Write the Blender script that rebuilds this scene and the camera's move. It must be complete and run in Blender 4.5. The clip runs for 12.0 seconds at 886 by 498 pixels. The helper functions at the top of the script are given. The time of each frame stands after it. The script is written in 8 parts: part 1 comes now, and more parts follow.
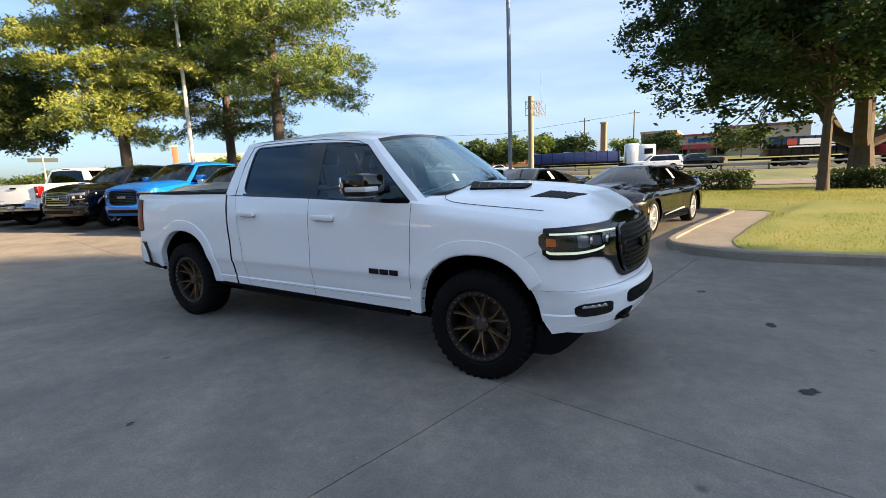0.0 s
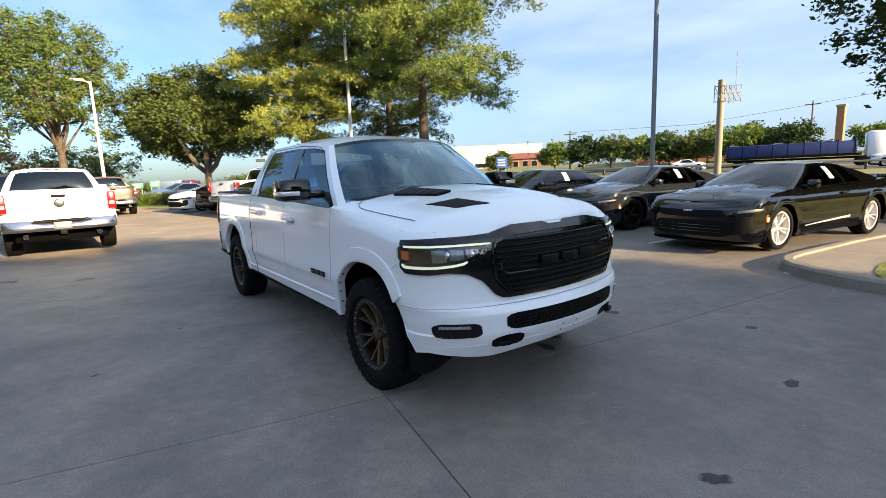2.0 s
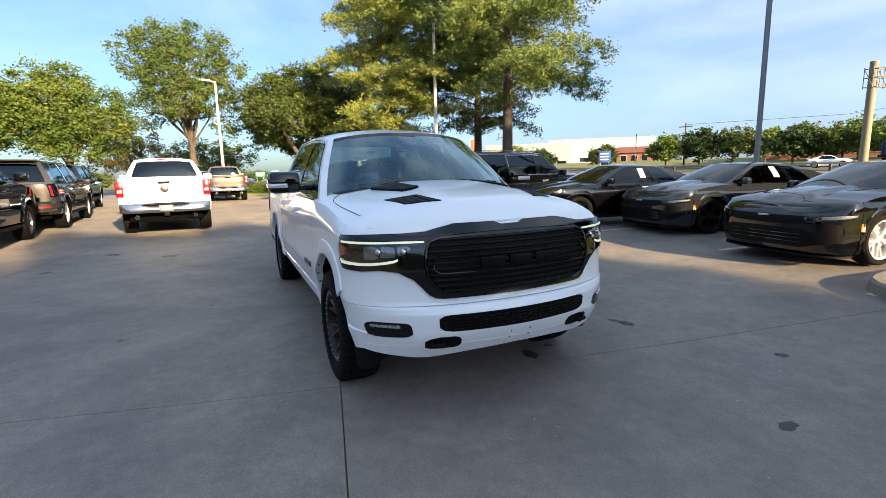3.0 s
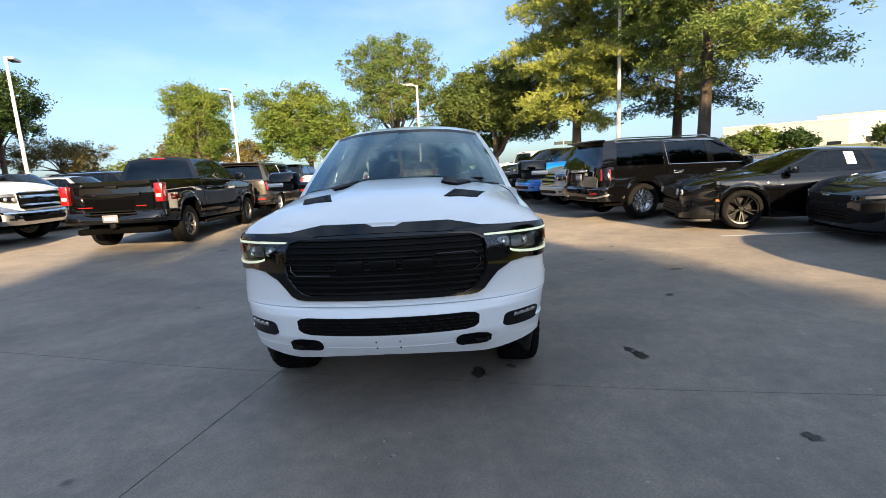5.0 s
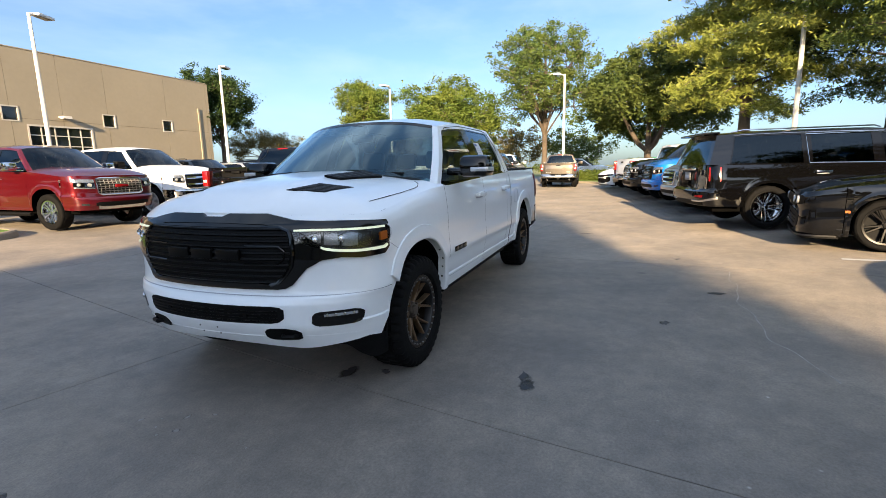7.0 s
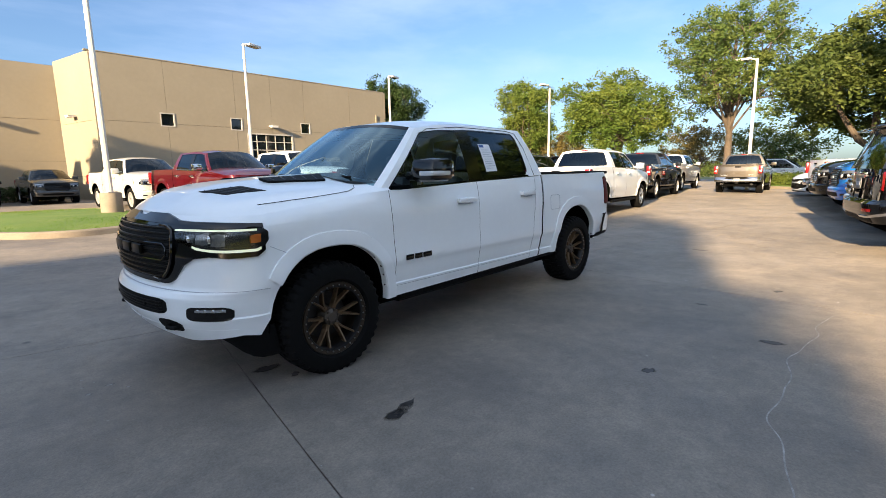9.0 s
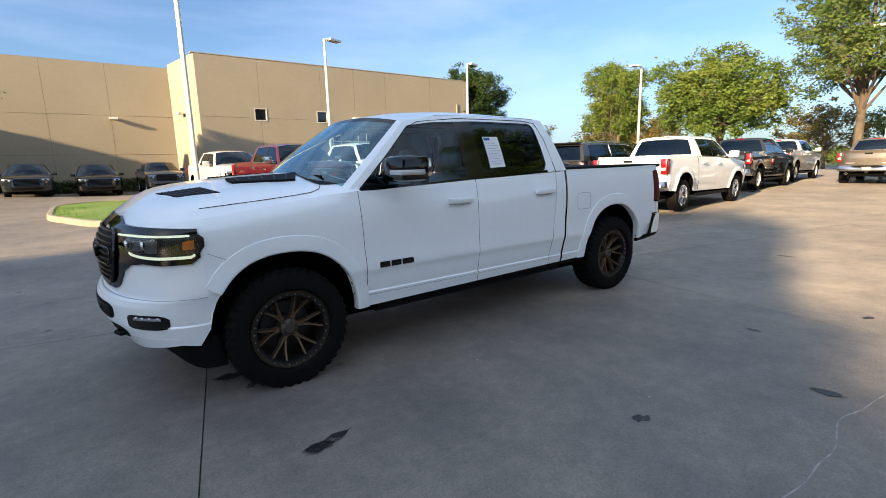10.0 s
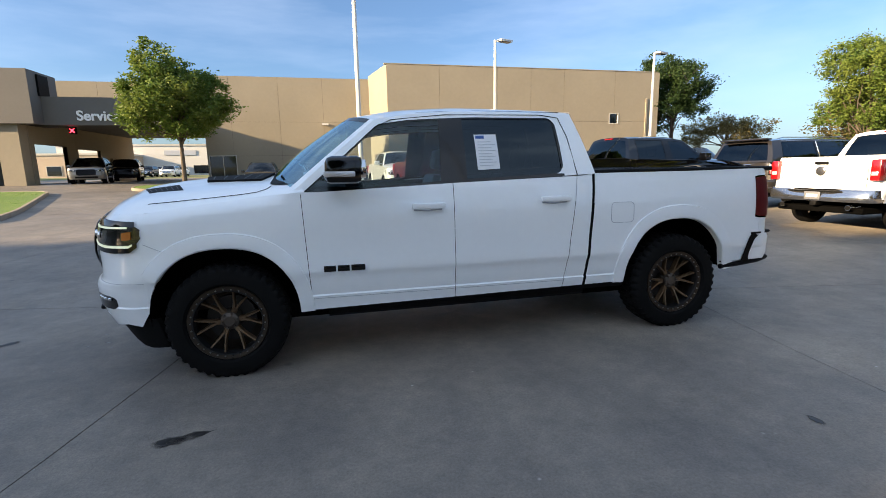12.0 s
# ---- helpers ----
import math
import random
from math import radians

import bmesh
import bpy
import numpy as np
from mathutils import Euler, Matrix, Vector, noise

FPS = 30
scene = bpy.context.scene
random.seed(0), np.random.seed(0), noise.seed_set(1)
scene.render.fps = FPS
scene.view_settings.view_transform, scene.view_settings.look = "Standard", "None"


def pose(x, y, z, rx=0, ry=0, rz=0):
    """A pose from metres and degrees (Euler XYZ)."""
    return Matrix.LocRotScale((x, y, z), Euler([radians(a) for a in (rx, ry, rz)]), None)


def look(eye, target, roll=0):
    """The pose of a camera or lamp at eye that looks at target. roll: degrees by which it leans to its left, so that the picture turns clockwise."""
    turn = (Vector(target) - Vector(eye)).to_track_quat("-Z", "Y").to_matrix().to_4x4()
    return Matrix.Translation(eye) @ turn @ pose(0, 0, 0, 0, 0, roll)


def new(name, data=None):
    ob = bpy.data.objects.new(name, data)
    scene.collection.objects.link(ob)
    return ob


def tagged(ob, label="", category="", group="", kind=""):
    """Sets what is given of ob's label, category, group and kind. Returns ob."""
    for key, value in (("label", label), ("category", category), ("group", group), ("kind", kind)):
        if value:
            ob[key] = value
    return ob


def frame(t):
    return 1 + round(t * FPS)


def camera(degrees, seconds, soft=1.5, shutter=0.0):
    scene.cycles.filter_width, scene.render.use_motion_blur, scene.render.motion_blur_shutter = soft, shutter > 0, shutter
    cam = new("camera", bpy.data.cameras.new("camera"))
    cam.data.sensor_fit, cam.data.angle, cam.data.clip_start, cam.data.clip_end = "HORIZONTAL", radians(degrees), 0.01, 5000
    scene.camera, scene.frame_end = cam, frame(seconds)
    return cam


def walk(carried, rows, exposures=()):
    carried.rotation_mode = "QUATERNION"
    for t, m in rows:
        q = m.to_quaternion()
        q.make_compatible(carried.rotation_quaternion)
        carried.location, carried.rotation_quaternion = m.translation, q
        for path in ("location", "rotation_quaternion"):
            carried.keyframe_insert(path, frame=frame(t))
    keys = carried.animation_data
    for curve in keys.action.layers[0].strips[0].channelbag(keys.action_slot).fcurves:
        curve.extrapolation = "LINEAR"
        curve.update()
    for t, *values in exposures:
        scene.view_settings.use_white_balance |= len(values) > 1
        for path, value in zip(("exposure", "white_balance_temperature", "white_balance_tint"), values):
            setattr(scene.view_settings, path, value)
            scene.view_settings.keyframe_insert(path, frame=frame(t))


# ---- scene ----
cam = camera(86.8, 12.0, soft=0.75)
PATH = [
    (0, (3.322, -3.932, 1.523), (2.314, -2.236, 1.201), -2.2),
    (0.5, (3.696, -3.614, 1.512), (2.544, -2.011, 1.19), -2.1),
    (1, (4.112, -3.29, 1.519), (2.815, -1.8, 1.206), -1.8),
    (1.5, (4.445, -2.919, 1.506), (3.0, -1.574, 1.185), -2.1),
    (2, (4.768, -2.522, 1.519), (3.198, -1.323, 1.209), -2.3),
    (2.5, (5.078, -2.11, 1.521), (3.393, -1.079, 1.207), -1.9),
    (3, (5.222, -1.645, 1.506), (3.435, -0.808, 1.181), -1.4),
    (3.2, (5.274, -1.479, 1.501), (3.452, -0.724, 1.173), -1.2),
    (4.8, (5.458, 0.18, 1.485), (3.485, 0.23, 1.166), -2.6),
    (5, (5.454, 0.386, 1.482), (3.482, 0.351, 1.153), -2.8),
    (5.5, (5.361, 0.903, 1.45), (3.4, 0.692, 1.119), -2.8),
    (6, (5.283, 1.432, 1.446), (3.352, 1.04, 1.106), -2.6),
    (6.5, (5.121, 1.908, 1.429), (3.233, 1.344, 1.088), -2.0),
    (7, (4.911, 2.356, 1.433), (3.074, 1.642, 1.096), -1.4),
    (7.2, (4.831, 2.566, 1.422), (3.018, 1.787, 1.093), -1.3),
    (8.8, (3.917, 3.721, 1.438), (2.42, 2.433, 1.118), -1.3),
    (9, (3.728, 3.778, 1.422), (2.276, 2.44, 1.103), -1.0),
    (9.5, (3.26, 3.879, 1.459), (1.935, 2.417, 1.134), -0.7),
    (10, (2.814, 4.028, 1.476), (1.645, 2.445, 1.118), -1.4),
    (10.5, (2.397, 4.103, 1.443), (1.397, 2.405, 1.099), -1.6),
    (11, (1.969, 4.209, 1.434), (1.169, 2.408, 1.094), -1.3),
    (11.5, (1.527, 4.327, 1.439), (0.916, 2.453, 1.099), -1.2),
    (12, (1.088, 4.414, 1.453), (0.639, 2.496, 1.111), -1.0),
]
walk(cam, [(t, look(eye, target, roll)) for t, eye, target, roll in PATH], exposures=[(0.0, 1.78, 6700, 8), (7.0, 1.76, 6700, 8), (9.5, 1.73, 6650, 8), (12.0, 1.71, 6600, 8)])

# ---- world, sun and exposure ----
SUN = Vector((0.94, 0.2, 0.285)).normalized()
world = bpy.data.worlds.new("sky_world")
scene.world = world
world.use_nodes = True
wn, wl = world.node_tree.nodes, world.node_tree.links
sky = wn.new("ShaderNodeTexSky")
sky.sky_type = "NISHITA"
sky.sun_disc = False
sky.sun_elevation = math.asin(SUN.z)
sky.sun_rotation = math.atan2(SUN.x, SUN.y)
sky.altitude = 150
sky.air_density, sky.dust_density, sky.ozone_density = 1.0, 1.1, 2.2
coord = wn.new("ShaderNodeTexCoord")
mapping = wn.new("ShaderNodeMapping")
mapping.inputs["Scale"].default_value = (1.0, 2.2, 6.0)
mapping.inputs["Rotation"].default_value = (0.0, 0.0, 0.5)
wisps = wn.new("ShaderNodeTexNoise")
wisps.inputs["Scale"].default_value = 1.5
wisps.inputs["Detail"].default_value = 8.0
wisps.inputs["Roughness"].default_value = 0.55
ramp = wn.new("ShaderNodeValToRGB")
ramp.color_ramp.elements[0].position, ramp.color_ramp.elements[0].color = 0.40, (0, 0, 0, 1)
ramp.color_ramp.elements[1].position, ramp.color_ramp.elements[1].color = 0.74, (0.34, 0.34, 0.34, 1)
cloud = wn.new("ShaderNodeMixRGB")
cloud.inputs["Color2"].default_value = (6.0, 6.3, 6.8, 1)
wl.new(coord.outputs["Generated"], mapping.inputs["Vector"])
wl.new(mapping.outputs["Vector"], wisps.inputs["Vector"])
wl.new(wisps.outputs["Fac"], ramp.inputs["Fac"])
veil_axis = wn.new("ShaderNodeSeparateXYZ")
veil = wn.new("ShaderNodeMapRange")
veil.interpolation_type = "SMOOTHSTEP"
veil.inputs["From Min"].default_value, veil.inputs["From Max"].default_value = 0.15, 0.95
veil.inputs["To Min"].default_value, veil.inputs["To Max"].default_value = 0.0, 0.27
veil_sum = wn.new("ShaderNodeMath")
veil_sum.operation = "ADD"
wl.new(coord.outputs["Generated"], veil_axis.inputs[0])
wl.new(veil_axis.outputs["Y"], veil.inputs["Value"])
wl.new(veil.outputs["Result"], veil_sum.inputs[0])
wl.new(ramp.outputs["Color"], veil_sum.inputs[1])
wl.new(veil_sum.outputs[0], cloud.inputs["Fac"])
wl.new(sky.outputs["Color"], cloud.inputs["Color1"])
# Added gradient: dims the horizon and brightens the unseen overhead sky to fill shade
up = wn.new("ShaderNodeSeparateXYZ")
sky_gain = wn.new("ShaderNodeValToRGB")
sky_gain.color_ramp.elements[0].position, sky_gain.color_ramp.elements[0].color = 0.0, (0.30, 0.37, 0.50, 1)
sky_gain.color_ramp.elements[1].position, sky_gain.color_ramp.elements[1].color = 0.9, (1.28, 1.26, 1.22, 1)
for place, tone in ((0.12, (0.415, 0.475, 0.59, 1)), (0.42, (0.50, 0.545, 0.63, 1))):
    sky_gain.color_ramp.elements.new(place).color = tone
dim = wn.new("ShaderNodeMixRGB")
dim.blend_type = "MULTIPLY"
dim.inputs["Fac"].default_value = 1.0
wl.new(coord.outputs["Generated"], up.inputs[0])
wl.new(up.outputs["Z"], sky_gain.inputs["Fac"])
wl.new(cloud.outputs["Color"], dim.inputs["Color1"])
wl.new(sky_gain.outputs["Color"], dim.inputs["Color2"])
wl.new(dim.outputs["Color"], wn["Background"].inputs["Color"])
wn["Background"].inputs["Strength"].default_value = 0.115
sun = new("sun", bpy.data.lights.new("sun", "SUN"))
sun.data.energy, sun.data.angle, sun.data.color = 5.1, radians(0.9), (1.0, 0.75, 0.47)
sun.matrix_world = look(SUN * 100, (0, 0, 0))


# ---- materials ----
def material(name, color, rough=0.5, metal=0.0, coat=0.0, vary=0.0, scale=4.0, color2=None, bump=0.0, bump_scale=60.0, emit=0.0, spec=0.5, island=0.0, random_ob=0.0, rough_vary=0.0):
    """A surface with colour variation at two scales, uneven gloss and fine relief."""
    m = bpy.data.materials.new(name)
    m.use_nodes = True
    n, l = m.node_tree.nodes, m.node_tree.links
    b = n["Principled BSDF"]
    b.inputs["Base Color"].default_value = (*color, 1)
    b.inputs["Roughness"].default_value = rough
    b.inputs["Metallic"].default_value = metal
    b.inputs["Coat Weight"].default_value = coat
    b.inputs["Coat Roughness"].default_value = 0.03
    b.inputs["Coat IOR"].default_value = 1.65
    b.inputs["Specular IOR Level"].default_value = spec
    if emit:
        b.inputs["Emission Color"].default_value = (*color, 1)
        b.inputs["Emission Strength"].default_value = emit
    place = n.new("ShaderNodeTexCoord").outputs["Object"]
    last = None
    if vary or color2:
        big, fine, mix, val = n.new("ShaderNodeTexNoise"), n.new("ShaderNodeTexNoise"), n.new("ShaderNodeMixRGB"), n.new("ShaderNodeMath")
        big.inputs["Scale"].default_value, big.inputs["Detail"].default_value = scale, 6
        fine.inputs["Scale"].default_value, fine.inputs["Detail"].default_value = scale * 14, 4
        l.new(place, big.inputs["Vector"]), l.new(place, fine.inputs["Vector"])
        val.operation = "MULTIPLY_ADD"
        l.new(fine.outputs["Fac"], val.inputs[0])
        val.inputs[1].default_value = 0.5
        l.new(big.outputs["Fac"], val.inputs[2])
        rampn = n.new("ShaderNodeValToRGB")
        rampn.color_ramp.elements[0].position, rampn.color_ramp.elements[1].position = 0.5, 1.0
        l.new(val.outputs[0], rampn.inputs["Fac"])
        other = color2 or tuple(c * (1 - vary) for c in color)
        mix.inputs["Color1"].default_value, mix.inputs["Color2"].default_value = (*color, 1), (*other, 1)
        l.new(rampn.outputs["Color"], mix.inputs["Fac"])
        last = mix.outputs["Color"]
        if rough_vary:
            rr = n.new("ShaderNodeMapRange")
            rr.inputs["To Min"].default_value, rr.inputs["To Max"].default_value = rough - rough_vary, rough + rough_vary
            l.new(big.outputs["Fac"], rr.inputs["Value"]), l.new(rr.outputs["Result"], b.inputs["Roughness"])
    if island or random_ob:
        hsv = n.new("ShaderNodeHueSaturation")
        src = n.new("ShaderNodeNewGeometry").outputs["Random Per Island"] if island else n.new("ShaderNodeObjectInfo").outputs["Random"]
        rng = n.new("ShaderNodeMapRange")
        amount = island or random_ob
        rng.inputs["To Min"].default_value, rng.inputs["To Max"].default_value = 1 - amount, 1 + amount
        l.new(src, rng.inputs["Value"]), l.new(rng.outputs["Result"], hsv.inputs["Value"])
        if last:
            l.new(last, hsv.inputs["Color"])
        else:
            hsv.inputs["Color"].default_value = (*color, 1)
        last = hsv.outputs["Color"]
    if last:
        l.new(last, b.inputs["Base Color"])
    if bump:
        nz, bp = n.new("ShaderNodeTexNoise"), n.new("ShaderNodeBump")
        nz.inputs["Scale"].default_value, nz.inputs["Detail"].default_value = bump_scale, 5
        bp.inputs["Strength"].default_value, bp.inputs["Distance"].default_value = bump, 0.02
        l.new(place, nz.inputs["Vector"]), l.new(nz.outputs["Fac"], bp.inputs["Height"]), l.new(bp.outputs["Normal"], b.inputs["Normal"])
    return m


def glass_material(name, tint, gloss=0.02, ior=1.7, sheen=(1, 1, 1), edge=None):
    """Thin tinted glass: see-through, with a Fresnel gloss."""
    m = bpy.data.materials.new(name)
    m.use_nodes = True
    n, l = m.node_tree.nodes, m.node_tree.links
    n.remove(n["Principled BSDF"])
    clear, shine, mix, fres = n.new("ShaderNodeBsdfTransparent"), n.new("ShaderNodeBsdfGlossy"), n.new("ShaderNodeMixShader"), n.new("ShaderNodeFresnel")
    clear.inputs["Color"].default_value = (*tint, 1)
    shine.inputs["Roughness"].default_value = gloss
    shine.inputs["Color"].default_value = (*sheen, 1)
    fres.inputs["IOR"].default_value = ior
    gloss_fac = fres.outputs[0]
    if edge:
        facing, curve, scaled = n.new("ShaderNodeLayerWeight"), n.new("ShaderNodeMath"), n.new("ShaderNodeMath")
        curve.operation, scaled.operation = "POWER", "MULTIPLY_ADD"
        curve.inputs[1].default_value = edge[2]
        scaled.inputs[1].default_value, scaled.inputs[2].default_value = edge[1], edge[0]
        facing.inputs["Blend"].default_value = 0.5
        l.new(facing.outputs["Facing"], curve.inputs[0]), l.new(curve.outputs[0], scaled.inputs[0])
        gloss_fac = scaled.outputs[0]
    l.new(gloss_fac, mix.inputs[0]), l.new(clear.outputs[0], mix.inputs[1]), l.new(shine.outputs[0], mix.inputs[2])
    l.new(mix.outputs[0], n["Material Output"].inputs["Surface"])
    return m


def foliage_material(name, color, tip, trans=0.35):
    m = bpy.data.materials.new(name)
    m.use_nodes = True
    n, l = m.node_tree.nodes, m.node_tree.links
    b = n["Principled BSDF"]
    mix, tr, ms = n.new("ShaderNodeMixRGB"), n.new("ShaderNodeBsdfTranslucent"), n.new("ShaderNodeMixShader")
    nz = n.new("ShaderNodeTexNoise")
    nz.inputs["Scale"].default_value = 0.45
    l.new(n.new("ShaderNodeTexCoord").outputs["Object"], nz.inputs["Vector"])
    add = n.new("ShaderNodeMath")
    add.operation = "MULTIPLY_ADD"
    l.new(n.new("ShaderNodeNewGeometry").outputs["Random Per Island"], add.inputs[0])
    add.inputs[1].default_value = 0.45
    shift = n.new("ShaderNodeMapRange")
    shift.inputs["From Min"].default_value, shift.inputs["From Max"].default_value = 0.35, 0.7
    shift.inputs["To Min"].default_value, shift.inputs["To Max"].default_value = -0.1, 0.65
    l.new(nz.outputs["Fac"], shift.inputs["Value"]), l.new(shift.outputs["Result"], add.inputs[2])
    mix.inputs["Color1"].default_value, mix.inputs["Color2"].default_value = (*color, 1), (*tip, 1)
    l.new(add.outputs[0], mix.inputs["Fac"])
    l.new(mix.outputs["Color"], b.inputs["Base Color"]), l.new(mix.outputs["Color"], tr.inputs["Color"])
    b.inputs["Roughness"].default_value = 0.55
    b.inputs["Specular IOR Level"].default_value = 0.25
    ms.inputs[0].default_value = trans
    l.new(b.outputs[0], ms.inputs[1]), l.new(tr.outputs[0], ms.inputs[2])
    l.new(ms.outputs[0], n["Material Output"].inputs["Surface"])
    return m


def paint(name, color, metal=0.0, rough=0.35, coat=1.0, spec=0.1):
    return material(name, color, rough, metal, coat=coat, vary=0.04, scale=1.5, spec=spec)


WHITE = paint("white_paint", (0.87, 0.895, 0.91), rough=0.3, coat=0.7)
STEEL_DARK = material("dark_mesh_steel", (0.07, 0.072, 0.078), 0.5, 0.3, vary=0.2)
BUMPER_CHROME = material("weathered_chrome", (0.50, 0.51, 0.53), 0.16, 0.95, vary=0.15)
BLACK_PAINT = paint("black_paint", (0.002, 0.002, 0.0024), rough=0.5, coat=1.0, spec=0.0)
GREY_BLACK = paint("charcoal_paint", (0.014, 0.016, 0.020), rough=0.5, coat=1.0, spec=0.0)
RED_PAINT = paint("red_paint", (0.088, 0.003, 0.007), 0.35, 0.3)
BLUE_PAINT = paint("bright_blue_paint", (0.004, 0.17, 0.62), 0.1)
BROWN_PAINT = paint("taupe_paint", (0.072, 0.063, 0.055), 0.5)
UMBER_PAINT = paint("dark_umber_paint", (0.028, 0.025, 0.023), 0.4)
SILVER_PAINT = paint("silver_paint", (0.45, 0.46, 0.47), 0.5)
PALE_SILVER = paint("pale_silver_paint", (0.62, 0.62, 0.60), 0.25)
NAVY_PAINT = paint("navy_paint", (0.008, 0.014, 0.028), coat=0.6)
GLOSS_BLACK = material("gloss_black", (0.002, 0.002, 0.0025), 0.08, spec=0.5)
GRILLE_BLACK = material("satin_black_grille", (0.004, 0.004, 0.004), 0.3, spec=0.12)
MATT_BLACK = material("matt_black_plastic", (0.005, 0.005, 0.0053), 0.6, spec=0.12, vary=0.3, scale=9, bump=0.1, bump_scale=300)
DARK_WELL = material("wheel_well_felt", (0.004, 0.004, 0.004), 0.9, spec=0.0, vary=0.3)
RUBBER = material("tyre_rubber", (0.0045, 0.0045, 0.0047), 0.8, spec=0.15, vary=0.35, scale=12, bump=0.15, bump_scale=120)
CHROME = material("chrome", (0.72, 0.72, 0.72), 0.08, 1.0)
ALLOY = material("silver_alloy", (0.62, 0.62, 0.63), 0.28, 0.45, vary=0.1, scale=20)
BLACK_ALLOY = material("black_alloy", (0.004, 0.004, 0.0045), 0.3, vary=0.2, spec=0.3)
BRONZE = material("bronze_alloy", (0.21, 0.135, 0.078), 0.33, 0.65, vary=0.3, scale=16, rough_vary=0.1)
RIM_BLACK = material("satin_black_rim", (0.012, 0.012, 0.013), 0.4, 0.3, vary=0.2)
GRILLE_GREY = material("dull_chrome_mesh", (0.16, 0.16, 0.165), 0.3, 0.8, vary=0.2, scale=30)
# Brake disc metal with the shade behind the spokes put into its colour
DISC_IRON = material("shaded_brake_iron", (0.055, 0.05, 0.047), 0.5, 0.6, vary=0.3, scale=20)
STEEL = material("bare_steel", (0.35, 0.35, 0.35), 0.35, 1.0, vary=0.2, scale=20)
# Bluish sheen puts the reflected sky's colour into the side panes' gloss
SIDE_GLASS = glass_material("side_glass", (0.74, 0.81, 0.83), ior=1.5, sheen=(0.78, 0.92, 1.0))
TINTED = glass_material("tinted_glass", (0.16, 0.17, 0.18), ior=1.5)
# Privacy panes likewise hold sky blue in their gloss colour
PRIVACY = glass_material("privacy_glass", (0.03, 0.035, 0.042), ior=1.55, sheen=(0.74, 0.90, 1.0))
# Aqua sheen tints the windscreen's gloss to stand in for reflected sky
WINDSHIELD = glass_material("windshield_glass", (0.46, 0.64, 0.68), sheen=(0.70, 0.92, 1.0), edge=(0.06, 0.9, 2.3))
LENS = glass_material("clear_lens", (0.85, 0.87, 0.88), ior=1.5)
LAMP_SHELL = material("smoked_chrome_lamp", (0.07, 0.072, 0.075), 0.2, 0.6, vary=0.5, scale=30)
AMBER = material("amber_reflector", (0.40, 0.10, 0.012), 0.25, coat=0.5)
RED_LENS = material("red_tail_lens", (0.30, 0.006, 0.008), 0.2, coat=0.6, vary=0.5, scale=22)
DRL = material("daytime_running_light", (0.80, 0.84, 0.62), 0.3, emit=0.14)
SMOKED_RED = material("smoked_red_lens", (0.11, 0.004, 0.005), 0.4, spec=0.25, vary=0.4, scale=14)
LAMP_CELL = material("smoked_reflector", (0.42, 0.43, 0.45), 0.25, 0.7, vary=0.4, scale=40)
STEEL_DARKER = paint("slate_grey_paint", (0.055, 0.058, 0.06), 0.4)
STEEL_GREY = paint("steel_grey_paint", (0.17, 0.175, 0.18), 0.5)
LAMP_INNER = material("reflector_bowl", (0.42, 0.43, 0.45), 0.22, 0.5)
CABIN = material("dark_cabin_trim", (0.012, 0.012, 0.014), 0.7, spec=0.2, vary=0.3)
SEAT = material("grey_seat_leather", (0.15, 0.165, 0.19), 0.5, vary=0.2, scale=6)
PLATE = material("plate_metal", (0.16, 0.165, 0.18), 0.5, vary=0.3, scale=30)
PAPER = material("white_paper", (0.75, 0.76, 0.78), 0.7, vary=0.05)
INK = material("grey_print", (0.40, 0.42, 0.46), 0.7)
BLUE_INK = material("blue_print", (0.03, 0.09, 0.30), 0.7)
STUCCO = material("tan_stucco", (0.305, 0.265, 0.196), 0.85, vary=0.12, scale=0.35, bump=0.35, bump_scale=40)
STUCCO_GREY = material("taupe_cladding", (0.128, 0.12, 0.112), 0.7, vary=0.12, scale=0.6, bump=0.15)
BARK = material("grey_brown_bark", (0.125, 0.097, 0.073), 0.9, vary=0.5, scale=3, bump=0.8, bump_scale=18)
POLE_GREY = material("galvanised_pole", (0.42, 0.42, 0.41), 0.5, 0.3, vary=0.15, scale=3)
POLE_WHITE = material("white_pole_paint", (0.68, 0.66, 0.62), 0.5, vary=0.1, scale=3)
KERB_CONCRETE = material("kerb_concrete", (0.29, 0.245, 0.19), 0.85, vary=0.35, scale=2.2, bump=0.4, bump_scale=50)
LINE_PAINT = material("worn_line_paint", (0.62, 0.62, 0.60), 0.7, vary=0.45, scale=6)
OIL = material("oil_stain", (0.022, 0.020, 0.020), 0.45, vary=0.5, scale=14)


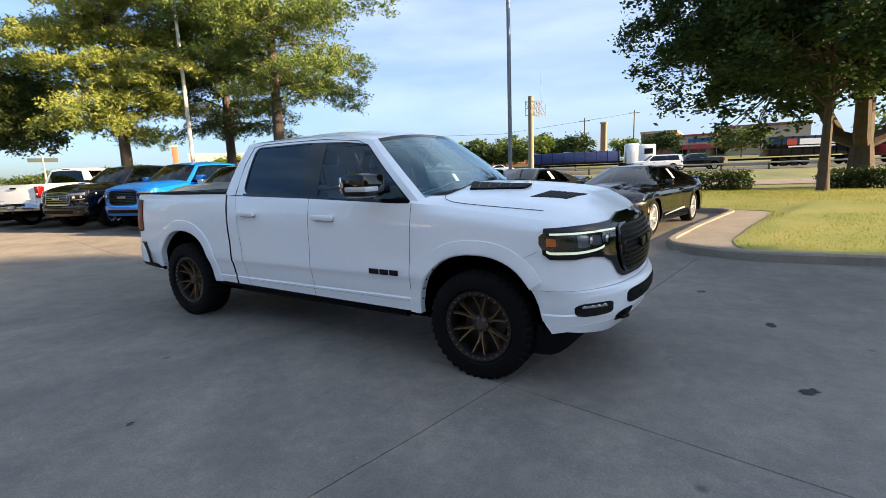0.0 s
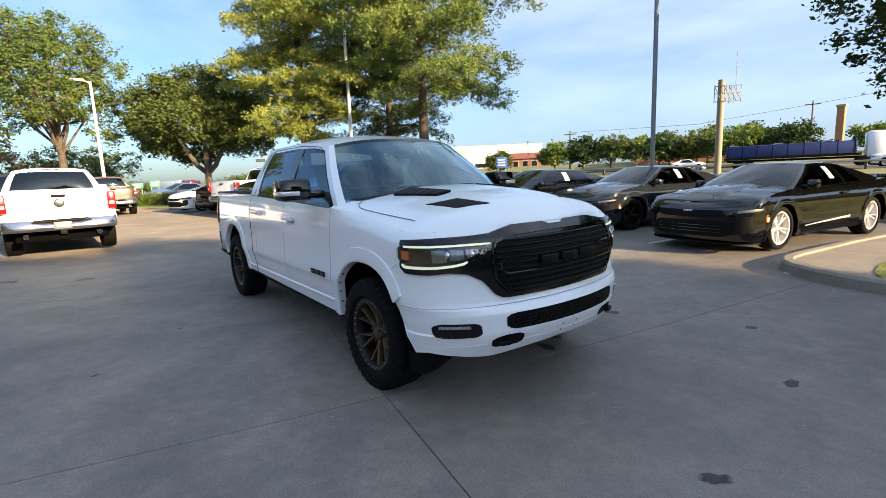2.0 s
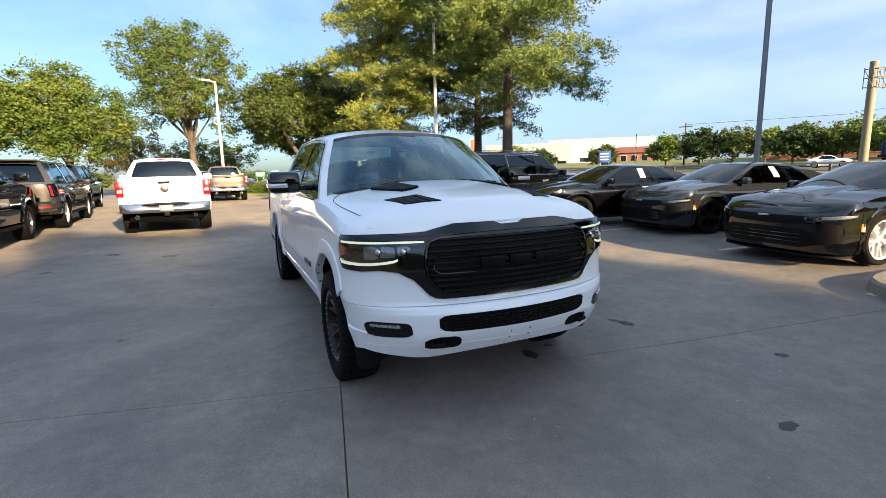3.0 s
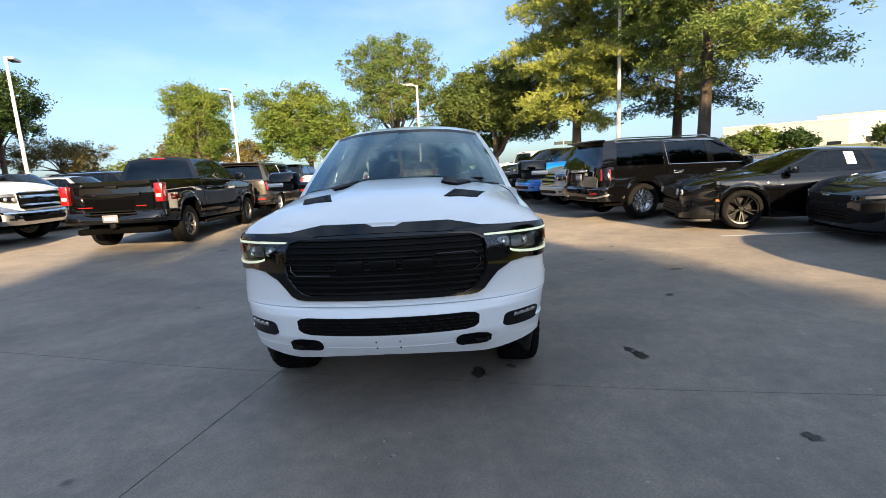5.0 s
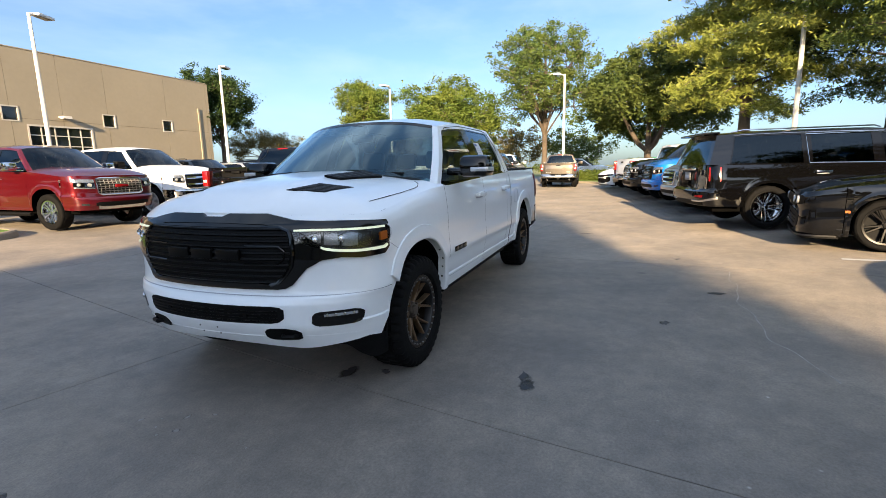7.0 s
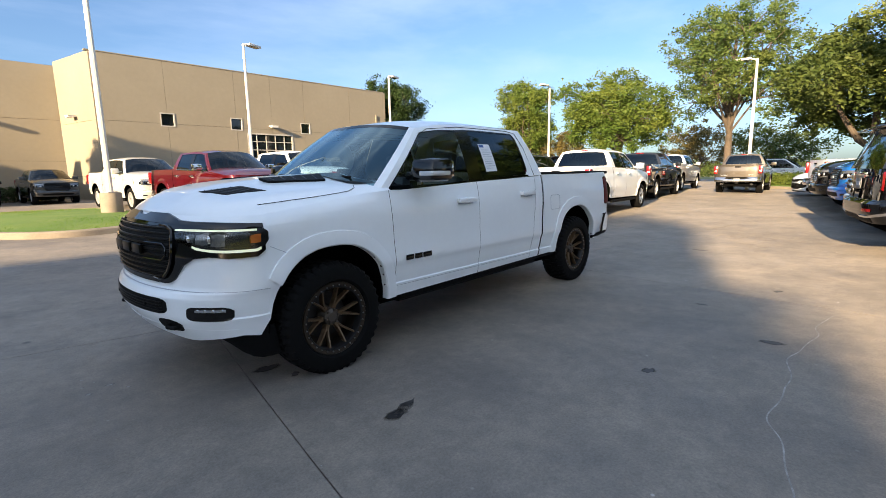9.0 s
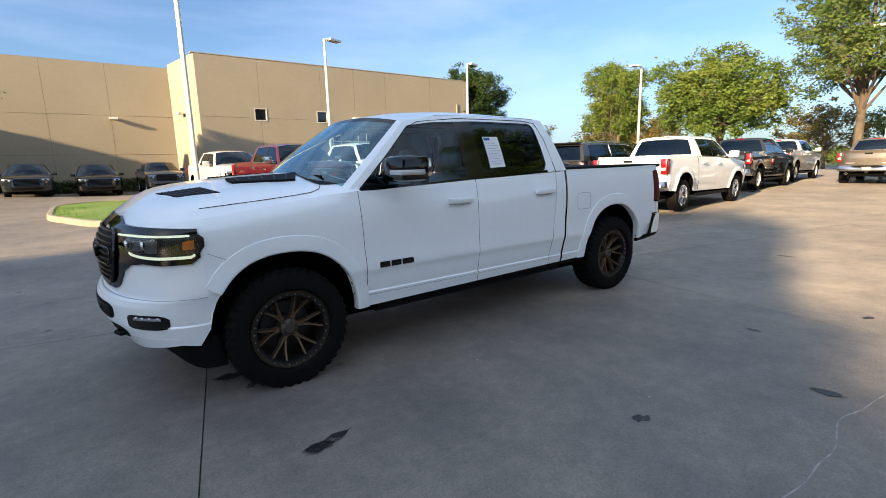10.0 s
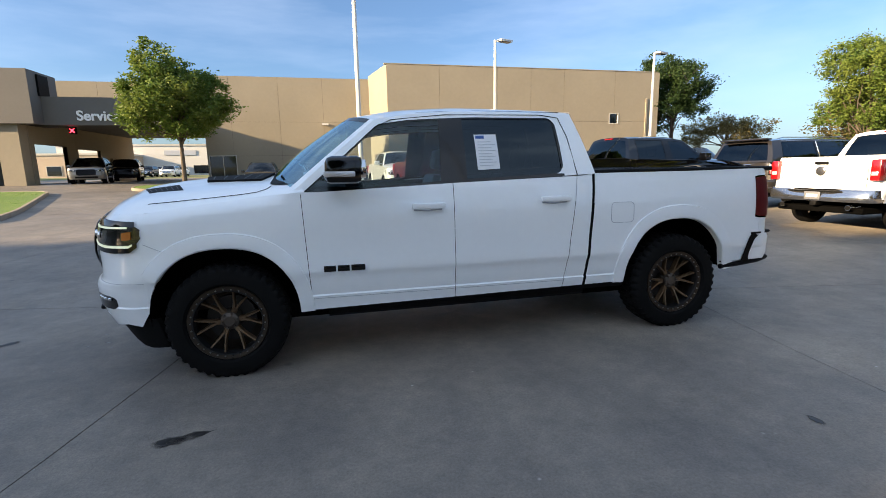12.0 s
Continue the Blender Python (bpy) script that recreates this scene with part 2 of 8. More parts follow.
def soft_edge(m):
    """Lets a flat stain fade out towards its rim."""
    n, l = m.node_tree.nodes, m.node_tree.links
    gen, centre, length, fade, nz = n.new("ShaderNodeTexCoord"), n.new("ShaderNodeVectorMath"), n.new("ShaderNodeVectorMath"), n.new("ShaderNodeMapRange"), n.new("ShaderNodeTexNoise")
    centre.operation, length.operation = "SUBTRACT", "LENGTH"
    flat = n.new("ShaderNodeVectorMath")
    flat.operation = "MULTIPLY"
    flat.inputs[1].default_value = (1, 1, 0)
    centre.inputs[1].default_value = (0.5, 0.5, 0)
    nz.inputs["Scale"].default_value = 30
    l.new(gen.outputs["Object"], nz.inputs["Vector"])
    l.new(gen.outputs["Generated"], flat.inputs[0]), l.new(flat.outputs[0], centre.inputs[0]), l.new(centre.outputs[0], length.inputs[0])
    add = n.new("ShaderNodeMath")
    add.operation = "MULTIPLY_ADD"
    l.new(nz.outputs["Fac"], add.inputs[0])
    add.inputs[1].default_value = 0.28
    l.new(length.outputs["Value"], add.inputs[2])
    fade.inputs["From Min"].default_value, fade.inputs["From Max"].default_value = 0.38, 0.60
    fade.inputs["To Min"].default_value, fade.inputs["To Max"].default_value = 0.88, 0.0
    l.new(add.outputs[0], fade.inputs["Value"]), l.new(fade.outputs["Result"], n["Principled BSDF"].inputs["Alpha"])


soft_edge(OIL)
PALE_SPOT = material("pale_worn_spot", (0.40, 0.385, 0.365), 0.85, vary=0.5, scale=25)
soft_edge(PALE_SPOT)
FRESH_BLADE = foliage_material("fresh_grass_blades", (0.085, 0.19, 0.025), (0.18, 0.26, 0.05), 0.45)
GRASS_BLADE = foliage_material("grass_blades", (0.16, 0.21, 0.03), (0.33, 0.31, 0.07), 0.45)


# ---- mesh helpers ----
class Geo:
    """Collects vertices and faces for one mesh."""

    def __init__(self):
        self.v, self.f = [], []

    def add(self, verts, faces):
        k = len(self.v)
        self.v += [tuple(p) for p in verts]
        self.f += [tuple(i + k for i in face) for face in faces]
        return self

    def grid(self, rows, close=False, flip=False):
        """A sheet through rows of points of equal number."""
        m, faces = len(rows[0]), []
        for i in range(len(rows) - 1):
            for j in range(m if close else m - 1):
                a, b, c, d = i * m + j, i * m + (j + 1) % m, (i + 1) * m + (j + 1) % m, (i + 1) * m + j
                faces.append((d, c, b, a) if flip else (a, b, c, d))
        return self.add([p for r in rows for p in r], faces)

    def box(self, x0, x1, y0, y1, z0, z1, m=None, bevel=0.0):
        if bevel:
            q = bmesh.new()
            bmesh.ops.create_cube(q, size=1.0)
            for w in q.verts:
                w.co = Vector(((x0 + x1) / 2 + w.co.x * (x1 - x0), (y0 + y1) / 2 + w.co.y * (y1 - y0), (z0 + z1) / 2 + w.co.z * (z1 - z0)))
            bmesh.ops.bevel(q, geom=q.edges[:], offset=bevel, segments=2, profile=0.5, affect="EDGES")
            q.verts.index_update()
            vs, fs = [w.co.copy() for w in q.verts], [[w.index for w in f.verts] for f in q.faces]
            q.free()
        else:
            vs = [Vector((x, y, z)) for z in (z0, z1) for y in (y0, y1) for x in (x0, x1)]
            fs = [(0, 2, 3, 1), (4, 5, 7, 6), (0, 1, 5, 4), (2, 6, 7, 3), (0, 4, 6, 2), (1, 3, 7, 5)]
        if m:
            vs = [m @ p for p in vs]
        return self.add(vs, fs)

    def tube(self, path, radius, n=8, caps=True):
        """A round bar along a path; radius a number or one for each point."""
        path = [Vector(p) for p in path]
        rad = radius if isinstance(radius, (list, tuple)) else [radius] * len(path)
        rings, side = [], None
        for i, p in enumerate(path):
            d = (path[min(i + 1, len(path) - 1)] - path[max(i - 1, 0)]).normalized()
            side = d.orthogonal().normalized() if side is None else (side - d * side.dot(d)).normalized()
            up = d.cross(side)
            rings.append([p + rad[i] * (side * math.cos(2 * math.pi * k / n) + up * math.sin(2 * math.pi * k / n)) for k in range(n)])
        k = len(self.v)
        self.grid(rings, close=True)
        if caps:
            self.f += [tuple(k + j for j in reversed(range(n))), tuple(k + (len(path) - 1) * n + j for j in range(n))]
        return self

    def lathe(self, profile, n=32, m=None):
        """Turns (radius, along) about the y axis."""
        rows = [[Vector((r * math.cos(2 * math.pi * k / n), h, r * math.sin(2 * math.pi * k / n))) for k in range(n)] for r, h in profile]
        if m:
            rows = [[m @ p for p in r] for r in rows]
        return self.grid(rows, close=True)

    def prism(self, outline, z0, z1, m=None):
        n = len(outline)
        vs = [Vector((x, y, z0)) for x, y in outline] + [Vector((x, y, z1)) for x, y in outline]
        if m:
            vs = [m @ p for p in vs]
        return self.add(vs, [tuple(reversed(range(n))), tuple(range(n, 2 * n))] + [(i, (i + 1) % n, n + (i + 1) % n, n + i) for i in range(n)])

    def mirrored(self):
        q = Geo()
        q.v = [(x, -y, z) for x, y, z in self.v]
        q.f = [tuple(reversed(f)) for f in self.f]
        return q

    def mesh(self, name, mat, smooth=True, angle=35):
        me = bpy.data.meshes.new(name)
        me.from_pydata(self.v, [], self.f)
        me.materials.append(mat)
        if smooth:
            me.polygons.foreach_set("use_smooth", [True] * len(me.polygons))
            me.set_sharp_from_angle(angle=radians(angle))
        me.update()
        return me


def part(name, geo, mat, parent, label="", smooth=True, angle=35):
    """One mesh object under a thing or a part."""
    ob = new(name, geo if isinstance(geo, bpy.types.Mesh) else geo.mesh(name, mat, smooth, angle))
    ob.parent = parent
    return tagged(ob, label) if label else ob


def thing(name, m, label, category, group="", kind=""):
    ob = new(name)
    ob.matrix_world = m
    return tagged(ob, label, category, group, kind)


def solid(name, geo, mat, label, category, group="", kind="", m=None, smooth=True, angle=35):
    """A thing that is a single mesh."""
    ob = new(name, geo.mesh(name, mat, smooth, angle))
    if m:
        ob.matrix_world = m
    return tagged(ob, label, category, group, kind)


def interp(table, x):
    """Linear reading of a table of (x, value) in rising x."""
    if x <= table[0][0]:
        return table[0][1]
    for (a, p), (b, q) in zip(table, table[1:]):
        if x <= b:
            return p + (q - p) * (x - a) / (b - a)
    return table[-1][1]


def smooth_step(a, b, x):
    t = min(1.0, max(0.0, (x - a) / (b - a)))
    return t * t * (3 - 2 * t)


def lin(a, b, n):
    return [a + (b - a) * i / (n - 1) for i in range(n)]


def ground_z(x, y):
    """The lot falls gently towards the lane in the middle."""
    gy = 0.028 * max(0.0, abs(y) - 1.5)
    gy = min(gy, 0.25 if y < 0 else 0.15)
    gx = min(0.2, 0.01 * max(0.0, -x - 2))
    gs = min(0.62, 0.045 * max(0.0, -y - 13)) * smooth_step(1.0, 15.0, x)
    return gy + max(gx, 0.036 * smooth_step(0.9, -1.5, x)) + gs


# ---- vehicles ----
class Shell:
    """The lower body of a vehicle that points along +x: side walls with wheel arches, rounded nose and tail, and the lids on top."""

    def __init__(self, nose, tail, x1, x2, width, sill, top, crown, arches, fn=2.6, rn=3.2, flare=0.02, wx=((-9, 1.0), (9, 1.0)), power=3.0, bulge=None):
        self.nose, self.tail, self.x1, self.x2, self.width, self.sill, self.top, self.crown = nose, tail, x1, x2, width, sill, top, crown
        self.keys, self.round = (), 0.0
        self.arches, self.fn, self.rn, self.flare, self.wx, self.power, self.bulge = arches, fn, rn, flare, wx, power, bulge

    def half(self, z, x):
        y = interp(self.width, z) * interp(self.wx, x)
        for cx, cz, rx, rz, n in self.arches:
            d = ((abs(x - cx) / rx) ** n + (max(0.0, z - cz) / rz) ** n) ** (1 / n) - 1
            y += self.flare * (1 - smooth_step(0.14, 0.18, d))
        if self.round and x > 1.3:
            d = max(0.0, 1 - (interp(self.top, x) - z) / 0.09)
            y -= self.round * d * d * smooth_step(1.32, 1.60, x)
        return y

    def pos(self, c, z):
        if c[0] == "x":
            x = c[1] + (c[2] - c[1]) * (z - 0.45) / 0.95
            return Vector((x, self.half(z, x), z))
        end, x0, n = (interp(self.nose, z), self.x1, self.fn) if c[0] == "f" else (interp(self.tail, z), self.x2, self.rn)
        th = max(0.0, min(1.0, c[1])) * math.pi / 2
        x = x0 + (end - x0) * max(0.0, math.cos(th)) ** (2 / n)
        return Vector((x, self.half(z, x) * math.sin(th) ** (2 / n), z))

    def normal(self, c, z):
        e = 0.012
        if c[0] == "x":
            a, b = self.pos(("x", c[1] - e, c[2] - e), z), self.pos(("x", c[1] + e, c[2] + e), z)
        else:
            a, b = self.pos((c[0], min(1, c[1] + e)), z), self.pos((c[0], max(0, c[1] - e)), z)
            if c[0] == "r":
                a, b = b, a
        up = self.pos(c, z + e) - self.pos(c, z - e)
        n = up.cross(b - a)
        n = -n if n.dot(Vector((0, 1, 0)) if c[0] == "x" else self.pos(c, z) - Vector((0, 0, z))) < 0 else n
        return n.normalized()

    def bottom(self, c):
        x = self.pos(c, 0.5).x
        z = interp(self.sill, x)
        for cx, cz, rx, rz, n in self.arches:
            d = abs(x - cx) / rx
            if d < 1:
                z = max(z, cz + rz * (1 - d ** n) ** (1 / n))
        return z

    def upper(self, c):
        return interp(self.top, self.pos(c, 0.9).x)

    def fy(self, y, z=0.8, end="f"):
        n = self.fn if end == "f" else self.rn
        q = min(1.0, (y / interp(self.width, z)) ** (n / 2))
        return (end, math.asin(q) / (math.pi / 2))

    def fx(self, x, z=0.8):
        for end, x0, table, n in (("f", self.x1, self.nose, self.fn), ("r", self.x2, self.tail, self.rn)):
            if (x > x0) == (end == "f") and (x < x0) == (end == "r"):
                q = min(1.0, ((x - x0) / (interp(table, z) - x0)) ** (n / 2))
                return (end, math.acos(q) / (math.pi / 2))
        return ("x", x, x)

    def side_cols(self, a, b, step=0.12):
        """Columns from x=a down to x=b, denser round the arches."""
        xs = {round(a, 4), round(b, 4)}
        n = max(2, int((a - b) / step))
        xs |= {round(x, 4) for x in lin(a, b, n + 1)}
        for cx, cz, rx, rz, m in self.arches:
            for d in (0.15, 0.3, 0.45, 0.6, 0.72, 0.82, 0.9, 0.95, 0.985, 1.0, 1.04, 1.09, 1.12, 1.16):
                xs |= {round(cx + s * d * rx, 4) for s in (-1, 1)}
        return [("x", x, x) for x in sorted(xs, reverse=True) if b - 1e-6 <= x <= a + 1e-6]

    def wall(self, cols, low=None, high=None, rows=9):
        """One side's wall between two heights; the bottom follows sill and arches."""
        out = []
        for c in cols:
            z0 = max(self.bottom(c), low if low is not None else -9)
            z1 = min(self.upper(c), high if high is not None else 9)
            z1 = max(z1, z0 + 0.002)
            keys = self.keys or lin(0.0, 1.0, rows + 1)
            if self.keys:
                zs = [min(z0 + d, z1) for d in (0, 0.01, 0.03)]
                zs += [min(max(q, z0 + 0.032 + 0.002 * i), z1) for i, q in enumerate(keys)]
                zs = sorted(zs + [max(z0, z1 - d) for d in (0.075, 0.055, 0.038, 0.024, 0.012, 0.004)]) + [z1]
            else:
                zs = [z0 + d for d in (0, 0.012, 0.03, 0.05, 0.066, 0.09) if z0 + d < z1 - 0.02]
                k = rows + 6 - len(zs)
                zs += lin(zs[-1], z1, k + 1)[1:]
            out.append([self.pos(c, z) for z in zs])
        return Geo().grid(out, flip=True)

    def patch(self, spec, off=0.004, rows=7, depth=0.014):
        """A raised or sunk panel on the wall; spec: (column, low, high)."""
        cols = []
        for (c0, l0, h0), (c1, l1, h1) in zip(spec, spec[1:]):
            k = 4 if c0[0] == c1[0] else 1
            for i in range(k):
                t = i / k
                c = (c0[0], *[p + (q - p) * t for p, q in zip(c0[1:], c1[1:])]) if c0[0] == c1[0] else c0
                cols.append((c, l0 + (l1 - l0) * t, h0 + (h1 - h0) * t))
        cols.append(spec[-1])
        front = [[self.pos(c, z) + self.normal(c, z) * off for z in lin(lo, hi, rows)] for c, lo, hi in cols]
        g = Geo().grid(front, flip=True)
        rim = [col[0] for col in front] + front[-1][1:] + [col[-1] for col in reversed(front[:-1])] + front[0][-2:0:-1]
        g.grid([rim, [p + Vector((-depth if p.x > 0 else depth, -0.3 * depth, 0)) if abs(p.y) < 0.8 * interp(self.width, p.z) else p + Vector((0, -depth, 0)) for p in rim]], close=True)
        return g

    def edge(self, x):
        """Half width at the top edge for a place along the body."""
        c = self.fx(x, interp(self.top, x))
        return self.pos(c, self.upper(c)).y

    def top_z(self, x, y):
        w = max(0.02, self.edge(x))
        zt = interp(self.top, x)
        z = zt + (interp(self.crown, x) - zt) * (1 - min(1.0, abs(y) / w) ** self.power)
        return z + (self.bulge(x, y) if self.bulge else 0.0)

    def lid(self, cols, across=20, drop=0.0):
        rows = []
        for c in cols:
            z = self.upper(c)
            p = self.pos(c, z)
            zc = interp(self.crown, p.x)
            row = []
            for a in lin(-1, 1, across + 1):
                a = math.copysign(abs(a) ** 0.8, a)
                h = z + (zc - z) * (1 - abs(a) ** self.power) + (self.bulge(p.x, a * p.y) * (1 - abs(a) ** 6) if self.bulge else 0.0)
                row.append(Vector((p.x, a * p.y, h - drop)))
            rows.append(row)
        return Geo().grid(rows, flip=True)

    def lid_patch(self, outline, off=0.004, thick=0.02):
        """A flat-edged panel on a lid, by its outline in plan."""
        n = len(outline)
        up = [Vector((x, y, self.top_z(x, y) + off)) for x, y in outline]
        cx, cy = sum(p.x for p in up) / n, sum(p.y for p in up) / n
        mid = Vector((cx, cy, self.top_z(cx, cy) + off))
        down = [p - Vector((0, 0, thick)) for p in up]
        return Geo().add(up + down + [mid], [(i, (i + 1) % n, 2 * n) for i in range(n)] + [(i, n + i, n + (i + 1) % n, (i + 1) % n) for i in range(n)])


def front_cols(sh, s1=1.0, n=14):
    return [("f", (i / (n - 1)) ** 1.25 * s1) for i in range(n)]


def rear_cols(sh, n=12):
    return [("r", 1 - i / (n - 1)) for i in range(n)]


def both(g):
    q = Geo()
    q.add(g.v, g.f)
    m = g.mirrored()
    return q.add(m.v, m.f)


def pair(name, g, mat, parent, label="", **kw):
    """The same part on both sides of a vehicle."""
    return [part(name, g, mat, parent, label, **kw), part(name, g.mirrored(), mat, parent, label, **kw)]


def wheel_mesh(kind, r, w, rim_r):
    """Meshes of one wheel about the y axis, its face towards +y: tyre, rim, spokes, hub."""
    h = w / 2
    lug = 0.017 if kind == "offroad" else 0.004
    n = 160 if kind == "offroad" else 36
    side = [(rim_r, 0.80), (rim_r + 0.02, 1.0), (rim_r + 0.05, 1.02), (r - 0.075, 1.02), (r - 0.05, 0.99)]
    tread = [(r - 0.03, 0.97), (r - 0.012, 0.86), (r - 0.006, 0.60), (r - 0.006, 0.56), (r - 0.005, 0.52), (r - 0.005, 0.10), (r - 0.005, 0.04)]
    half_profile = [(p, q, 0.0) for p, q in side] + [(p, q, 1.0) for p, q in tread]
    profile = [(p, -q * h, u, i) for i, (p, q, u) in enumerate(half_profile)] + [(p, q * h, u, i) for i, (p, q, u) in reversed(list(enumerate(half_profile)))]
    rows = []
    for p, q, u, i in profile:
        row = []
        for k in range(n):
            a = 2 * math.pi * k / n
            rr = p
            if u:
                phase = (k + (2 if q > 0 else 0) + (2 if i > 8 else 0)) % 4
                groove = i in (8,) or phase == 3
                rr = p + (0.0 if groove else lug * (1.0 if i >= 7 else (0.9 if phase in (0, 1) else 0.2)))
            elif i == 4 and kind == "offroad":
                rr = p + (0.008 if k % 8 < 4 else 0.0)
            row.append(Vector((rr * math.cos(a), q, rr * math.sin(a))))
        rows.append(row)
    tyre = Geo().grid(rows, close=True)
    lip = h * 0.86
    rim = Geo().lathe([(rim_r + 0.004, -lip), (rim_r - 0.02, -lip * 0.9), (rim_r - 0.03, lip * 0.3), (rim_r - 0.035, lip * 0.75), (rim_r - 0.028, lip * 0.98), (rim_r - 0.004, lip * 1.02), (rim_r + 0.008, lip * 0.9)], 48)
    depth = -0.075 if kind == "offroad" else -0.01
    rim.lathe([(0.001, depth), (rim_r - 0.02, depth)], 32)
    spokes, bolts = Geo(), Geo()
    face = lip * 0.72

    def spoke(a0, a1, r0, r1, w0, w1, y0, y1, t=0.022):
        p, q = Vector((math.cos(a0) * r0, y0, math.sin(a0) * r0)), Vector((math.cos(a1) * r1, y1, math.sin(a1) * r1))
        d = (q - p).normalized()
        s = d.cross(Vector((0, 1, 0))).normalized()
        ring = []
        for c, ww in ((p, w0), (q, w1)):
            ring.append([c - s * ww, c - s * ww * 0.55 + Vector((0, 0.012, 0)), c + s * ww * 0.55 + Vector((0, 0.012, 0)), c + s * ww, c + s * ww - Vector((0, t, 0)), c - s * ww - Vector((0, t, 0))])
        spokes.grid(ring, close=True)

    ring = Geo()
    if kind == "offroad":
        inner = rim_r * 0.835
        for k in range(6):
            a = 2 * math.pi * (k + 0.25) / 6
            for q in (-1, 1):
                spoke(a + q * 0.11, a + q * 0.085, 0.055, 0.105, 0.015, 0.0115, face - 0.046, face - 0.036, 0.03)
                spoke(a + q * 0.085, a + q * 0.15, 0.10, 0.150, 0.0115, 0.0095, face - 0.036, face - 0.022, 0.03)
                spoke(a + q * 0.15, a + q * 0.225, 0.147, inner + 0.004, 0.0095, 0.008, face - 0.022, face + 0.006, 0.03)
        ring.lathe([(inner - 0.004, face - 0.03), (inner, lip * 0.86), (inner + 0.006, lip * 0.96), (rim_r - 0.012, lip * 1.0), (rim_r - 0.002, lip * 0.97), (rim_r + 0.004, lip * 0.9)], 64)
        for k in range(30):
            a = 2 * math.pi * k / 30
            m = Matrix.Translation((math.cos(a) * (rim_r - 0.023), lip * 0.97, math.sin(a) * (rim_r - 0.023)))
            bolts.lathe([(0.0, 0.012), (0.0045, 0.011), (0.0058, 0.008), (0.0062, -0.004)], 7, m)
    elif kind in ("truck", "five"):
        n = 6 if kind == "truck" else 5
        for k in range(n):
            a = 2 * math.pi * k / n
            for s in (-1, 1):
                spoke(a + s * 0.12, a + s * 0.17, 0.05, rim_r - 0.02, 0.018, 0.014, face - 0.02, face)
    else:
        for k in range(10):
            a = 2 * math.pi * k / 10
            spoke(a, a, 0.05, rim_r - 0.02, 0.016, 0.012, face - 0.02, face)
    hub = Geo().lathe([(0.0, face - 0.005), (0.035, face - 0.006), (0.04, face - 0.012), (0.06, face - 0.02), (0.07, face - 0.05), (0.08, -0.01)], 20)
    for k in range(6):
        a = 2 * math.pi * k / 6 + 0.2
        hub.lathe([(0.0, face + 0.0), (0.009, face - 0.001), (0.009, face - 0.03)], 8, Matrix.Translation((0.052 * math.cos(a), 0, 0.052 * math.sin(a))))
    disc = Geo().lathe([(0.05, -0.02), (min(0.17, rim_r - 0.06), -0.02), (min(0.17, rim_r - 0.06), -0.045)], 28)
    return tyre, rim, spokes, hub, disc, ring, bolts


WHEELS = {}


def wheel(parent, kind, x, y, z, r, w, rim_r, mats, turn=0.0, spin=0.0):
    """One wheel under a vehicle: tyre, rim, spokes, hub and brake disc."""
    key = (kind, r, w, rim_r, tuple(m.name for m in mats))
    if key not in WHEELS:
        geos = wheel_mesh(kind, r, w, rim_r)
        names = ("tyre", "rim", "spokes", "hub", "brake_disc", "beadlock_ring", "bolt_ring")
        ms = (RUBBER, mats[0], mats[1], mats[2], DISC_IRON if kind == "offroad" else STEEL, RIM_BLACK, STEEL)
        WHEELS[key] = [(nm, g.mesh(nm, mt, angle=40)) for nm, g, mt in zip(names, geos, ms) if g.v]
    hubob = new("wheel")
    hubob.parent = parent
    hubob.matrix_local = Matrix.Translation((x, y, z)) @ Matrix.Rotation(turn + (0 if y > 0 else math.pi), 4, "Z") @ Matrix.Rotation(spin, 4, "Y")
    for nm, me in WHEELS[key]:
        ob = new(nm, me)
        ob.parent = hubob
        if nm == "bolt_ring":
            tagged(ob, kind="stuff")
    return hubob


def fender_flare(sh, arch, out=0.013, wide=0.15, stop=None):
    """A moulded band over one wheel arch, proud of the side panel, with a turned-in lip."""
    cx, cz, rx, rz, n = arch
    rows = []
    first = 2 if stop is None else math.degrees(math.asin(((stop - cz) / rz) ** (n / 2)))
    for a in lin(first, 178, 45):
        ca, sa = math.cos(radians(a)), math.sin(radians(a))
        ux, uz = math.copysign(abs(ca) ** (2 / n), ca), sa ** (2 / n)
        row = []
        for k, o in ((0.985, -0.05), (0.985, out - 0.004), (1.0, out + 0.004), (1.03, out + 0.006), (1.0 + wide * 0.8, out - 0.002), (1.0 + wide * 0.96, out * 0.75), (1.0 + wide, -0.004)):
            x, z = cx + rx * k * ux, cz + (rz * k) * uz
            z = max(z, interp(sh.sill, x) - 0.005, stop if stop and x > cx else 0.0)
            row.append(Vector((x, interp(sh.width, z) * interp(sh.wx, x) + o, z)))
        rows.append(row)
    return Geo().grid(rows)


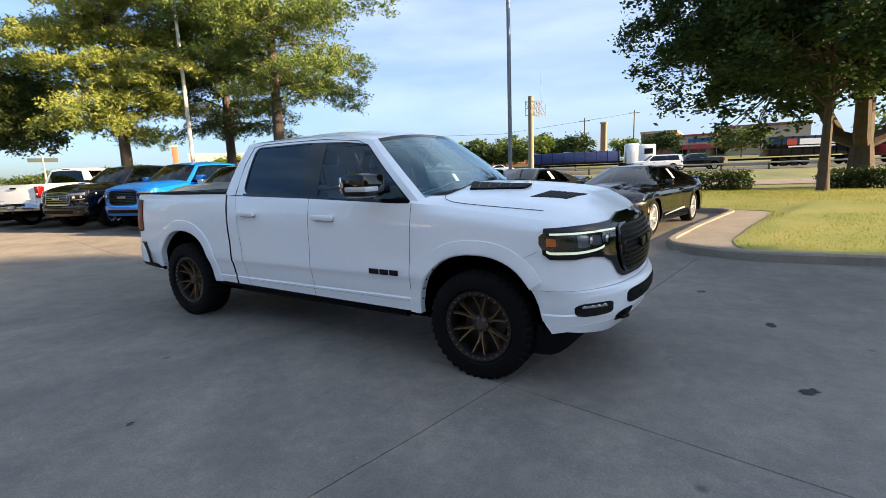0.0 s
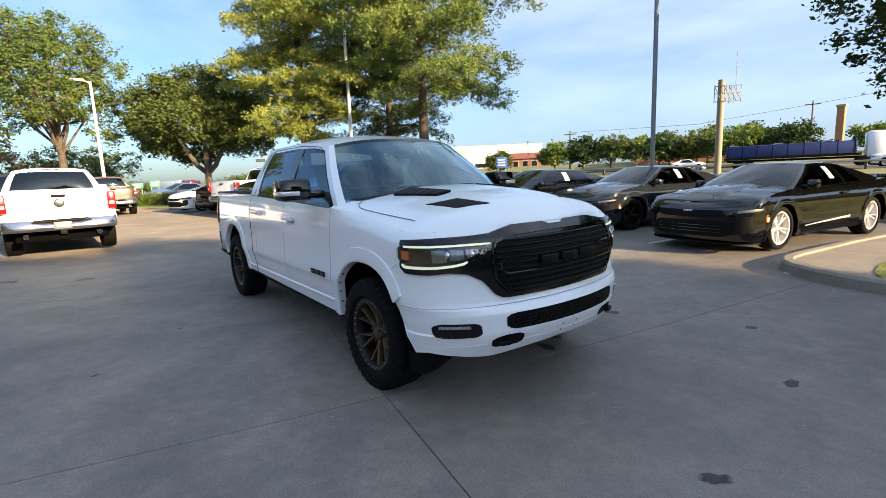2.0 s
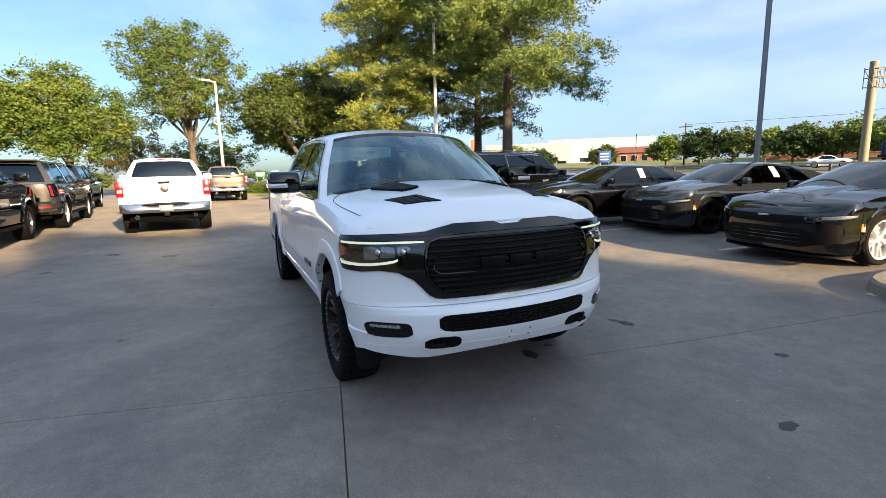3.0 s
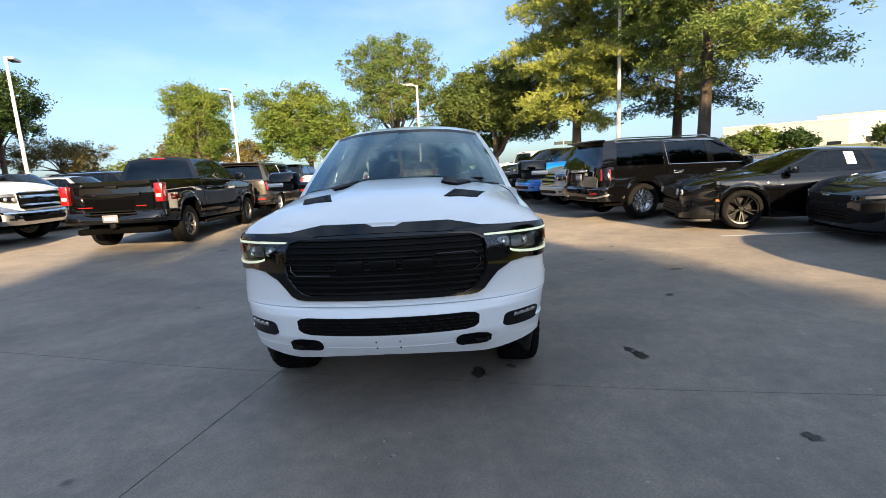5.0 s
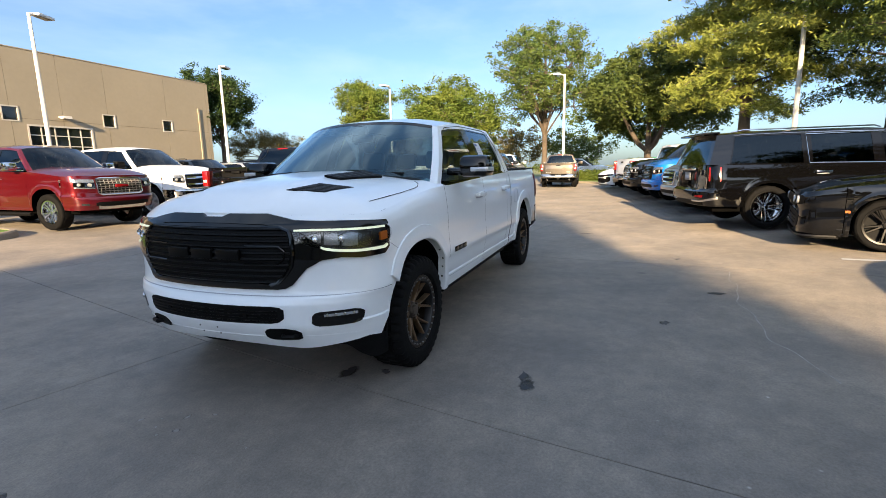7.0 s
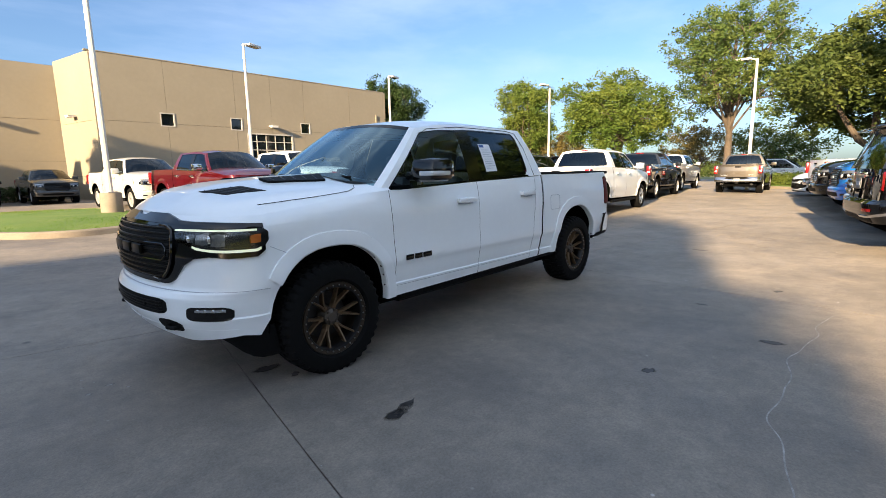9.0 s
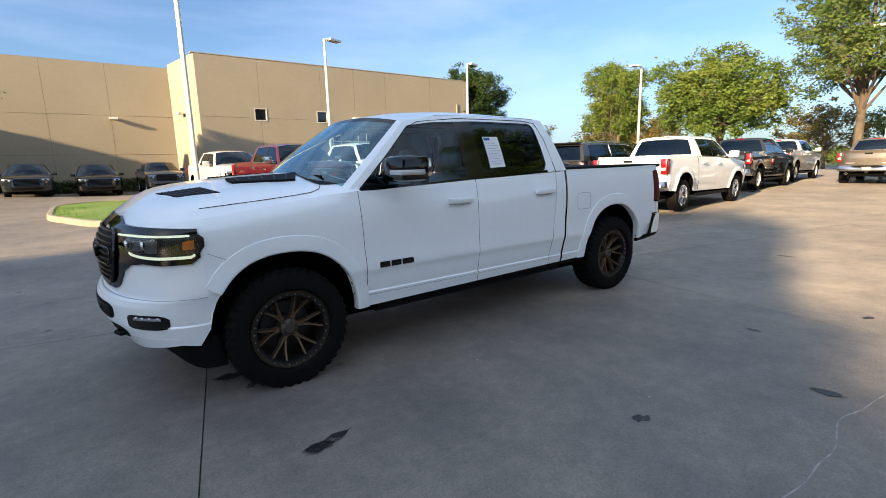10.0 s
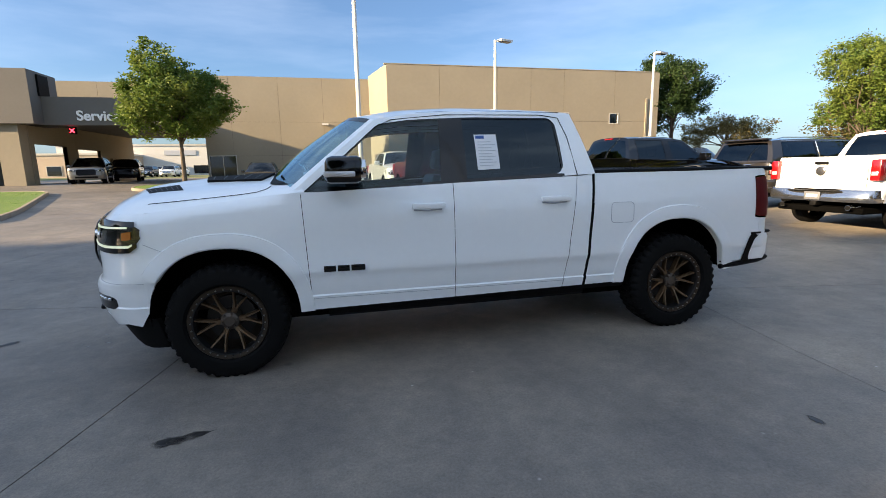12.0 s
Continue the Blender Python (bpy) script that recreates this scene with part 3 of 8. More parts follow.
class Cabin:
    """The greenhouse: pillars and panes on a slanting side sheet, windscreen, rear window and roof."""

    def __init__(self, belt, roof, yb, yt, side, ws, rear, crown=0.06, bow=0.02):
        self.belt, self.roof, self.yb, self.yt, self.side, self.ws, self.rear, self.crown, self.bow = belt, roof, yb, yt, side, ws, rear, crown, bow

    def p(self, xb, xt, v, off=0.0):
        x = xb + (xt - xb) * v
        z0, z1 = interp(self.belt, xb), interp(self.roof, xt)
        return Vector((x, self.yb + (self.yt - self.yb) * v + self.bow * math.sin(math.pi * v) + off, z0 + (z1 - z0) * v))

    def sheet(self, a, b, v0, v1, off=0.0, n=6, k=5):
        rows = [[self.p(a[0] + (b[0] - a[0]) * i / n, a[1] + (b[1] - a[1]) * i / n, v, off) for v in lin(v0, v1, k)] for i in range(n + 1)]
        return Geo().grid(rows, flip=True)

    def ends(self, which, a0, a1, v0, v1, off=0.0, n=16, k=7):
        """Windscreen or rear window between two fractions across and up."""
        c, s = (self.ws, self.side[0]) if which == "ws" else (self.rear, self.side[-1])
        rows = []
        for a in lin(a0, a1, n + 1):
            row = []
            for v in lin(v0, v1, k):
                xb = c[0] + (s[0] - c[0]) * abs(a) ** 2.4
                xt = c[1] + (s[1] - c[1]) * abs(a) ** 2.4
                z0 = interp(self.belt, s[0]) + c[2] * (1 - abs(a) ** 3)
                z1 = interp(self.roof, s[1]) + self.crown * 0.75 * (1 - abs(a) ** 3)
                y = a * (self.yb + (self.yt - self.yb) * v + self.bow * math.sin(math.pi * v))
                sway = 0.05 * math.sin(math.pi * v) * (1 if which == "ws" else -0.5) * (1 - a * a)
                row.append(Vector((xb + (xt - xb) * v + sway + off * (0.6 if which == "ws" else -1), y, z0 + (z1 - z0) * v + off * 0.8)))
            rows.append(row)
        return Geo().grid(rows, flip=(which == "ws"))

    def roof_sheet(self, n=14):
        rows = []
        for i in range(n + 1):
            row = []
            for a in lin(-1, 1, 21):
                xf = self.ws[1] + (self.side[0][1] - self.ws[1]) * abs(a) ** 2.4
                xr = self.rear[1] + (self.side[-1][1] - self.rear[1]) * abs(a) ** 2.4
                x = xf + (xr - xf) * i / n
                xs = self.side[0][1] + (self.side[-1][1] - self.side[0][1]) * i / n
                t = math.sin(math.pi * min(1, max(0, i / n)))
                row.append(Vector((x, a * self.yt, interp(self.roof, xs) + self.crown * (0.75 + 0.25 * t) * (1 - abs(a) ** 3.0))))
            rows.append(row)
        return Geo().grid(rows)


def build_cabin(cab, root, body, screen, panes, trim, band=(0.045, 0.895), rear_glass=None, rounded_end=False):
    """Splits the greenhouse into pillars, panes, trim and roof under root. side: (base x, top x, what follows)."""
    v0, v1 = band
    shell_geo, trim_geo = Geo(), Geo()
    for a, b in zip(cab.side, cab.side[1:]):
        kind = a[2]
        if kind == "body":
            g = cab.sheet(a, b, 0, 1)
            shell_geo.add(g.v, g.f)
        else:
            for lo, hi, geo in ((0, v0, trim_geo), (v1, v1 + 0.02, trim_geo), (v1 + 0.02, 1, shell_geo)):
                g = cab.sheet(a, b, lo, hi, 0.0 if geo is shell_geo else 0.003, k=2)
                geo.add(g.v, g.f)
            if kind == "pillar":
                g = cab.sheet(a, b, v0, v1, 0.003)
                trim_geo.add(g.v, g.f)
            else:
                width = abs(a[0] - b[0])
                e = 0.018 / max(0.2, width)
                a2 = (a[0] + (b[0] - a[0]) * e, a[1] + (b[1] - a[1]) * e)
                b2 = (b[0] + (a[0] - b[0]) * e, b[1] + (a[1] - b[1]) * e)
                for p, q in ((a, a2), (b2, b)):
                    g = cab.sheet(p, q, v0, v1, 0.003, n=1)
                    trim_geo.add(g.v, g.f)
                for ob in pair("side_window", cab.sheet(a2, b2, v0, v1, -0.004), panes[kind], root):
                    ob.visible_shadow = False
                if rounded_end and kind == "glass_r":
                    rx, rv = 0.07, 0.16
                    for vc, up in ((v0, 1), (v1 + 0.02, -1)):
                        arc = [cab.p(b[0] + rx * (1 - math.cos(q)), b[1] + rx * (1 - math.cos(q)), vc + up * rv * (1 - math.sin(q)), 0.005) for q in lin(0, math.pi / 2, 7)]
                        corner = [cab.p(b[0] - 0.004, b[1] - 0.004, vc - up * 0.01, 0.005)]
                        fan = Geo().add(corner + arc, [(0, q, q + 1) if up < 0 else (0, q + 1, q) for q in range(1, 7)])
                        shell_geo.add(fan.v, fan.f)
    pair("cab_side_frame", shell_geo, body, root)
    pair("window_trim", trim_geo, trim, root)
    glass = part("windscreen", cab.ends("ws", -0.94, 0.94, 0.03, 0.95), screen, root)
    glass.visible_shadow = False
    fr = Geo()
    for a0, a1, b0, b1 in ((-0.94, 0.94, 0.0, 0.035), (-0.94, 0.94, 0.945, 1.0)):
        g = cab.ends("ws", a0, a1, b0, b1, 0.001, k=2)
        fr.add(g.v, g.f)
    part("windscreen_trim", fr, GLOSS_BLACK, root)
    for s in (-1, 1):
        part("windscreen_pillar", cab.ends("ws", *sorted((s * 0.94, s * 1.0)), 0.0, 1.0, 0.0, n=3), body, root)
        part("rear_pillar", cab.ends("rear", *sorted((s * 0.86, s * 1.0)), 0.0, 1.0, 0.0, n=3), body, root)
    part("rear_sill", cab.ends("rear", -0.86, 0.86, 0.0, 0.08, 0.0, k=2), body, root)
    part("rear_header", cab.ends("rear", -0.86, 0.86, 0.86, 1.0, 0.0, k=2), body, root)
    rear = part("rear_window", cab.ends("rear", -0.86, 0.86, 0.08, 0.86), rear_glass or panes.get("glass_r", TINTED), root)
    rear.visible_shadow = False
    part("roof", cab.roof_sheet(), body, root)


def rounded(w, h, r, n=5):
    """A rounded rectangle about the origin."""
    out = []
    for cx, cy, a0 in ((w / 2 - r, h / 2 - r, 0), (-w / 2 + r, h / 2 - r, 90), (-w / 2 + r, -h / 2 + r, 180), (w / 2 - r, -h / 2 + r, 270)):
        for k in range(n):
            a = radians(a0 + 90 * k / (n - 1))
            out.append((cx + r * math.cos(a), cy + r * math.sin(a)))
    return out


def seat_geo(x, y, z0, zt, w=0.5):
    """A seat's backrest with its headrest."""
    lean = Matrix.Translation((x, y, z0)) @ Matrix.Rotation(radians(-12), 4, "Y")
    g = Geo().box(-0.07, 0.07, -w / 2, w / 2, 0, zt - z0 - 0.2, lean, bevel=0.05)
    g.box(-0.05, 0.05, -0.13, 0.13, zt - z0 - 0.15, zt - z0 + 0.05, lean, bevel=0.035)
    return g


# the tall pickup body that the pickups on the lot share in outline
def pickup_shell(long=0.0, raise_z=0.0, square=0.0, fn=2.6):
    z = raise_z
    sill = [(-3.2, 0.58 + z), (-2.35, 0.54 + z), (-2.3, 0.53 + z), (-1.3, 0.48 + z), (1.34, 0.44 + z), (2.32, 0.40 + z), (2.5, 0.43 + z), (2.7, 0.435 + z), (2.9, 0.415 + z)]
    return Shell(
        nose=[(0.30, 2.72), (0.40, 2.78), (0.47, 2.83), (0.55, 2.87), (0.672, 2.878), (0.713, 2.855), (0.728, 2.82), (0.81, 2.81), (0.92, 2.82), (1.05, 2.80), (1.13, 2.762), (1.19, 2.70 + square), (1.25, 2.62 + square)],
tail=[(0.4, -2.79), (0.6, -2.80), (0.8, -2.81), (1.1, -2.80), (1.33, -2.78), (1.36, -2.80), (1.41, -2.79)],
        x1=2.33, x2=-2.60,
        width=[(0.28, 0.925), (0.40, 0.952), (0.47, 0.962), (0.545, 0.978), (0.555, 0.968), (0.60, 0.980), (0.66, 0.987), (0.69, 0.994), (0.719, 1.004), (0.745, 1.0065), (0.78, 1.005), (0.82, 1.001), (0.88, 0.996), (1.0, 0.997), (1.1, 0.995), (1.2, 0.985), (1.3, 0.968), (1.36, 0.95), (1.41, 0.94)],
        sill=sill,
        top=[(-3.0, 1.40), (-0.96, 1.40), (-0.92, 1.375), (0.2, 1.338), (1.15, 1.298), (1.28, 1.300), (1.5, 1.283), (2.0, 1.225), (2.3, 1.185), (2.55, 1.18), (2.74, 1.185)],
        crown=[(-3.0, 1.405), (-0.9, 1.405), (1.2, 1.42), (1.5, 1.415), (1.8, 1.40), (2.1, 1.376), (2.3, 1.354), (2.45, 1.325), (2.55, 1.29), (2.65, 1.235), (2.72, 1.19)],
        arches=[(1.836, 0.40 + z, 0.495, 0.525, 2.35), (-1.765, 0.40 + z, 0.50, 0.585, 2.35)],
        fn=fn, flare=0.028, power=3.8)


def cab_for_pickup():
    return Cabin(
        belt=[(-1.0, 1.385), (0.2, 1.334), (1.40, 1.262)],
        roof=[(-1.0, 1.855), (-0.85, 1.88), (0.0, 1.888), (0.45, 1.868), (0.75, 1.82)],
        yb=0.945, yt=0.70,
        side=[(1.40, 0.74, "body"), (1.315, 0.655, "glass_f"), (0.26, 0.24, "pillar"), (0.09, 0.08, "glass_r"), (-0.73, -0.72, "body"), (-1.0, -0.88, "")],
        ws=(1.58, 0.93, 0.125), rear=(-1.01, -0.89, 0.0), crown=0.075)


def body_panels(sh, root, paint_mat, splits, names, low_front=None, gap=0.0022):
    """Side panels between the splits (x at sill, x at belt), front to back, on both sides."""
    for (a, b), name in zip(zip(splits, splits[1:]), names):
        a0, a1 = a[0] - gap, a[1] - gap
        b0, b1 = b[0] + gap, b[1] + gap
        mid = sh.side_cols(max(a0, a1), min(b0, b1))
        cols = []
        for c in mid:
            t = (max(a0, a1) - c[1]) / (max(a0, a1) - min(b0, b1))
            cols.append(("x", a0 + (b0 - a0) * t, a1 + (b1 - a1) * t))
        pair(name, sh.wall(cols), paint_mat, root)


def wheel_wells(sh, root, inset=0.45):
    for cx, cz, rx, rz, n in sh.arches:
        g, rows = Geo(), []
        for d in [-1, -0.98, -0.93, -0.8, -0.6, -0.35, 0, 0.35, 0.6, 0.8, 0.93, 0.98, 1]:
            x = cx + d * rx
            c = ("x", x, x)
            z = max(interp(sh.sill, x), cz + rz * (1 - abs(d) ** n) ** (1 / n)) if abs(d) < 1 else interp(sh.sill, x)
            y = sh.half(z, x)
            rows.append([Vector((x, y - 0.006, z)), Vector((x, y - 0.03, z + 0.012)), Vector((x, y - inset, z + 0.03))])
        g.grid(rows)
        g.add([r[2] for r in rows], [tuple(range(len(rows)))])
        pair("wheel_well", g, DARK_WELL, root)


def underbody(sh, root, z=0.5, front=2.5, rear=-2.8, w=0.8):
    part("underbody", Geo().box(rear, front, -w, w, z - 0.12, z, bevel=0.03), DARK_WELL, root)


def hero_bulge(x, y):
    """The raised middle of the hood."""
    a = abs(y)
    return 0.022 * (1 - smooth_step(0.30, 0.42, a)) * smooth_step(2.66, 2.45, x) - 0.012 * smooth_step(0.42, 0.55, a) * smooth_step(0.80, 0.62, a) * smooth_step(2.6, 2.4, x)


def door_handle(root, x, y, z, mat, length=0.25):
    for s in (-1, 1):
        g = Geo().box(-length / 2, length / 2, y + 0.026, y + 0.048, -0.022, 0.022, bevel=0.009)
        g.box(-length / 2 + 0.01, -length / 2 + 0.05, y - 0.01, y + 0.03, -0.016, 0.016, bevel=0.004)
        g.box(length / 2 - 0.05, length / 2 - 0.01, y - 0.01, y + 0.03, -0.016, 0.016, bevel=0.004)
        g.v = [(px + x, py, pz + z) for px, py, pz in g.v]
        hnd = part("door_handle", g if s > 0 else g.mirrored(), mat, root)
        cup = Geo().tube([(x - length / 2 + 0.02, y + 0.004, z - 0.03), (x, y + 0.006, z - 0.036), (x + length / 2 - 0.02, y + 0.004, z - 0.03)], 0.006, 6)
        part("handle_cup", cup if s > 0 else cup.mirrored(), INK, hnd)


def hero_truck():
    """The white crew-cab pickup that the walk goes round."""
    root = thing("pickup_truck", pose(0, 0.015, 0, 0, 0, -0.4), "white crew-cab pickup truck with black grille and bronze wheels", "pickup truck")
    sh = pickup_shell(fn=2.15)
    sh.bulge = hero_bulge
    sh.flare = 0.0
    sh.arches = [(1.836, 0.40, 0.50, 0.540, 2.3), (-1.775, 0.42, 0.50, 0.585, 2.3)]
    sh.round = 0.045
    sh.keys = (0.50, 0.545, 0.555, 0.60, 0.64, 0.675, 0.69, 0.705, 0.72, 0.74, 0.80, 0.86, 0.92, 1.0, 1.06, 1.12, 1.17, 1.22, 1.27, 1.31, 1.345)
    body_panels(sh, root, WHITE, [(2.334, 2.334), (1.255, 1.30)], ["front_fender"])
    body_panels(sh, root, WHITE, [(1.255, 1.30), (0.185, 0.19)], ["front_door"])
    body_panels(sh, root, WHITE, [(0.185, 0.19), (-0.72, -0.84)], ["rear_door"])
    body_panels(sh, root, WHITE, [(-0.72, -0.84), (-0.905, -0.975)], ["cab_corner"])
    body_panels(sh, root, WHITE, [(-0.925, -0.995), (-2.60, -2.60)], ["bed_side"])
    pair("bed_gap_seal", sh.patch([(("x", -0.904, -0.974), 0.48, 1.37), (("x", -0.926, -0.996), 0.48, 1.39)], off=-0.008), MATT_BLACK, root)
    # nose: lower bumper and upper fascia
    fc = front_cols(sh, 1.0, 18)
    part("front_fascia", both(sh.wall(fc, low=0.7235, rows=12)), WHITE, root)
    part("front_bumper", both(sh.wall(fc, high=0.720, rows=12)), WHITE, root)
    lip = [(sh.fy(y, 0.46), 0.46 - d, 0.475) for y, d in ((0.0, 0.045), (0.30, 0.055), (0.50, 0.073), (0.58, 0.080), (0.66, 0.076), (0.76, 0.060), (0.85, 0.045), (0.92, 0.03))]
    part("bumper_lip", both(sh.patch(lip, off=0.001, rows=3)), WHITE, root)
    seam = both(sh.patch([(c, 0.719, 0.724) for c in fc], off=-0.004, rows=2))
    part("bumper_seam", seam, INK, root)
    hood_cols = [("f", (i / 15) ** 1.25) for i in range(16)] + [("x", x, x) for x in lin(2.32, 1.27, 13)]
    part("hood", sh.lid(hood_cols, 36), WHITE, root)
    for s in (-1, 1):
        line = [Vector((x, s * y, sh.top_z(x, y) + 0.003)) for x, y in ((2.3, 0.85), (2.2, 0.858), (1.9, 0.874), (1.7, 0.876), (1.6, 0.87), (1.53, 0.845), (1.505, 0.80))]
        part("hood_seam", Geo().tube(line, 0.0022, 5), MATT_BLACK, root)
    cowl = Geo().grid([[Vector((x, y, sh.top_z(x, y) + 0.005)) for y in lin(-w, w, 25)] for x, w in ((1.52, 0.74), (1.50, 0.78), (1.44, 0.81), (1.36, 0.82), (1.30, 0.82))], flip=True)
    part("cowl", cowl, MATT_BLACK, root)
    # black eyebrow and grille surround
    z0 = 1.0

    def FY(y):
        return sh.fy(y, 1.0)

    brow = [(FY(0.0), 1.135, 1.168), (FY(0.07), 1.135, 1.168), (FY(0.12), 1.135, 1.186), (FY(0.40), 1.13, 1.186), (FY(0.50), 1.11, 1.168), (FY(0.58), 1.102, 1.150), (FY(0.72), 1.106, 1.144), (FY(0.84), 1.109, 1.143), (FY(0.93), 1.109, 1.140), (("f", 0.98), 1.106, 1.132)]
    part("grille_surround", both(sh.patch(brow, off=0.014, rows=8)), GLOSS_BLACK, root, "gloss black brow over the grille")
    plate = [(FY(0.0), 0.756, 1.14), (FY(0.48), 0.758, 1.14), (FY(0.53), 0.764, 1.12), (FY(0.57), 0.785, 1.105), (FY(0.61), 0.832, 1.09), (FY(0.66), 0.884, 1.06), (FY(0.74), 0.928, 1.01), (FY(0.86), 0.945, 0.98), (("f", 0.95), 0.952, 0.975)]
    part("grille_frame", both(sh.patch(plate, off=0.012, rows=10)), GLOSS_BLACK, root, "gloss black grille frame running under the headlights")
    opening = ((0.790, 0.45), (0.803, 0.495), (0.845, 0.545), (0.90, 0.585), (0.98, 0.595), (1.06, 0.585), (1.10, 0.565), (1.122, 0.51))

    def on_grille(y, z, off):
        p = sh.pos(FY(abs(y)), z)
        return Vector((p.x + off, math.copysign(p.y, y), z))

    rows = [[on_grille(y, z, 0.018) for y in lin(-w, w, 25)] for z, w in opening]
    part("grille_backing", Geo().grid(rows), MATT_BLACK, root)
    for k in range(10):
        z = 0.808 + k * 0.0338
        yl = interp(opening, z) - 0.012
        pts = [on_grille(y, z, 0.026) for y in lin(-yl, yl, 25)]
        part("grille_bar", Geo().tube(pts, 0.0075, 6), GRILLE_BLACK, root)
    ring = [on_grille(w, z, 0.024) for z, w in opening]
    ring = ring + [Vector((p.x, -p.y, p.z)) for p in reversed(ring)] + ring[:1]
    part("grille_ring", Geo().tube(ring, 0.011, 6), GLOSS_BLACK, root)
    for s in (-1, 1):
        loop = [(0.31, 0.915), (0.52, 0.915), (0.555, 0.945), (0.555, 0.99), (0.52, 1.018), (0.31, 1.018)]
        part("grille_accent", Geo().tube([on_grille(s * y, z, 0.034) for y, z in loop], 0.005, 5), GLOSS_BLACK, root)
    badge = Geo()
    for y0, w in ((-0.275, 0.165), (-0.08, 0.16), (0.11, 0.175)):
        x = sh.pos(FY(abs(y0 + w / 2)), 1.0).x
        badge.box(x + 0.022, x + 0.05, y0, y0 + w, 0.935, 1.0, bevel=0.008)
    part("grille_badge", badge, GRILLE_BLACK, root, "plain dark grille badge blocks")
    # headlights
    lamp = [(FY(0.575), 1.035, 1.104), (FY(0.64), 1.015, 1.107), (FY(0.74), 0.985, 1.109), (FY(0.84), 0.966, 1.111), (FY(0.92), 0.957, 1.111), (("f", 0.93), 0.961, 1.111), (("f", 0.985), 0.995, 1.105), (("x", 2.318, 2.318), 1.03, 1.085)]
    pair("headlight_housing", sh.patch(lamp, off=0.004, rows=8), LAMP_SHELL, root)
    edge_trim = [(c, l - 0.026, l + 0.004) for c, l, u in lamp[:-1]]
    pair("lamp_edge_trim", sh.patch(edge_trim, off=0.012, rows=3), GLOSS_BLACK, root)
    for ya, yb, lo, hi in ((0.665, 0.735, 1.024, 1.078), (0.75, 0.825, 1.012, 1.079), (0.84, 0.905, 1.002, 1.080)):
        cell = [(FY(ya), lo + 0.006, hi - 0.008), (FY((ya + yb) / 2), lo, hi), (FY(yb), lo + 0.004, hi - 0.004)]
        pair("reflector", sh.patch(cell, off=0.007, rows=4), LAMP_CELL, root)
    for h in pair("headlight", sh.patch([(c, l + 0.008, u - 0.006) for c, l, u in lamp], off=0.014, rows=8), LENS, root, "clear headlight lens with lit running strip"):
        h.visible_shadow = False
    top_strip = [(FY(0.585), 1.092, 1.101)] + [(FY(y), 1.092, 1.103) for y in lin(0.62, 0.92, 7)] + [(("f", 0.93), 1.094, 1.104)]
    pair("running_light", sh.patch(top_strip, off=0.0165, rows=4), DRL, root)
    low_strip = [(FY(0.735), 0.996, 1.008), (FY(0.755), 0.986, 1.000), (FY(0.80), 0.977, 0.992), (FY(0.84), 0.972, 0.987), (FY(0.88), 0.968, 0.983), (FY(0.92), 0.966, 0.981), (("f", 0.93), 0.968, 0.984), (("f", 0.955), 0.980, 0.994)]
    pair("running_light", sh.patch(low_strip, off=0.0165, rows=4), DRL, root)
    amb = [(("f", 0.885), 1.020, 1.066), (("f", 0.905), 1.020, 1.070), (("f", 0.925), 1.020, 1.073), (("f", 0.955), 1.024, 1.074)]
    pair("side_marker", sh.patch(amb, off=0.0165, rows=4), AMBER, root)
    for y in (0.70, 0.83):
        c = sh.pos(FY(y), 1.046)
        g = Geo().lathe([(0.001, 0.016), (0.012, 0.014), (0.020, 0.008), (0.024, 0.016), (0.027, 0.004)], 16, Matrix.Translation((c.x, c.y, c.z)) @ Matrix.Rotation(radians(-90), 4, "Z"))
        pair("projector", g, CHROME, root)
    # bumper openings
    slot = [(FY(0.0), 0.560, 0.668), (FY(0.47), 0.563, 0.668), (FY(0.52), 0.572, 0.662), (FY(0.545), 0.592, 0.645)]
    part("lower_grille", both(sh.patch(slot, off=0.003)), MATT_BLACK, root)
    for z in (0.583, 0.603, 0.623, 0.643):
        pts = [(lambda p, y: Vector((p.x + 0.006, math.copysign(p.y, y), z)))(sh.pos(FY(abs(y)), z), y) for y in lin(-0.51, 0.51, 15)]
        part("lower_grille_bar", Geo().tube(pts, 0.004, 5), GRILLE_BLACK, root)
    fog = [(FY(0.70), 0.560, 0.605), (FY(0.712), 0.545, 0.620), (FY(0.735), 0.538, 0.627), (FY(0.82), 0.536, 0.629), (FY(0.90), 0.538, 0.629), (FY(0.925), 0.545, 0.620), (FY(0.938), 0.560, 0.605)]
    pair("fog_light_bezel", sh.patch(fog, off=0.003), GLOSS_BLACK, root)
    pair("fog_light", sh.patch([(FY(0.76), 0.598, 0.612), (FY(0.82), 0.599, 0.614), (FY(0.91), 0.600, 0.614)], off=0.010, rows=2), LAMP_INNER, root)
    for y in (0.775, 0.815, 0.855, 0.895):
        c = sh.pos(FY(y), 0.606)
        pair("fog_lens", Geo().lathe([(0.0, 0.014), (0.009, 0.012), (0.013, 0.004), (0.014, -0.004)], 10, Matrix.Translation((c.x, c.y, c.z)) @ Matrix.Rotation(radians(-62), 4, "Z")), CHROME, root)
    tow = [(FY(0.41), 0.474, 0.505), (FY(0.425), 0.456, 0.522), (FY(0.45), 0.449, 0.530), (FY(0.54), 0.446, 0.530), (FY(0.60), 0.449, 0.518), (FY(0.63), 0.460, 0.500)]
    pair("tow_hook_pocket", sh.patch(tow, off=0.003), MATT_BLACK, root)
    hook = Geo().tube([(2.66, 0.49, 0.485), (2.76, 0.49, 0.48), (2.80, 0.52, 0.478), (2.78, 0.575, 0.478), (2.66, 0.585, 0.485)], 0.015, 8)
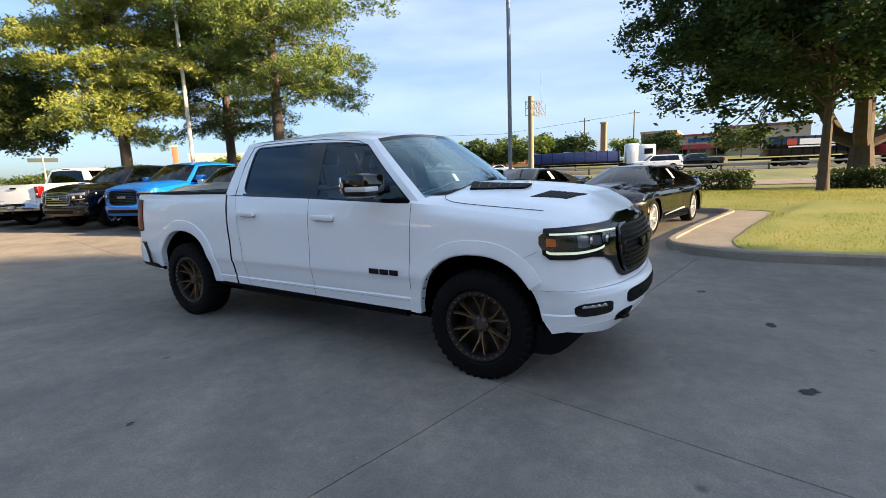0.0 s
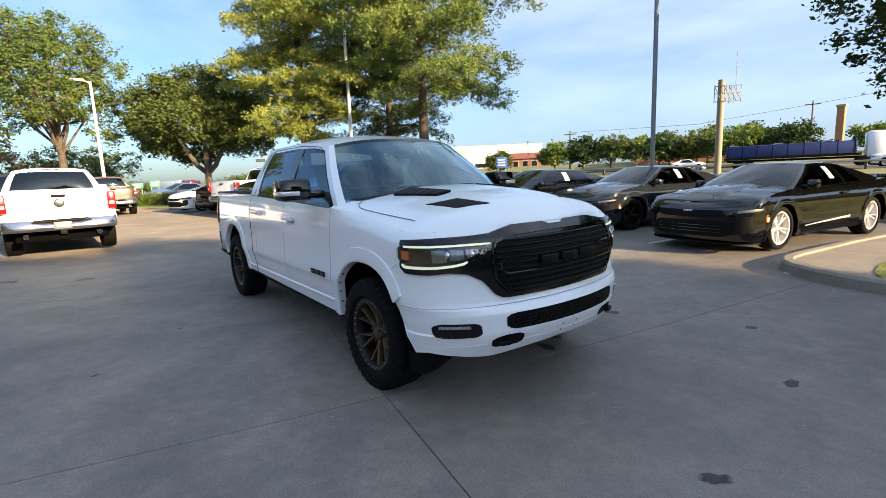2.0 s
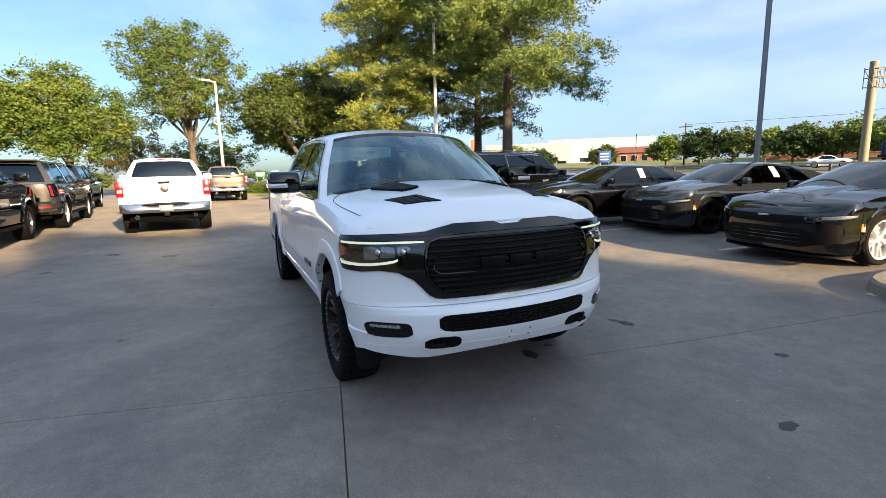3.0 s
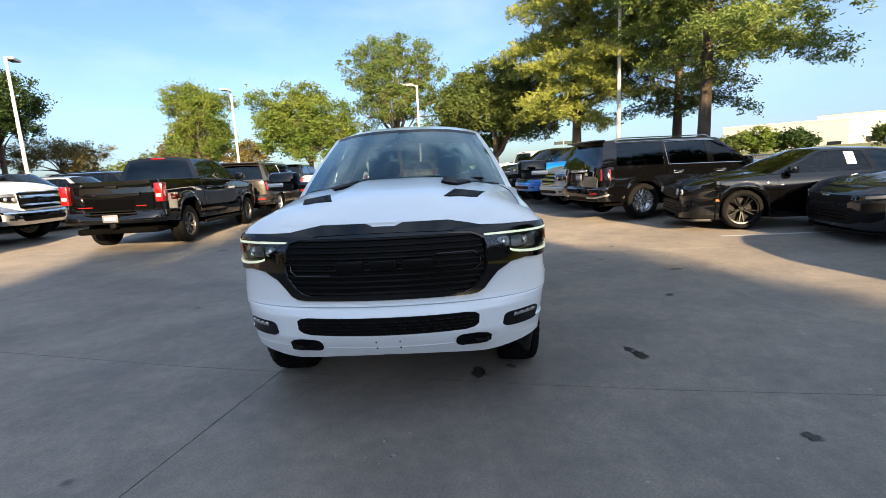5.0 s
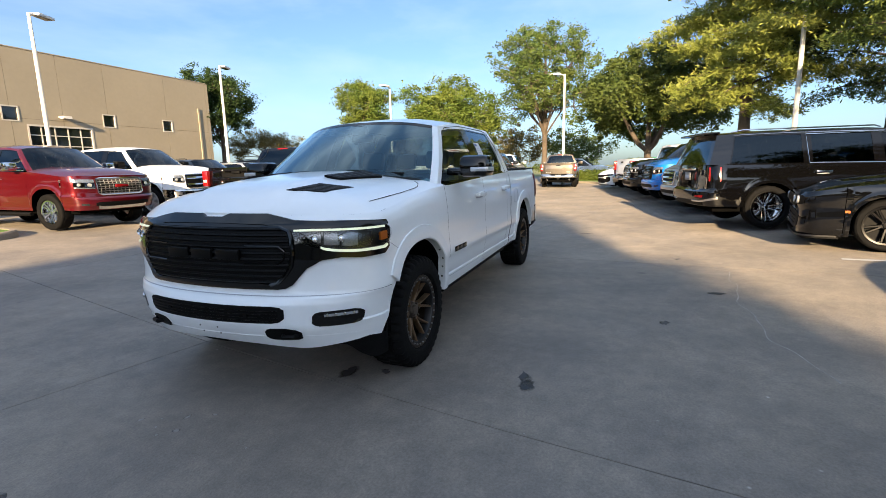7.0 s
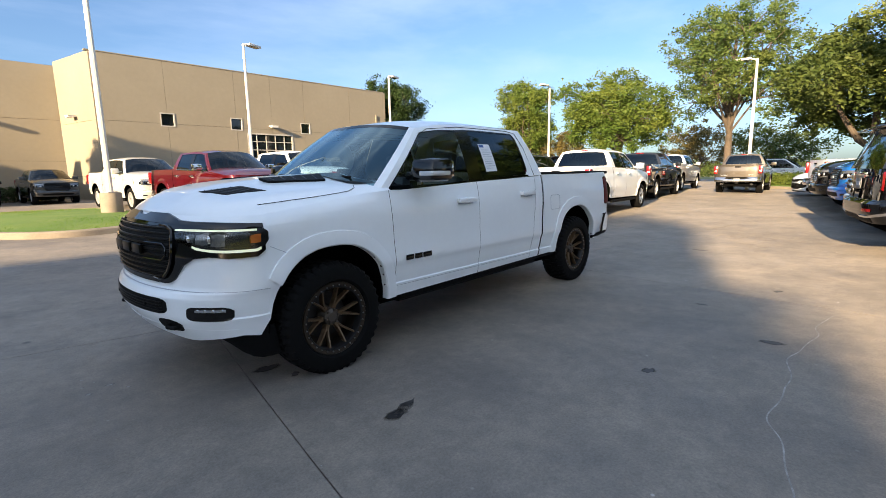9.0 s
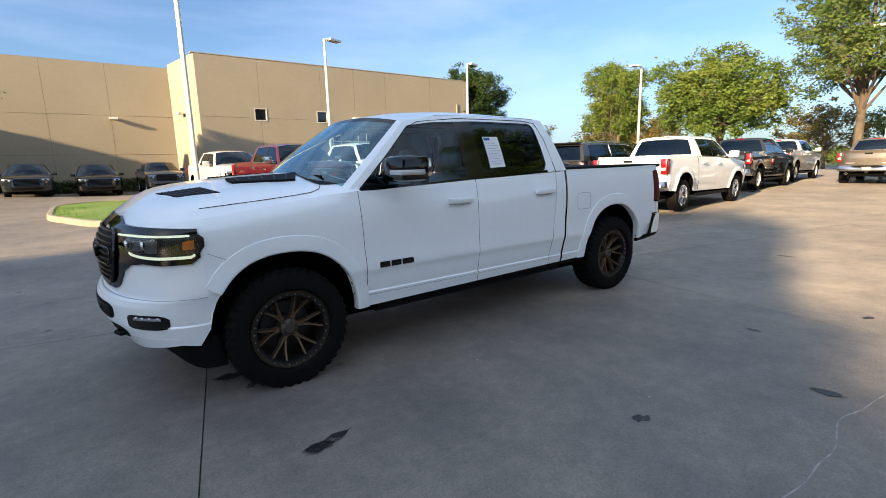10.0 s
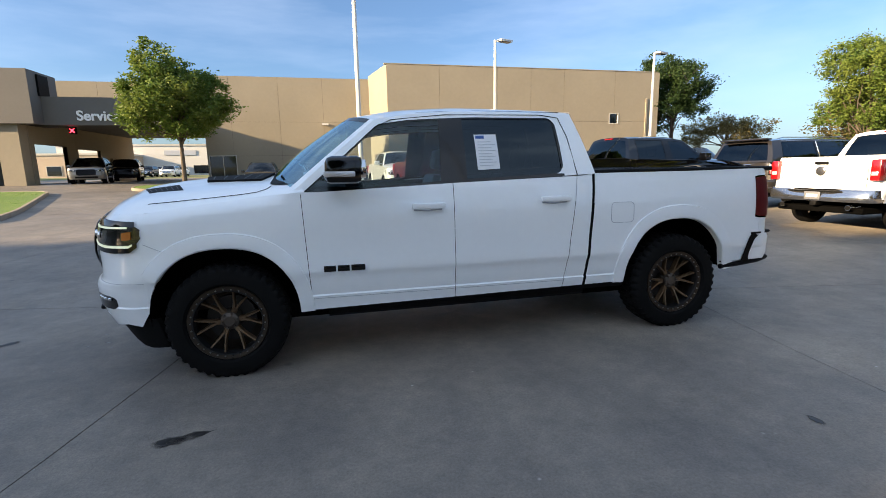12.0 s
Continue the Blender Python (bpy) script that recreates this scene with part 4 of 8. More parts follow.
    pair("tow_hook", hook, MATT_BLACK, root)
    for y in (-0.07, 0.07):
        for z in (0.47, 0.515):
            part("plate_bolt_hole", Geo().lathe([(0.001, 0.001), (0.006, 0.0)], 8, Matrix.Translation((sh.pos(FY(abs(y)), z).x + 0.002, y, z)) @ Matrix.Rotation(radians(-90), 4, "Z")), MATT_BLACK, root)
    for y in (0.31,):
        c = sh.pos(FY(y), 0.61)
        pair("parking_sensor", Geo().lathe([(0.001, 0.012), (0.014, 0.011), (0.016, 0.0)], 12, Matrix.Translation((c.x, c.y, 0.61)) @ Matrix.Rotation(radians(-90), 4, "Z")), MATT_BLACK, root)
    dam = []
    for c in [("f", q) for q in lin(0.50, 1.0, 9)] + [("x", 2.32, 2.32)]:
        p = sh.pos(c, 0.45)
        dz = 0.165 * smooth_step(0.80, 0.95, p.y)
        low = Vector((p.x - 0.03 - 0.25 * dz, p.y - 0.045, 0.405 - dz))
        dam.append([Vector((p.x - 0.02, p.y - 0.014, 0.46)), low, low + Vector((-0.012, -0.02, 0.0)), Vector((p.x - 0.04, p.y - 0.04, 0.46))])
    pair("air_dam", Geo().grid(dam, close=True, flip=True), MATT_BLACK, root)
    seam_line = [Vector((x, sh.half(z, x) + 0.0005, z)) for x, z in ((2.31, 0.985), (2.25, 0.955), (2.19, 0.925), (2.165, 0.915))]
    pair("fascia_seam", Geo().tube(seam_line, 0.002, 5), INK, root)
    part("air_dam_middle", Geo().box(2.35, 2.62, -0.62, 0.62, 0.36, 0.45, bevel=0.03), MATT_BLACK, root)
    # hood vents and scoops
    for s in (-1, 1):
        vent = [(2.474, 0.357), (2.376, 0.576), (2.13, 0.640), (2.215, 0.428)]
        order = 1 if s < 0 else -1
        vob = part("hood_vent", sh.lid_patch([(x, s * y) for x, y in vent[::order]], 0.004, 0.03), MATT_BLACK, root, "black slotted hood vent")
        a0, a1, b1, b0 = (Vector(q) for q in vent)
        for k in range(6):
            t = (k + 0.6) / 6.4
            a, b = a0.lerp(b0, t), a1.lerp(b1, t)
            part("vent_slat", Geo().tube([(p.x, s * p.y, sh.top_z(p.x, p.y) + 0.005) for p in (a.lerp(b, 0.06), a.lerp(b, 0.94))], 0.0025, 5), STEEL_DARK, vob)
        scoop = [(2.03, 0.335), (2.01, 0.450), (1.60, 0.570), (1.52, 0.36)]
        sob = part("hood_scoop", sh.lid_patch([(x, s * y) for x, y in scoop[::order]], 0.016, 0.05), MATT_BLACK, root, "matt black raised hood scoop")
        a0, a1, b1, b0 = (Vector(q) for q in scoop)
        for k in range(5):
            t = (k + 0.6) / 5.4
            a, b = a0.lerp(b0, t), a1.lerp(b1, t)
            part("scoop_slat", Geo().tube([(p.x, s * p.y, sh.top_z(p.x, p.y) + 0.017) for p in (a.lerp(b, 0.1), a.lerp(b, 0.9))], 0.004, 5), STEEL_DARK, sob)
    # cab
    cab = cab_for_pickup()
    build_cabin(cab, root, WHITE, WINDSHIELD, {"glass_f": SIDE_GLASS, "glass_r": PRIVACY}, GLOSS_BLACK, rear_glass=TINTED, rounded_end=True)
    line = [cab.p(xb, xt, v, 0.004) for xb, xt, v in ((1.30, 0.66, 0.02), (1.30, 0.66, 0.5), (1.30, 0.66, 0.88), (1.25, 0.58, 0.955), (0.2, 0.2, 0.965), (-0.6, -0.6, 0.965), (-0.76, -0.76, 0.92), (-0.81, -0.80, 0.6), (-0.84, -0.83, 0.0))]
    pair("door_frame_seam", Geo().tube(line, 0.003, 5), MATT_BLACK, root)
    pair("roof_channel", Geo().tube([(x, 0.655, interp(cab.roof, x) + 0.011) for x in lin(-0.80, 0.62, 7)], 0.004, 5), MATT_BLACK, root)
    # tonneau and bed
    cover = Geo().box(-2.77, -1.03, -0.915, 0.915, 1.385, 1.415, bevel=0.012)
    part("tonneau_cover", cover, material("tonneau_vinyl", (0.035, 0.037, 0.040), 0.5, vary=0.25, scale=3, bump=0.2, bump_scale=200), root, "black folding tonneau cover over the bed")
    for x in (-1.60, -2.18):
        part("tonneau_hinge", Geo().box(x - 0.02, x + 0.02, -0.90, 0.90, 1.414, 1.420), MATT_BLACK, root)
    pair("bed_rail", Geo().tube([(-1.0, 0.928, 1.398), (-2.0, 0.928, 1.402), (-2.75, 0.918, 1.398)], 0.02, 8), MATT_BLACK, root)
    # tail
    rc = rear_cols(sh, 14)
    part("tailgate", both(sh.wall([("r", s) for s in lin(0.80, 0.0, 12)], low=0.80, rows=10)), WHITE, root)
    pair("bed_corner", sh.wall([("r", s) for s in lin(1.0, 0.81, 6)], low=0.62, rows=10), WHITE, root)
    rb = Geo()
    rows = []
    for s in lin(1.0, 0.0, 12):
        p = sh.pos(("r", s), 0.7)
        grow = 1.0
        rows.append([Vector((p.x + 0.10, p.y - 0.02, 0.585 + 0.02 * (1 - s))), Vector((p.x - 0.01, p.y, 0.60)), Vector((p.x - 0.035, p.y, 0.65)), Vector((p.x - 0.04, p.y, 0.80)), Vector((p.x - 0.025, p.y, 0.825)), Vector((p.x + 0.03, p.y, 0.828))])
    rows.insert(0, [q + Vector((0.22, 0.0, 0)) for q in rows[0]])
    part("rear_bumper", both(rb.grid(rows, flip=True)), WHITE, root)
    edge_y = 1.012
    strip = [[Vector((-2.42, edge_y, 0.585)), Vector((-2.44, edge_y + 0.004, 0.66)), Vector((-2.49, edge_y, 0.79)), Vector((-2.53, edge_y - 0.006, 0.838))], [Vector((-2.50, edge_y, 0.585)), Vector((-2.50, edge_y + 0.004, 0.66)), Vector((-2.55, edge_y, 0.775)), Vector((-2.60, edge_y - 0.008, 0.815))]]
    pair("bumper_corner_trim", Geo().grid(strip, flip=True), MATT_BLACK, root)
    pair("bumper_top_pad", Geo().tube([(-2.52, 0.995, 0.832), (-2.62, 0.99, 0.834), (-2.78, 0.93, 0.836), (-2.83, 0.70, 0.836)], 0.014, 6), MATT_BLACK, root)
    pair("bumper_lower_trim", Geo().tube([(-2.24, 0.975, 0.545), (-2.42, 0.985, 0.565), (-2.62, 0.985, 0.585), (-2.78, 0.92, 0.595), (-2.82, 0.70, 0.595)], 0.022, 6), MATT_BLACK, root)
    tl = [(("x", -2.55, -2.55), 0.98, 1.33), (("x", -2.595, -2.595), 0.97, 1.34), (("r", 0.93), 0.97, 1.34), (("r", 0.82), 0.97, 1.34)]
    pair("tail_light_frame", sh.patch(tl, off=0.004), GLOSS_BLACK, root)
    pair("tail_light", sh.patch([(c, l + 0.015, u - 0.015) for c, l, u in tl], off=0.010), SMOKED_RED, root)
    # trim along the side
    pair("rocker", Geo().grid([[Vector((x, 0.955, 0.475)), Vector((x, 0.93, 0.43)), Vector((x, 0.80, 0.40))] for x in lin(1.32, -1.30, 8)]), MATT_BLACK, root)
    step = Geo().tube([(1.15, 0.86, 0.40), (-0.95, 0.86, 0.415)], 0.045, 10)
    pair("side_step", step, MATT_BLACK, root)
    door_handle(root, 0.39, sh.half(1.18, 0.39), 1.178, WHITE)
    door_handle(root, -0.63, sh.half(1.2, -0.63), 1.20, WHITE)
    for s in (-1, 1):
        name = Geo()
        x0 = 1.165 if s > 0 else 1.165
        for k, (w, gap) in enumerate(((0.085, 0.012), (0.085, 0.012), (0.10, 0))):
            y = sh.half(0.75, x0 - w / 2)
            name.box(x0 - w, x0, y + 0.001, y + 0.009, 0.728, 0.772, bevel=0.003)
            x0 -= w + gap
        part("door_badge", name if s > 0 else name.mirrored(), GLOSS_BLACK, root, "plain black badge blocks")
    base = [Vector((x, sh.half(0.53, x) + 0.0005, 0.528)) for x in lin(1.25, -0.73, 12)]
    pair("door_bottom_seam", Geo().tube(base, 0.0022, 5), INK, root)
    ring = [Vector((-1.235 + px, 0, 1.068 + pz)) for px, pz in rounded(0.205, 0.165, 0.03, 6)]
    ring = [Vector((p.x, sh.half(p.z, p.x) + 0.0005, p.z)) for p in ring + ring[:1]]
    part("fuel_door_seam", Geo().tube(ring, 0.0025, 5), INK, root)
    for arch in sh.arches:
        for ob in pair("fender_flare", fender_flare(sh, arch, wide=0.185, stop=0.724 if arch[0] > 0 else None), WHITE, root):
            side = 1 if ob.data.vertices[0].co.y > 0 else -1
            rear_arch = arch[0] < 0
            for a in ((14, 24, 34, 46) if rear_arch else (134, 146, 156, 166)) + ((166,) if rear_arch else ()):
                cxx, czz, rx, rz, nn = arch
                ca, sa = math.cos(radians(a)), math.sin(radians(a))
                x, z = cxx + rx * 0.984 * math.copysign(abs(ca) ** (2 / nn), ca), czz + rz * 0.984 * sa ** (2 / nn)
                part("flare_bolt", Geo().lathe([(0.0, 0.006), (0.007, 0.004), (0.009, -0.004)], 8, Matrix.Translation((x, side * (sh.half(z, x) - 0.012), z)) @ Matrix.Rotation(radians(90 if ca > 0 else -90), 4, "Z")), MATT_BLACK, ob)
    wheel_wells(sh, root)
    underbody(sh, root, 0.46, rear=-2.35)
    part("firewall", Geo().box(1.2, 1.3, -0.88, 0.88, 0.5, 1.30), CABIN, root)
    # towing mirrors
    for s in (-1, 1):
        mir = Geo().box(0.885, 1.125, 0, 0.25, 0.0, 0.18, bevel=0.04)
        mir.v = [(x + 0.10 * (y - 0.0) * -0.35 - 0.12 * max(0, z - 0.09), y + 1.035, z + 1.36) for x, y, z in mir.v]
        shell_m = part("mirror", mir if s > 0 else mir.mirrored(), GLOSS_BLACK, root, "black towing mirror with silver strip")
        band = Geo().box(0.925, 1.125, 0.10, 0.252, 0.045, 0.082, bevel=0.008)
        band.v = [(x - 0.035 * y + 0.006, y + 1.04, z + 1.36) for x, y, z in band.v]
        part("mirror_strip", band if s > 0 else band.mirrored(), ALLOY, shell_m)
        glass_m = Geo().box(0.835, 0.885, 0.02, 0.23, 0.035, 0.155, bevel=0.008)
        glass_m.v = [(x - 0.02 * y + 0.02, y + 1.035, z + 1.36) for x, y, z in glass_m.v]
        part("mirror_glass", glass_m if s > 0 else glass_m.mirrored(), CHROME, shell_m)
        arm = Geo().box(0.97, 1.06, 0.90, 1.08, 1.375, 1.44, bevel=0.02)
        part("mirror_arm", arm if s > 0 else arm.mirrored(), GLOSS_BLACK, shell_m)
    # wipers
    for y0, y1 in ((-0.62, -0.05), (0.05, 0.68)):
        part("wiper", Geo().tube([(1.44, y1, 1.405), (1.47, y0 + 0.3, 1.425), (1.40, y0, 1.415)], 0.009, 6), MATT_BLACK, root)
    # inside the cab
    part("dashboard", Geo().box(0.95, 1.35, -0.85, 0.85, 1.15, 1.335, bevel=0.06), CABIN, root)
    part("cab_tray", Geo().box(-0.92, 1.1, -0.88, 0.88, 0.75, 0.80), CABIN, root)
    pair("door_card", Geo().box(-0.8, 1.2, 0.88, 0.90, 0.6, 1.33), CABIN, root)
    for x in (0.16, -0.72):
        for y in (-0.40, 0.40):
            part("seat", seat_geo(x, y, 0.85, 1.60), SEAT, root)
    part("steering_wheel", Geo().tube([(0.80 + 0.07 * math.sin(a), 0.40 + 0.18 * math.cos(a), 1.22 + 0.165 * math.sin(a)) for a in lin(0, 2 * math.pi, 25)], 0.014, 8), CABIN, root)
    part("rear_view_mirror", Geo().box(0.88, 0.92, -0.12, 0.12, 1.70, 1.77, bevel=0.015), CABIN, root)
    part("camera_pod", Geo().box(0.93, 1.0, -0.09, 0.09, 1.76, 1.85, bevel=0.03), CABIN, root)
    # price sheet inside the rear side window, driver's side
    def on_pane(xb, v, off):
        return cab.p(xb, xb, v, off)
    sheet = [[on_pane(x, v, 0.001) for v in lin(0.16, 0.66, 9)] for x in (-0.02, -0.20)]
    st = part("price_sheet", Geo().grid(sheet, flip=True), PAPER, root, "printed white price sheet on the window", smooth=False)
    part("sheet_header", Geo().grid([[on_pane(x, v, 0.003) for v in (0.60, 0.645)] for x in (-0.03, -0.10)], flip=True), BLUE_INK, st, smooth=False)
    for k in range(9):
        v = 0.55 - 0.042 * k
        part("print_line", Geo().grid([[on_pane(x, w, 0.003) for w in (v, v + 0.008)] for x in (-0.04, -0.15 - 0.03 * (k % 2))], flip=True), INK, st, smooth=False)
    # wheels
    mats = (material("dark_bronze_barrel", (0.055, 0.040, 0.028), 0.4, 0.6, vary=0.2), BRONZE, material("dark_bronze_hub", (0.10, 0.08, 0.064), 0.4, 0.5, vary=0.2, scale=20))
    for x, z in ((1.842, 0.398), (-1.785, 0.438)):
        for y in (0.855, -0.855):
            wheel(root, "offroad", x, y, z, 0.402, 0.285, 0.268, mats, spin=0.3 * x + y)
        part("axle", Geo().tube([(x, -0.8, z), (x, 0.8, z)], 0.05), DARK_WELL, root)
    return root


hero_truck()


# ---- the other vehicles ----
def plate_bars(root, x, y0, z0, w=0.30, h=0.15, face=-1):
    """A number plate with plain bars."""
    pl = part("number_plate", Geo().box(x - 0.006, x + 0.006, y0 - w / 2, y0 + w / 2, z0 - h / 2, z0 + h / 2, bevel=0.004), PLATE, root)
    part("plate_print", Geo().box(x + face * 0.009 - 0.002, x + face * 0.009 + 0.002, y0 - w * 0.36, y0 + w * 0.36, z0 - h * 0.22, z0 + h * 0.2), INK, pl)


def side_mirror(root, x, y, z, mat, size=1.0):
    for s in (-1, 1):
        g = Geo().box(-0.07 * size, 0.08 * size, 0.04, 0.24 * size, -0.075 * size, 0.085 * size, bevel=0.03)
        g.box(-0.02, 0.04, -0.06, 0.08, -0.05, -0.01, bevel=0.008)
        g.v = [(px - 0.25 * max(0, py) * 0.3 + x, py + y, pz + z) for px, py, pz in g.v]
        part("mirror", g if s > 0 else g.mirrored(), mat, root)


def four_wheels(root, kind, fx, rx, y, r, w, rim, mats, turn=0.0):
    for x in (fx, rx):
        for s in (-1, 1):
            wheel(root, kind, x, s * y, r, r, w, rim, mats, turn if x == fx else 0.0, spin=1.3 * x + s)


def nose_kit(sh, root, fy, grille, lamp, bumper, bars, grille_mat, bar_mat, frame_mat, chrome_bumper=None, badge=None, uprights=0, thick=0.35):
    """Grille with its bars and frame, headlights, lower intake."""
    part("grille_backing", both(sh.patch([(fy(y), a, b) for y, a, b in grille], off=0.004)), MATT_BLACK, root)
    y1 = grille[-1][0] * 0.97
    za, zb = grille[0][1], grille[0][2]
    for k in range(bars):
        z = za + (zb - za) * (k + 0.5) / bars
        pts = []
        for y in lin(-y1, y1, 13):
            p = sh.pos(fy(abs(y)), z)
            pts.append(Vector((p.x + 0.016, math.copysign(p.y, y), z)))
        part("grille_bar", Geo().tube(pts, thick * (zb - za) / bars, 6), bar_mat, root)
    for k in range(uprights):
        y = y1 * (2 * (k + 0.5) / uprights - 1)
        pts = [sh.pos(fy(abs(y)), z) for z in lin(za + 0.02, zb - 0.02, 5)]
        part("grille_upright", Geo().tube([Vector((p.x + 0.014, math.copysign(p.y, y), p.z)) for p in pts], 0.005, 5), bar_mat, root)
    ring = []
    for y, a, b in grille:
        p = sh.pos(fy(y), b)
        ring.append(Vector((p.x + 0.012, p.y, b)))
    for y, a, b in reversed(grille):
        p = sh.pos(fy(y), a)
        ring.append(Vector((p.x + 0.012, p.y, a)))
    mirror_ring = [Vector((p.x, -p.y, p.z)) for p in ring]
    part("grille_frame", Geo().tube(ring + mirror_ring[::-1] + ring[:1], 0.018, 6), frame_mat, root)
    pair("headlight_bowl", sh.patch(lamp, off=0.003), LAMP_CELL, root)
    inner = [(c, a + 0.12 * (b - a), b - 0.34 * (b - a)) for c, a, b in lamp]
    pair("headlight_insert", sh.patch(inner, off=0.005), GLOSS_BLACK, root)
    for (c, a, b), (c2, a2, b2) in zip(lamp[:2], lamp[1:3]):
        p = sh.pos(c, a + 0.4 * (b - a)).lerp(sh.pos(c2, a2 + 0.4 * (b2 - a2)), 0.5)
        bowl = Geo().lathe([(0.0, 0.026), (0.022, 0.022), (0.036, 0.014), (0.040, 0.024), (0.044, 0.0)], 14, Matrix.Translation(p) @ Matrix.Rotation(radians(-80), 4, "Z"))
        pair("projector", bowl, ALLOY, root)
    for ob in pair("headlight", sh.patch(lamp, off=0.014), LENS, root):
        ob.visible_shadow = False
    if bumper:
        part("lower_intake", both(sh.patch([(fy(y), a, b) for y, a, b in bumper], off=0.004)), MATT_BLACK, root)
    if badge:
        x = sh.pos(fy(0), (za + zb) / 2).x
        part("grille_badge", Geo().box(x + 0.02, x + 0.04, -badge[0], badge[0], badge[1], badge[2], bevel=0.008), badge[3], root)


def pickup(label, m, paint_mat, look_of, wheels=("truck", ALLOY), group="parked pickups"):
    """A parked crew-cab pickup. look_of: bumper, grille and trim choices."""
    root = thing("pickup_truck", m, label, "pickup truck", group)
    sh = pickup_shell(square=0.06, fn=3.4)
    trim = look_of.get("trim", CHROME)
    for name, a, b in (("front_fender", (2.325, 2.325), (1.255, 1.30)), ("front_door", (1.255, 1.30), (0.185, 0.19)), ("rear_door", (0.185, 0.19), (-0.72, -0.84)), ("cab_corner", (-0.72, -0.84), (-0.905, -0.975)), ("bed_side", (-0.925, -0.995), (-2.60, -2.60))):
        body_panels(sh, root, paint_mat, [a, b], [name])
    fc = front_cols(sh, 1.0, 12)
    part("front_fascia", both(sh.wall(fc, low=0.728, rows=8)), paint_mat, root)
    part("front_bumper", both(sh.wall(fc, high=0.722, rows=8)), look_of.get("bumper", paint_mat), root)
    hood_cols = [("f", (i / 9) ** 1.25) for i in range(10)] + [("x", x, x) for x in lin(2.32, 1.29, 8)]
    part("hood", sh.lid(hood_cols, 18), paint_mat, root)

    def FY(y):
        return sh.fy(y, 1.0)

    g = look_of.get("grille", 0.52)
    nose_kit(sh, root, FY, [(0.0, 0.76, 1.13), (g - 0.08, 0.76, 1.13), (g, 0.80, 1.11)],
             [(FY(g + 0.05), 0.90, 1.10), (FY(0.78), 0.90, 1.11), (FY(0.93), 0.92, 1.11), (("x", 2.30, 2.30), 0.96, 1.10)],
             [(0.0, 0.50, 0.60), (0.60, 0.50, 0.60), (0.66, 0.53, 0.58)], look_of.get("bars", 6), MATT_BLACK, look_of.get("bar_mat", trim), trim, badge=(0.16, 0.92, 0.98, look_of.get("badge", trim)), uprights=look_of.get("uprights", 0), thick=look_of.get("thick", 0.3))
    if look_of.get("skid"):
        part("skid_plate", both(sh.patch([(FY(0.0), 0.44, 0.50), (FY(0.50), 0.44, 0.505), (FY(0.60), 0.46, 0.53)], off=0.008)), look_of["skid"], root)
    pair("fog_light", sh.patch([(FY(0.78), 0.535, 0.575), (FY(0.90), 0.545, 0.585)], off=0.006), LAMP_SHELL, root)
    cab = cab_for_pickup()
    build_cabin(cab, root, paint_mat, TINTED, {"glass_f": PRIVACY, "glass_r": PRIVACY}, GLOSS_BLACK, rear_glass=PRIVACY)
    part("high_brake_light", Geo().box(-0.92, -0.89, -0.16, 0.16, 1.885, 1.915, bevel=0.006), RED_LENS, root)
    part("bed_floor", Geo().box(-2.74, -1.0, -0.86, 0.86, 0.95, 1.0), MATT_BLACK, root)
    pair("bed_liner", Geo().box(-2.64, -1.0, 0.86, 0.92, 0.95, 1.405, bevel=0.01), MATT_BLACK, root)
    part("cab_tray", Geo().box(-0.92, 1.3, -0.9, 0.9, 1.15, 1.22), CABIN, root)
    part("cab_back", Geo().box(-1.03, -0.99, -0.9, 0.9, 0.6, 1.38), paint_mat, root)
    for x in (0.2, -0.62):
        for y in (-0.4, 0.4):
            part("seat", seat_geo(x, y, 1.15, 1.62), CABIN, root)
    # tail
    part("tailgate", both(sh.wall([("r", s) for s in lin(0.47, 0.0, 9)], low=0.79, rows=7)), paint_mat, root)
    part("tailgate_inner", Geo().box(-2.74, -2.70, -0.76, 0.76, 0.8, 1.395), MATT_BLACK, root)
    pair("bed_corner", sh.wall([("r", s) for s in lin(1.0, 0.48, 9)], low=0.62, rows=7), paint_mat, root)
    part("tailgate_latch", Geo().box(-2.825, -2.80, -0.12, 0.12, 1.255, 1.31, bevel=0.01), look_of.get("latch", MATT_BLACK), root)
    if look_of.get("emblem"):
        part("tailgate_emblem", Geo().lathe([(0.001, 0.012), (0.06, 0.010), (0.085, 0.004), (0.09, 0.0)], 18, Matrix.Translation((-2.82, 0, 1.13)) @ Matrix.Rotation(radians(90), 4, "Z")), look_of["emblem"], root)
    if look_of.get("tail_bar"):
        part("tailgate_lettering", Geo().box(-2.825, -2.81, -0.55, 0.55, 1.10, 1.17, bevel=0.004), look_of["tail_bar"], root, "plain lettering bar")
    for s, w in ((0.55, 0.14), (-0.55, 0.10)):
        part("tailgate_script", Geo().box(-2.822, -2.81, s - w, s + w, 0.885, 0.905), look_of.get("script", INK), root)
    pair("tail_light", Geo().box(-2.83, -2.62, 0.845, 1.004, 0.955, 1.335, bevel=0.022), RED_LENS, root)
    pair("reverse_light", Geo().box(-2.838, -2.80, 0.87, 0.975, 1.05, 1.12, bevel=0.01), ALLOY, root)
    rows = []
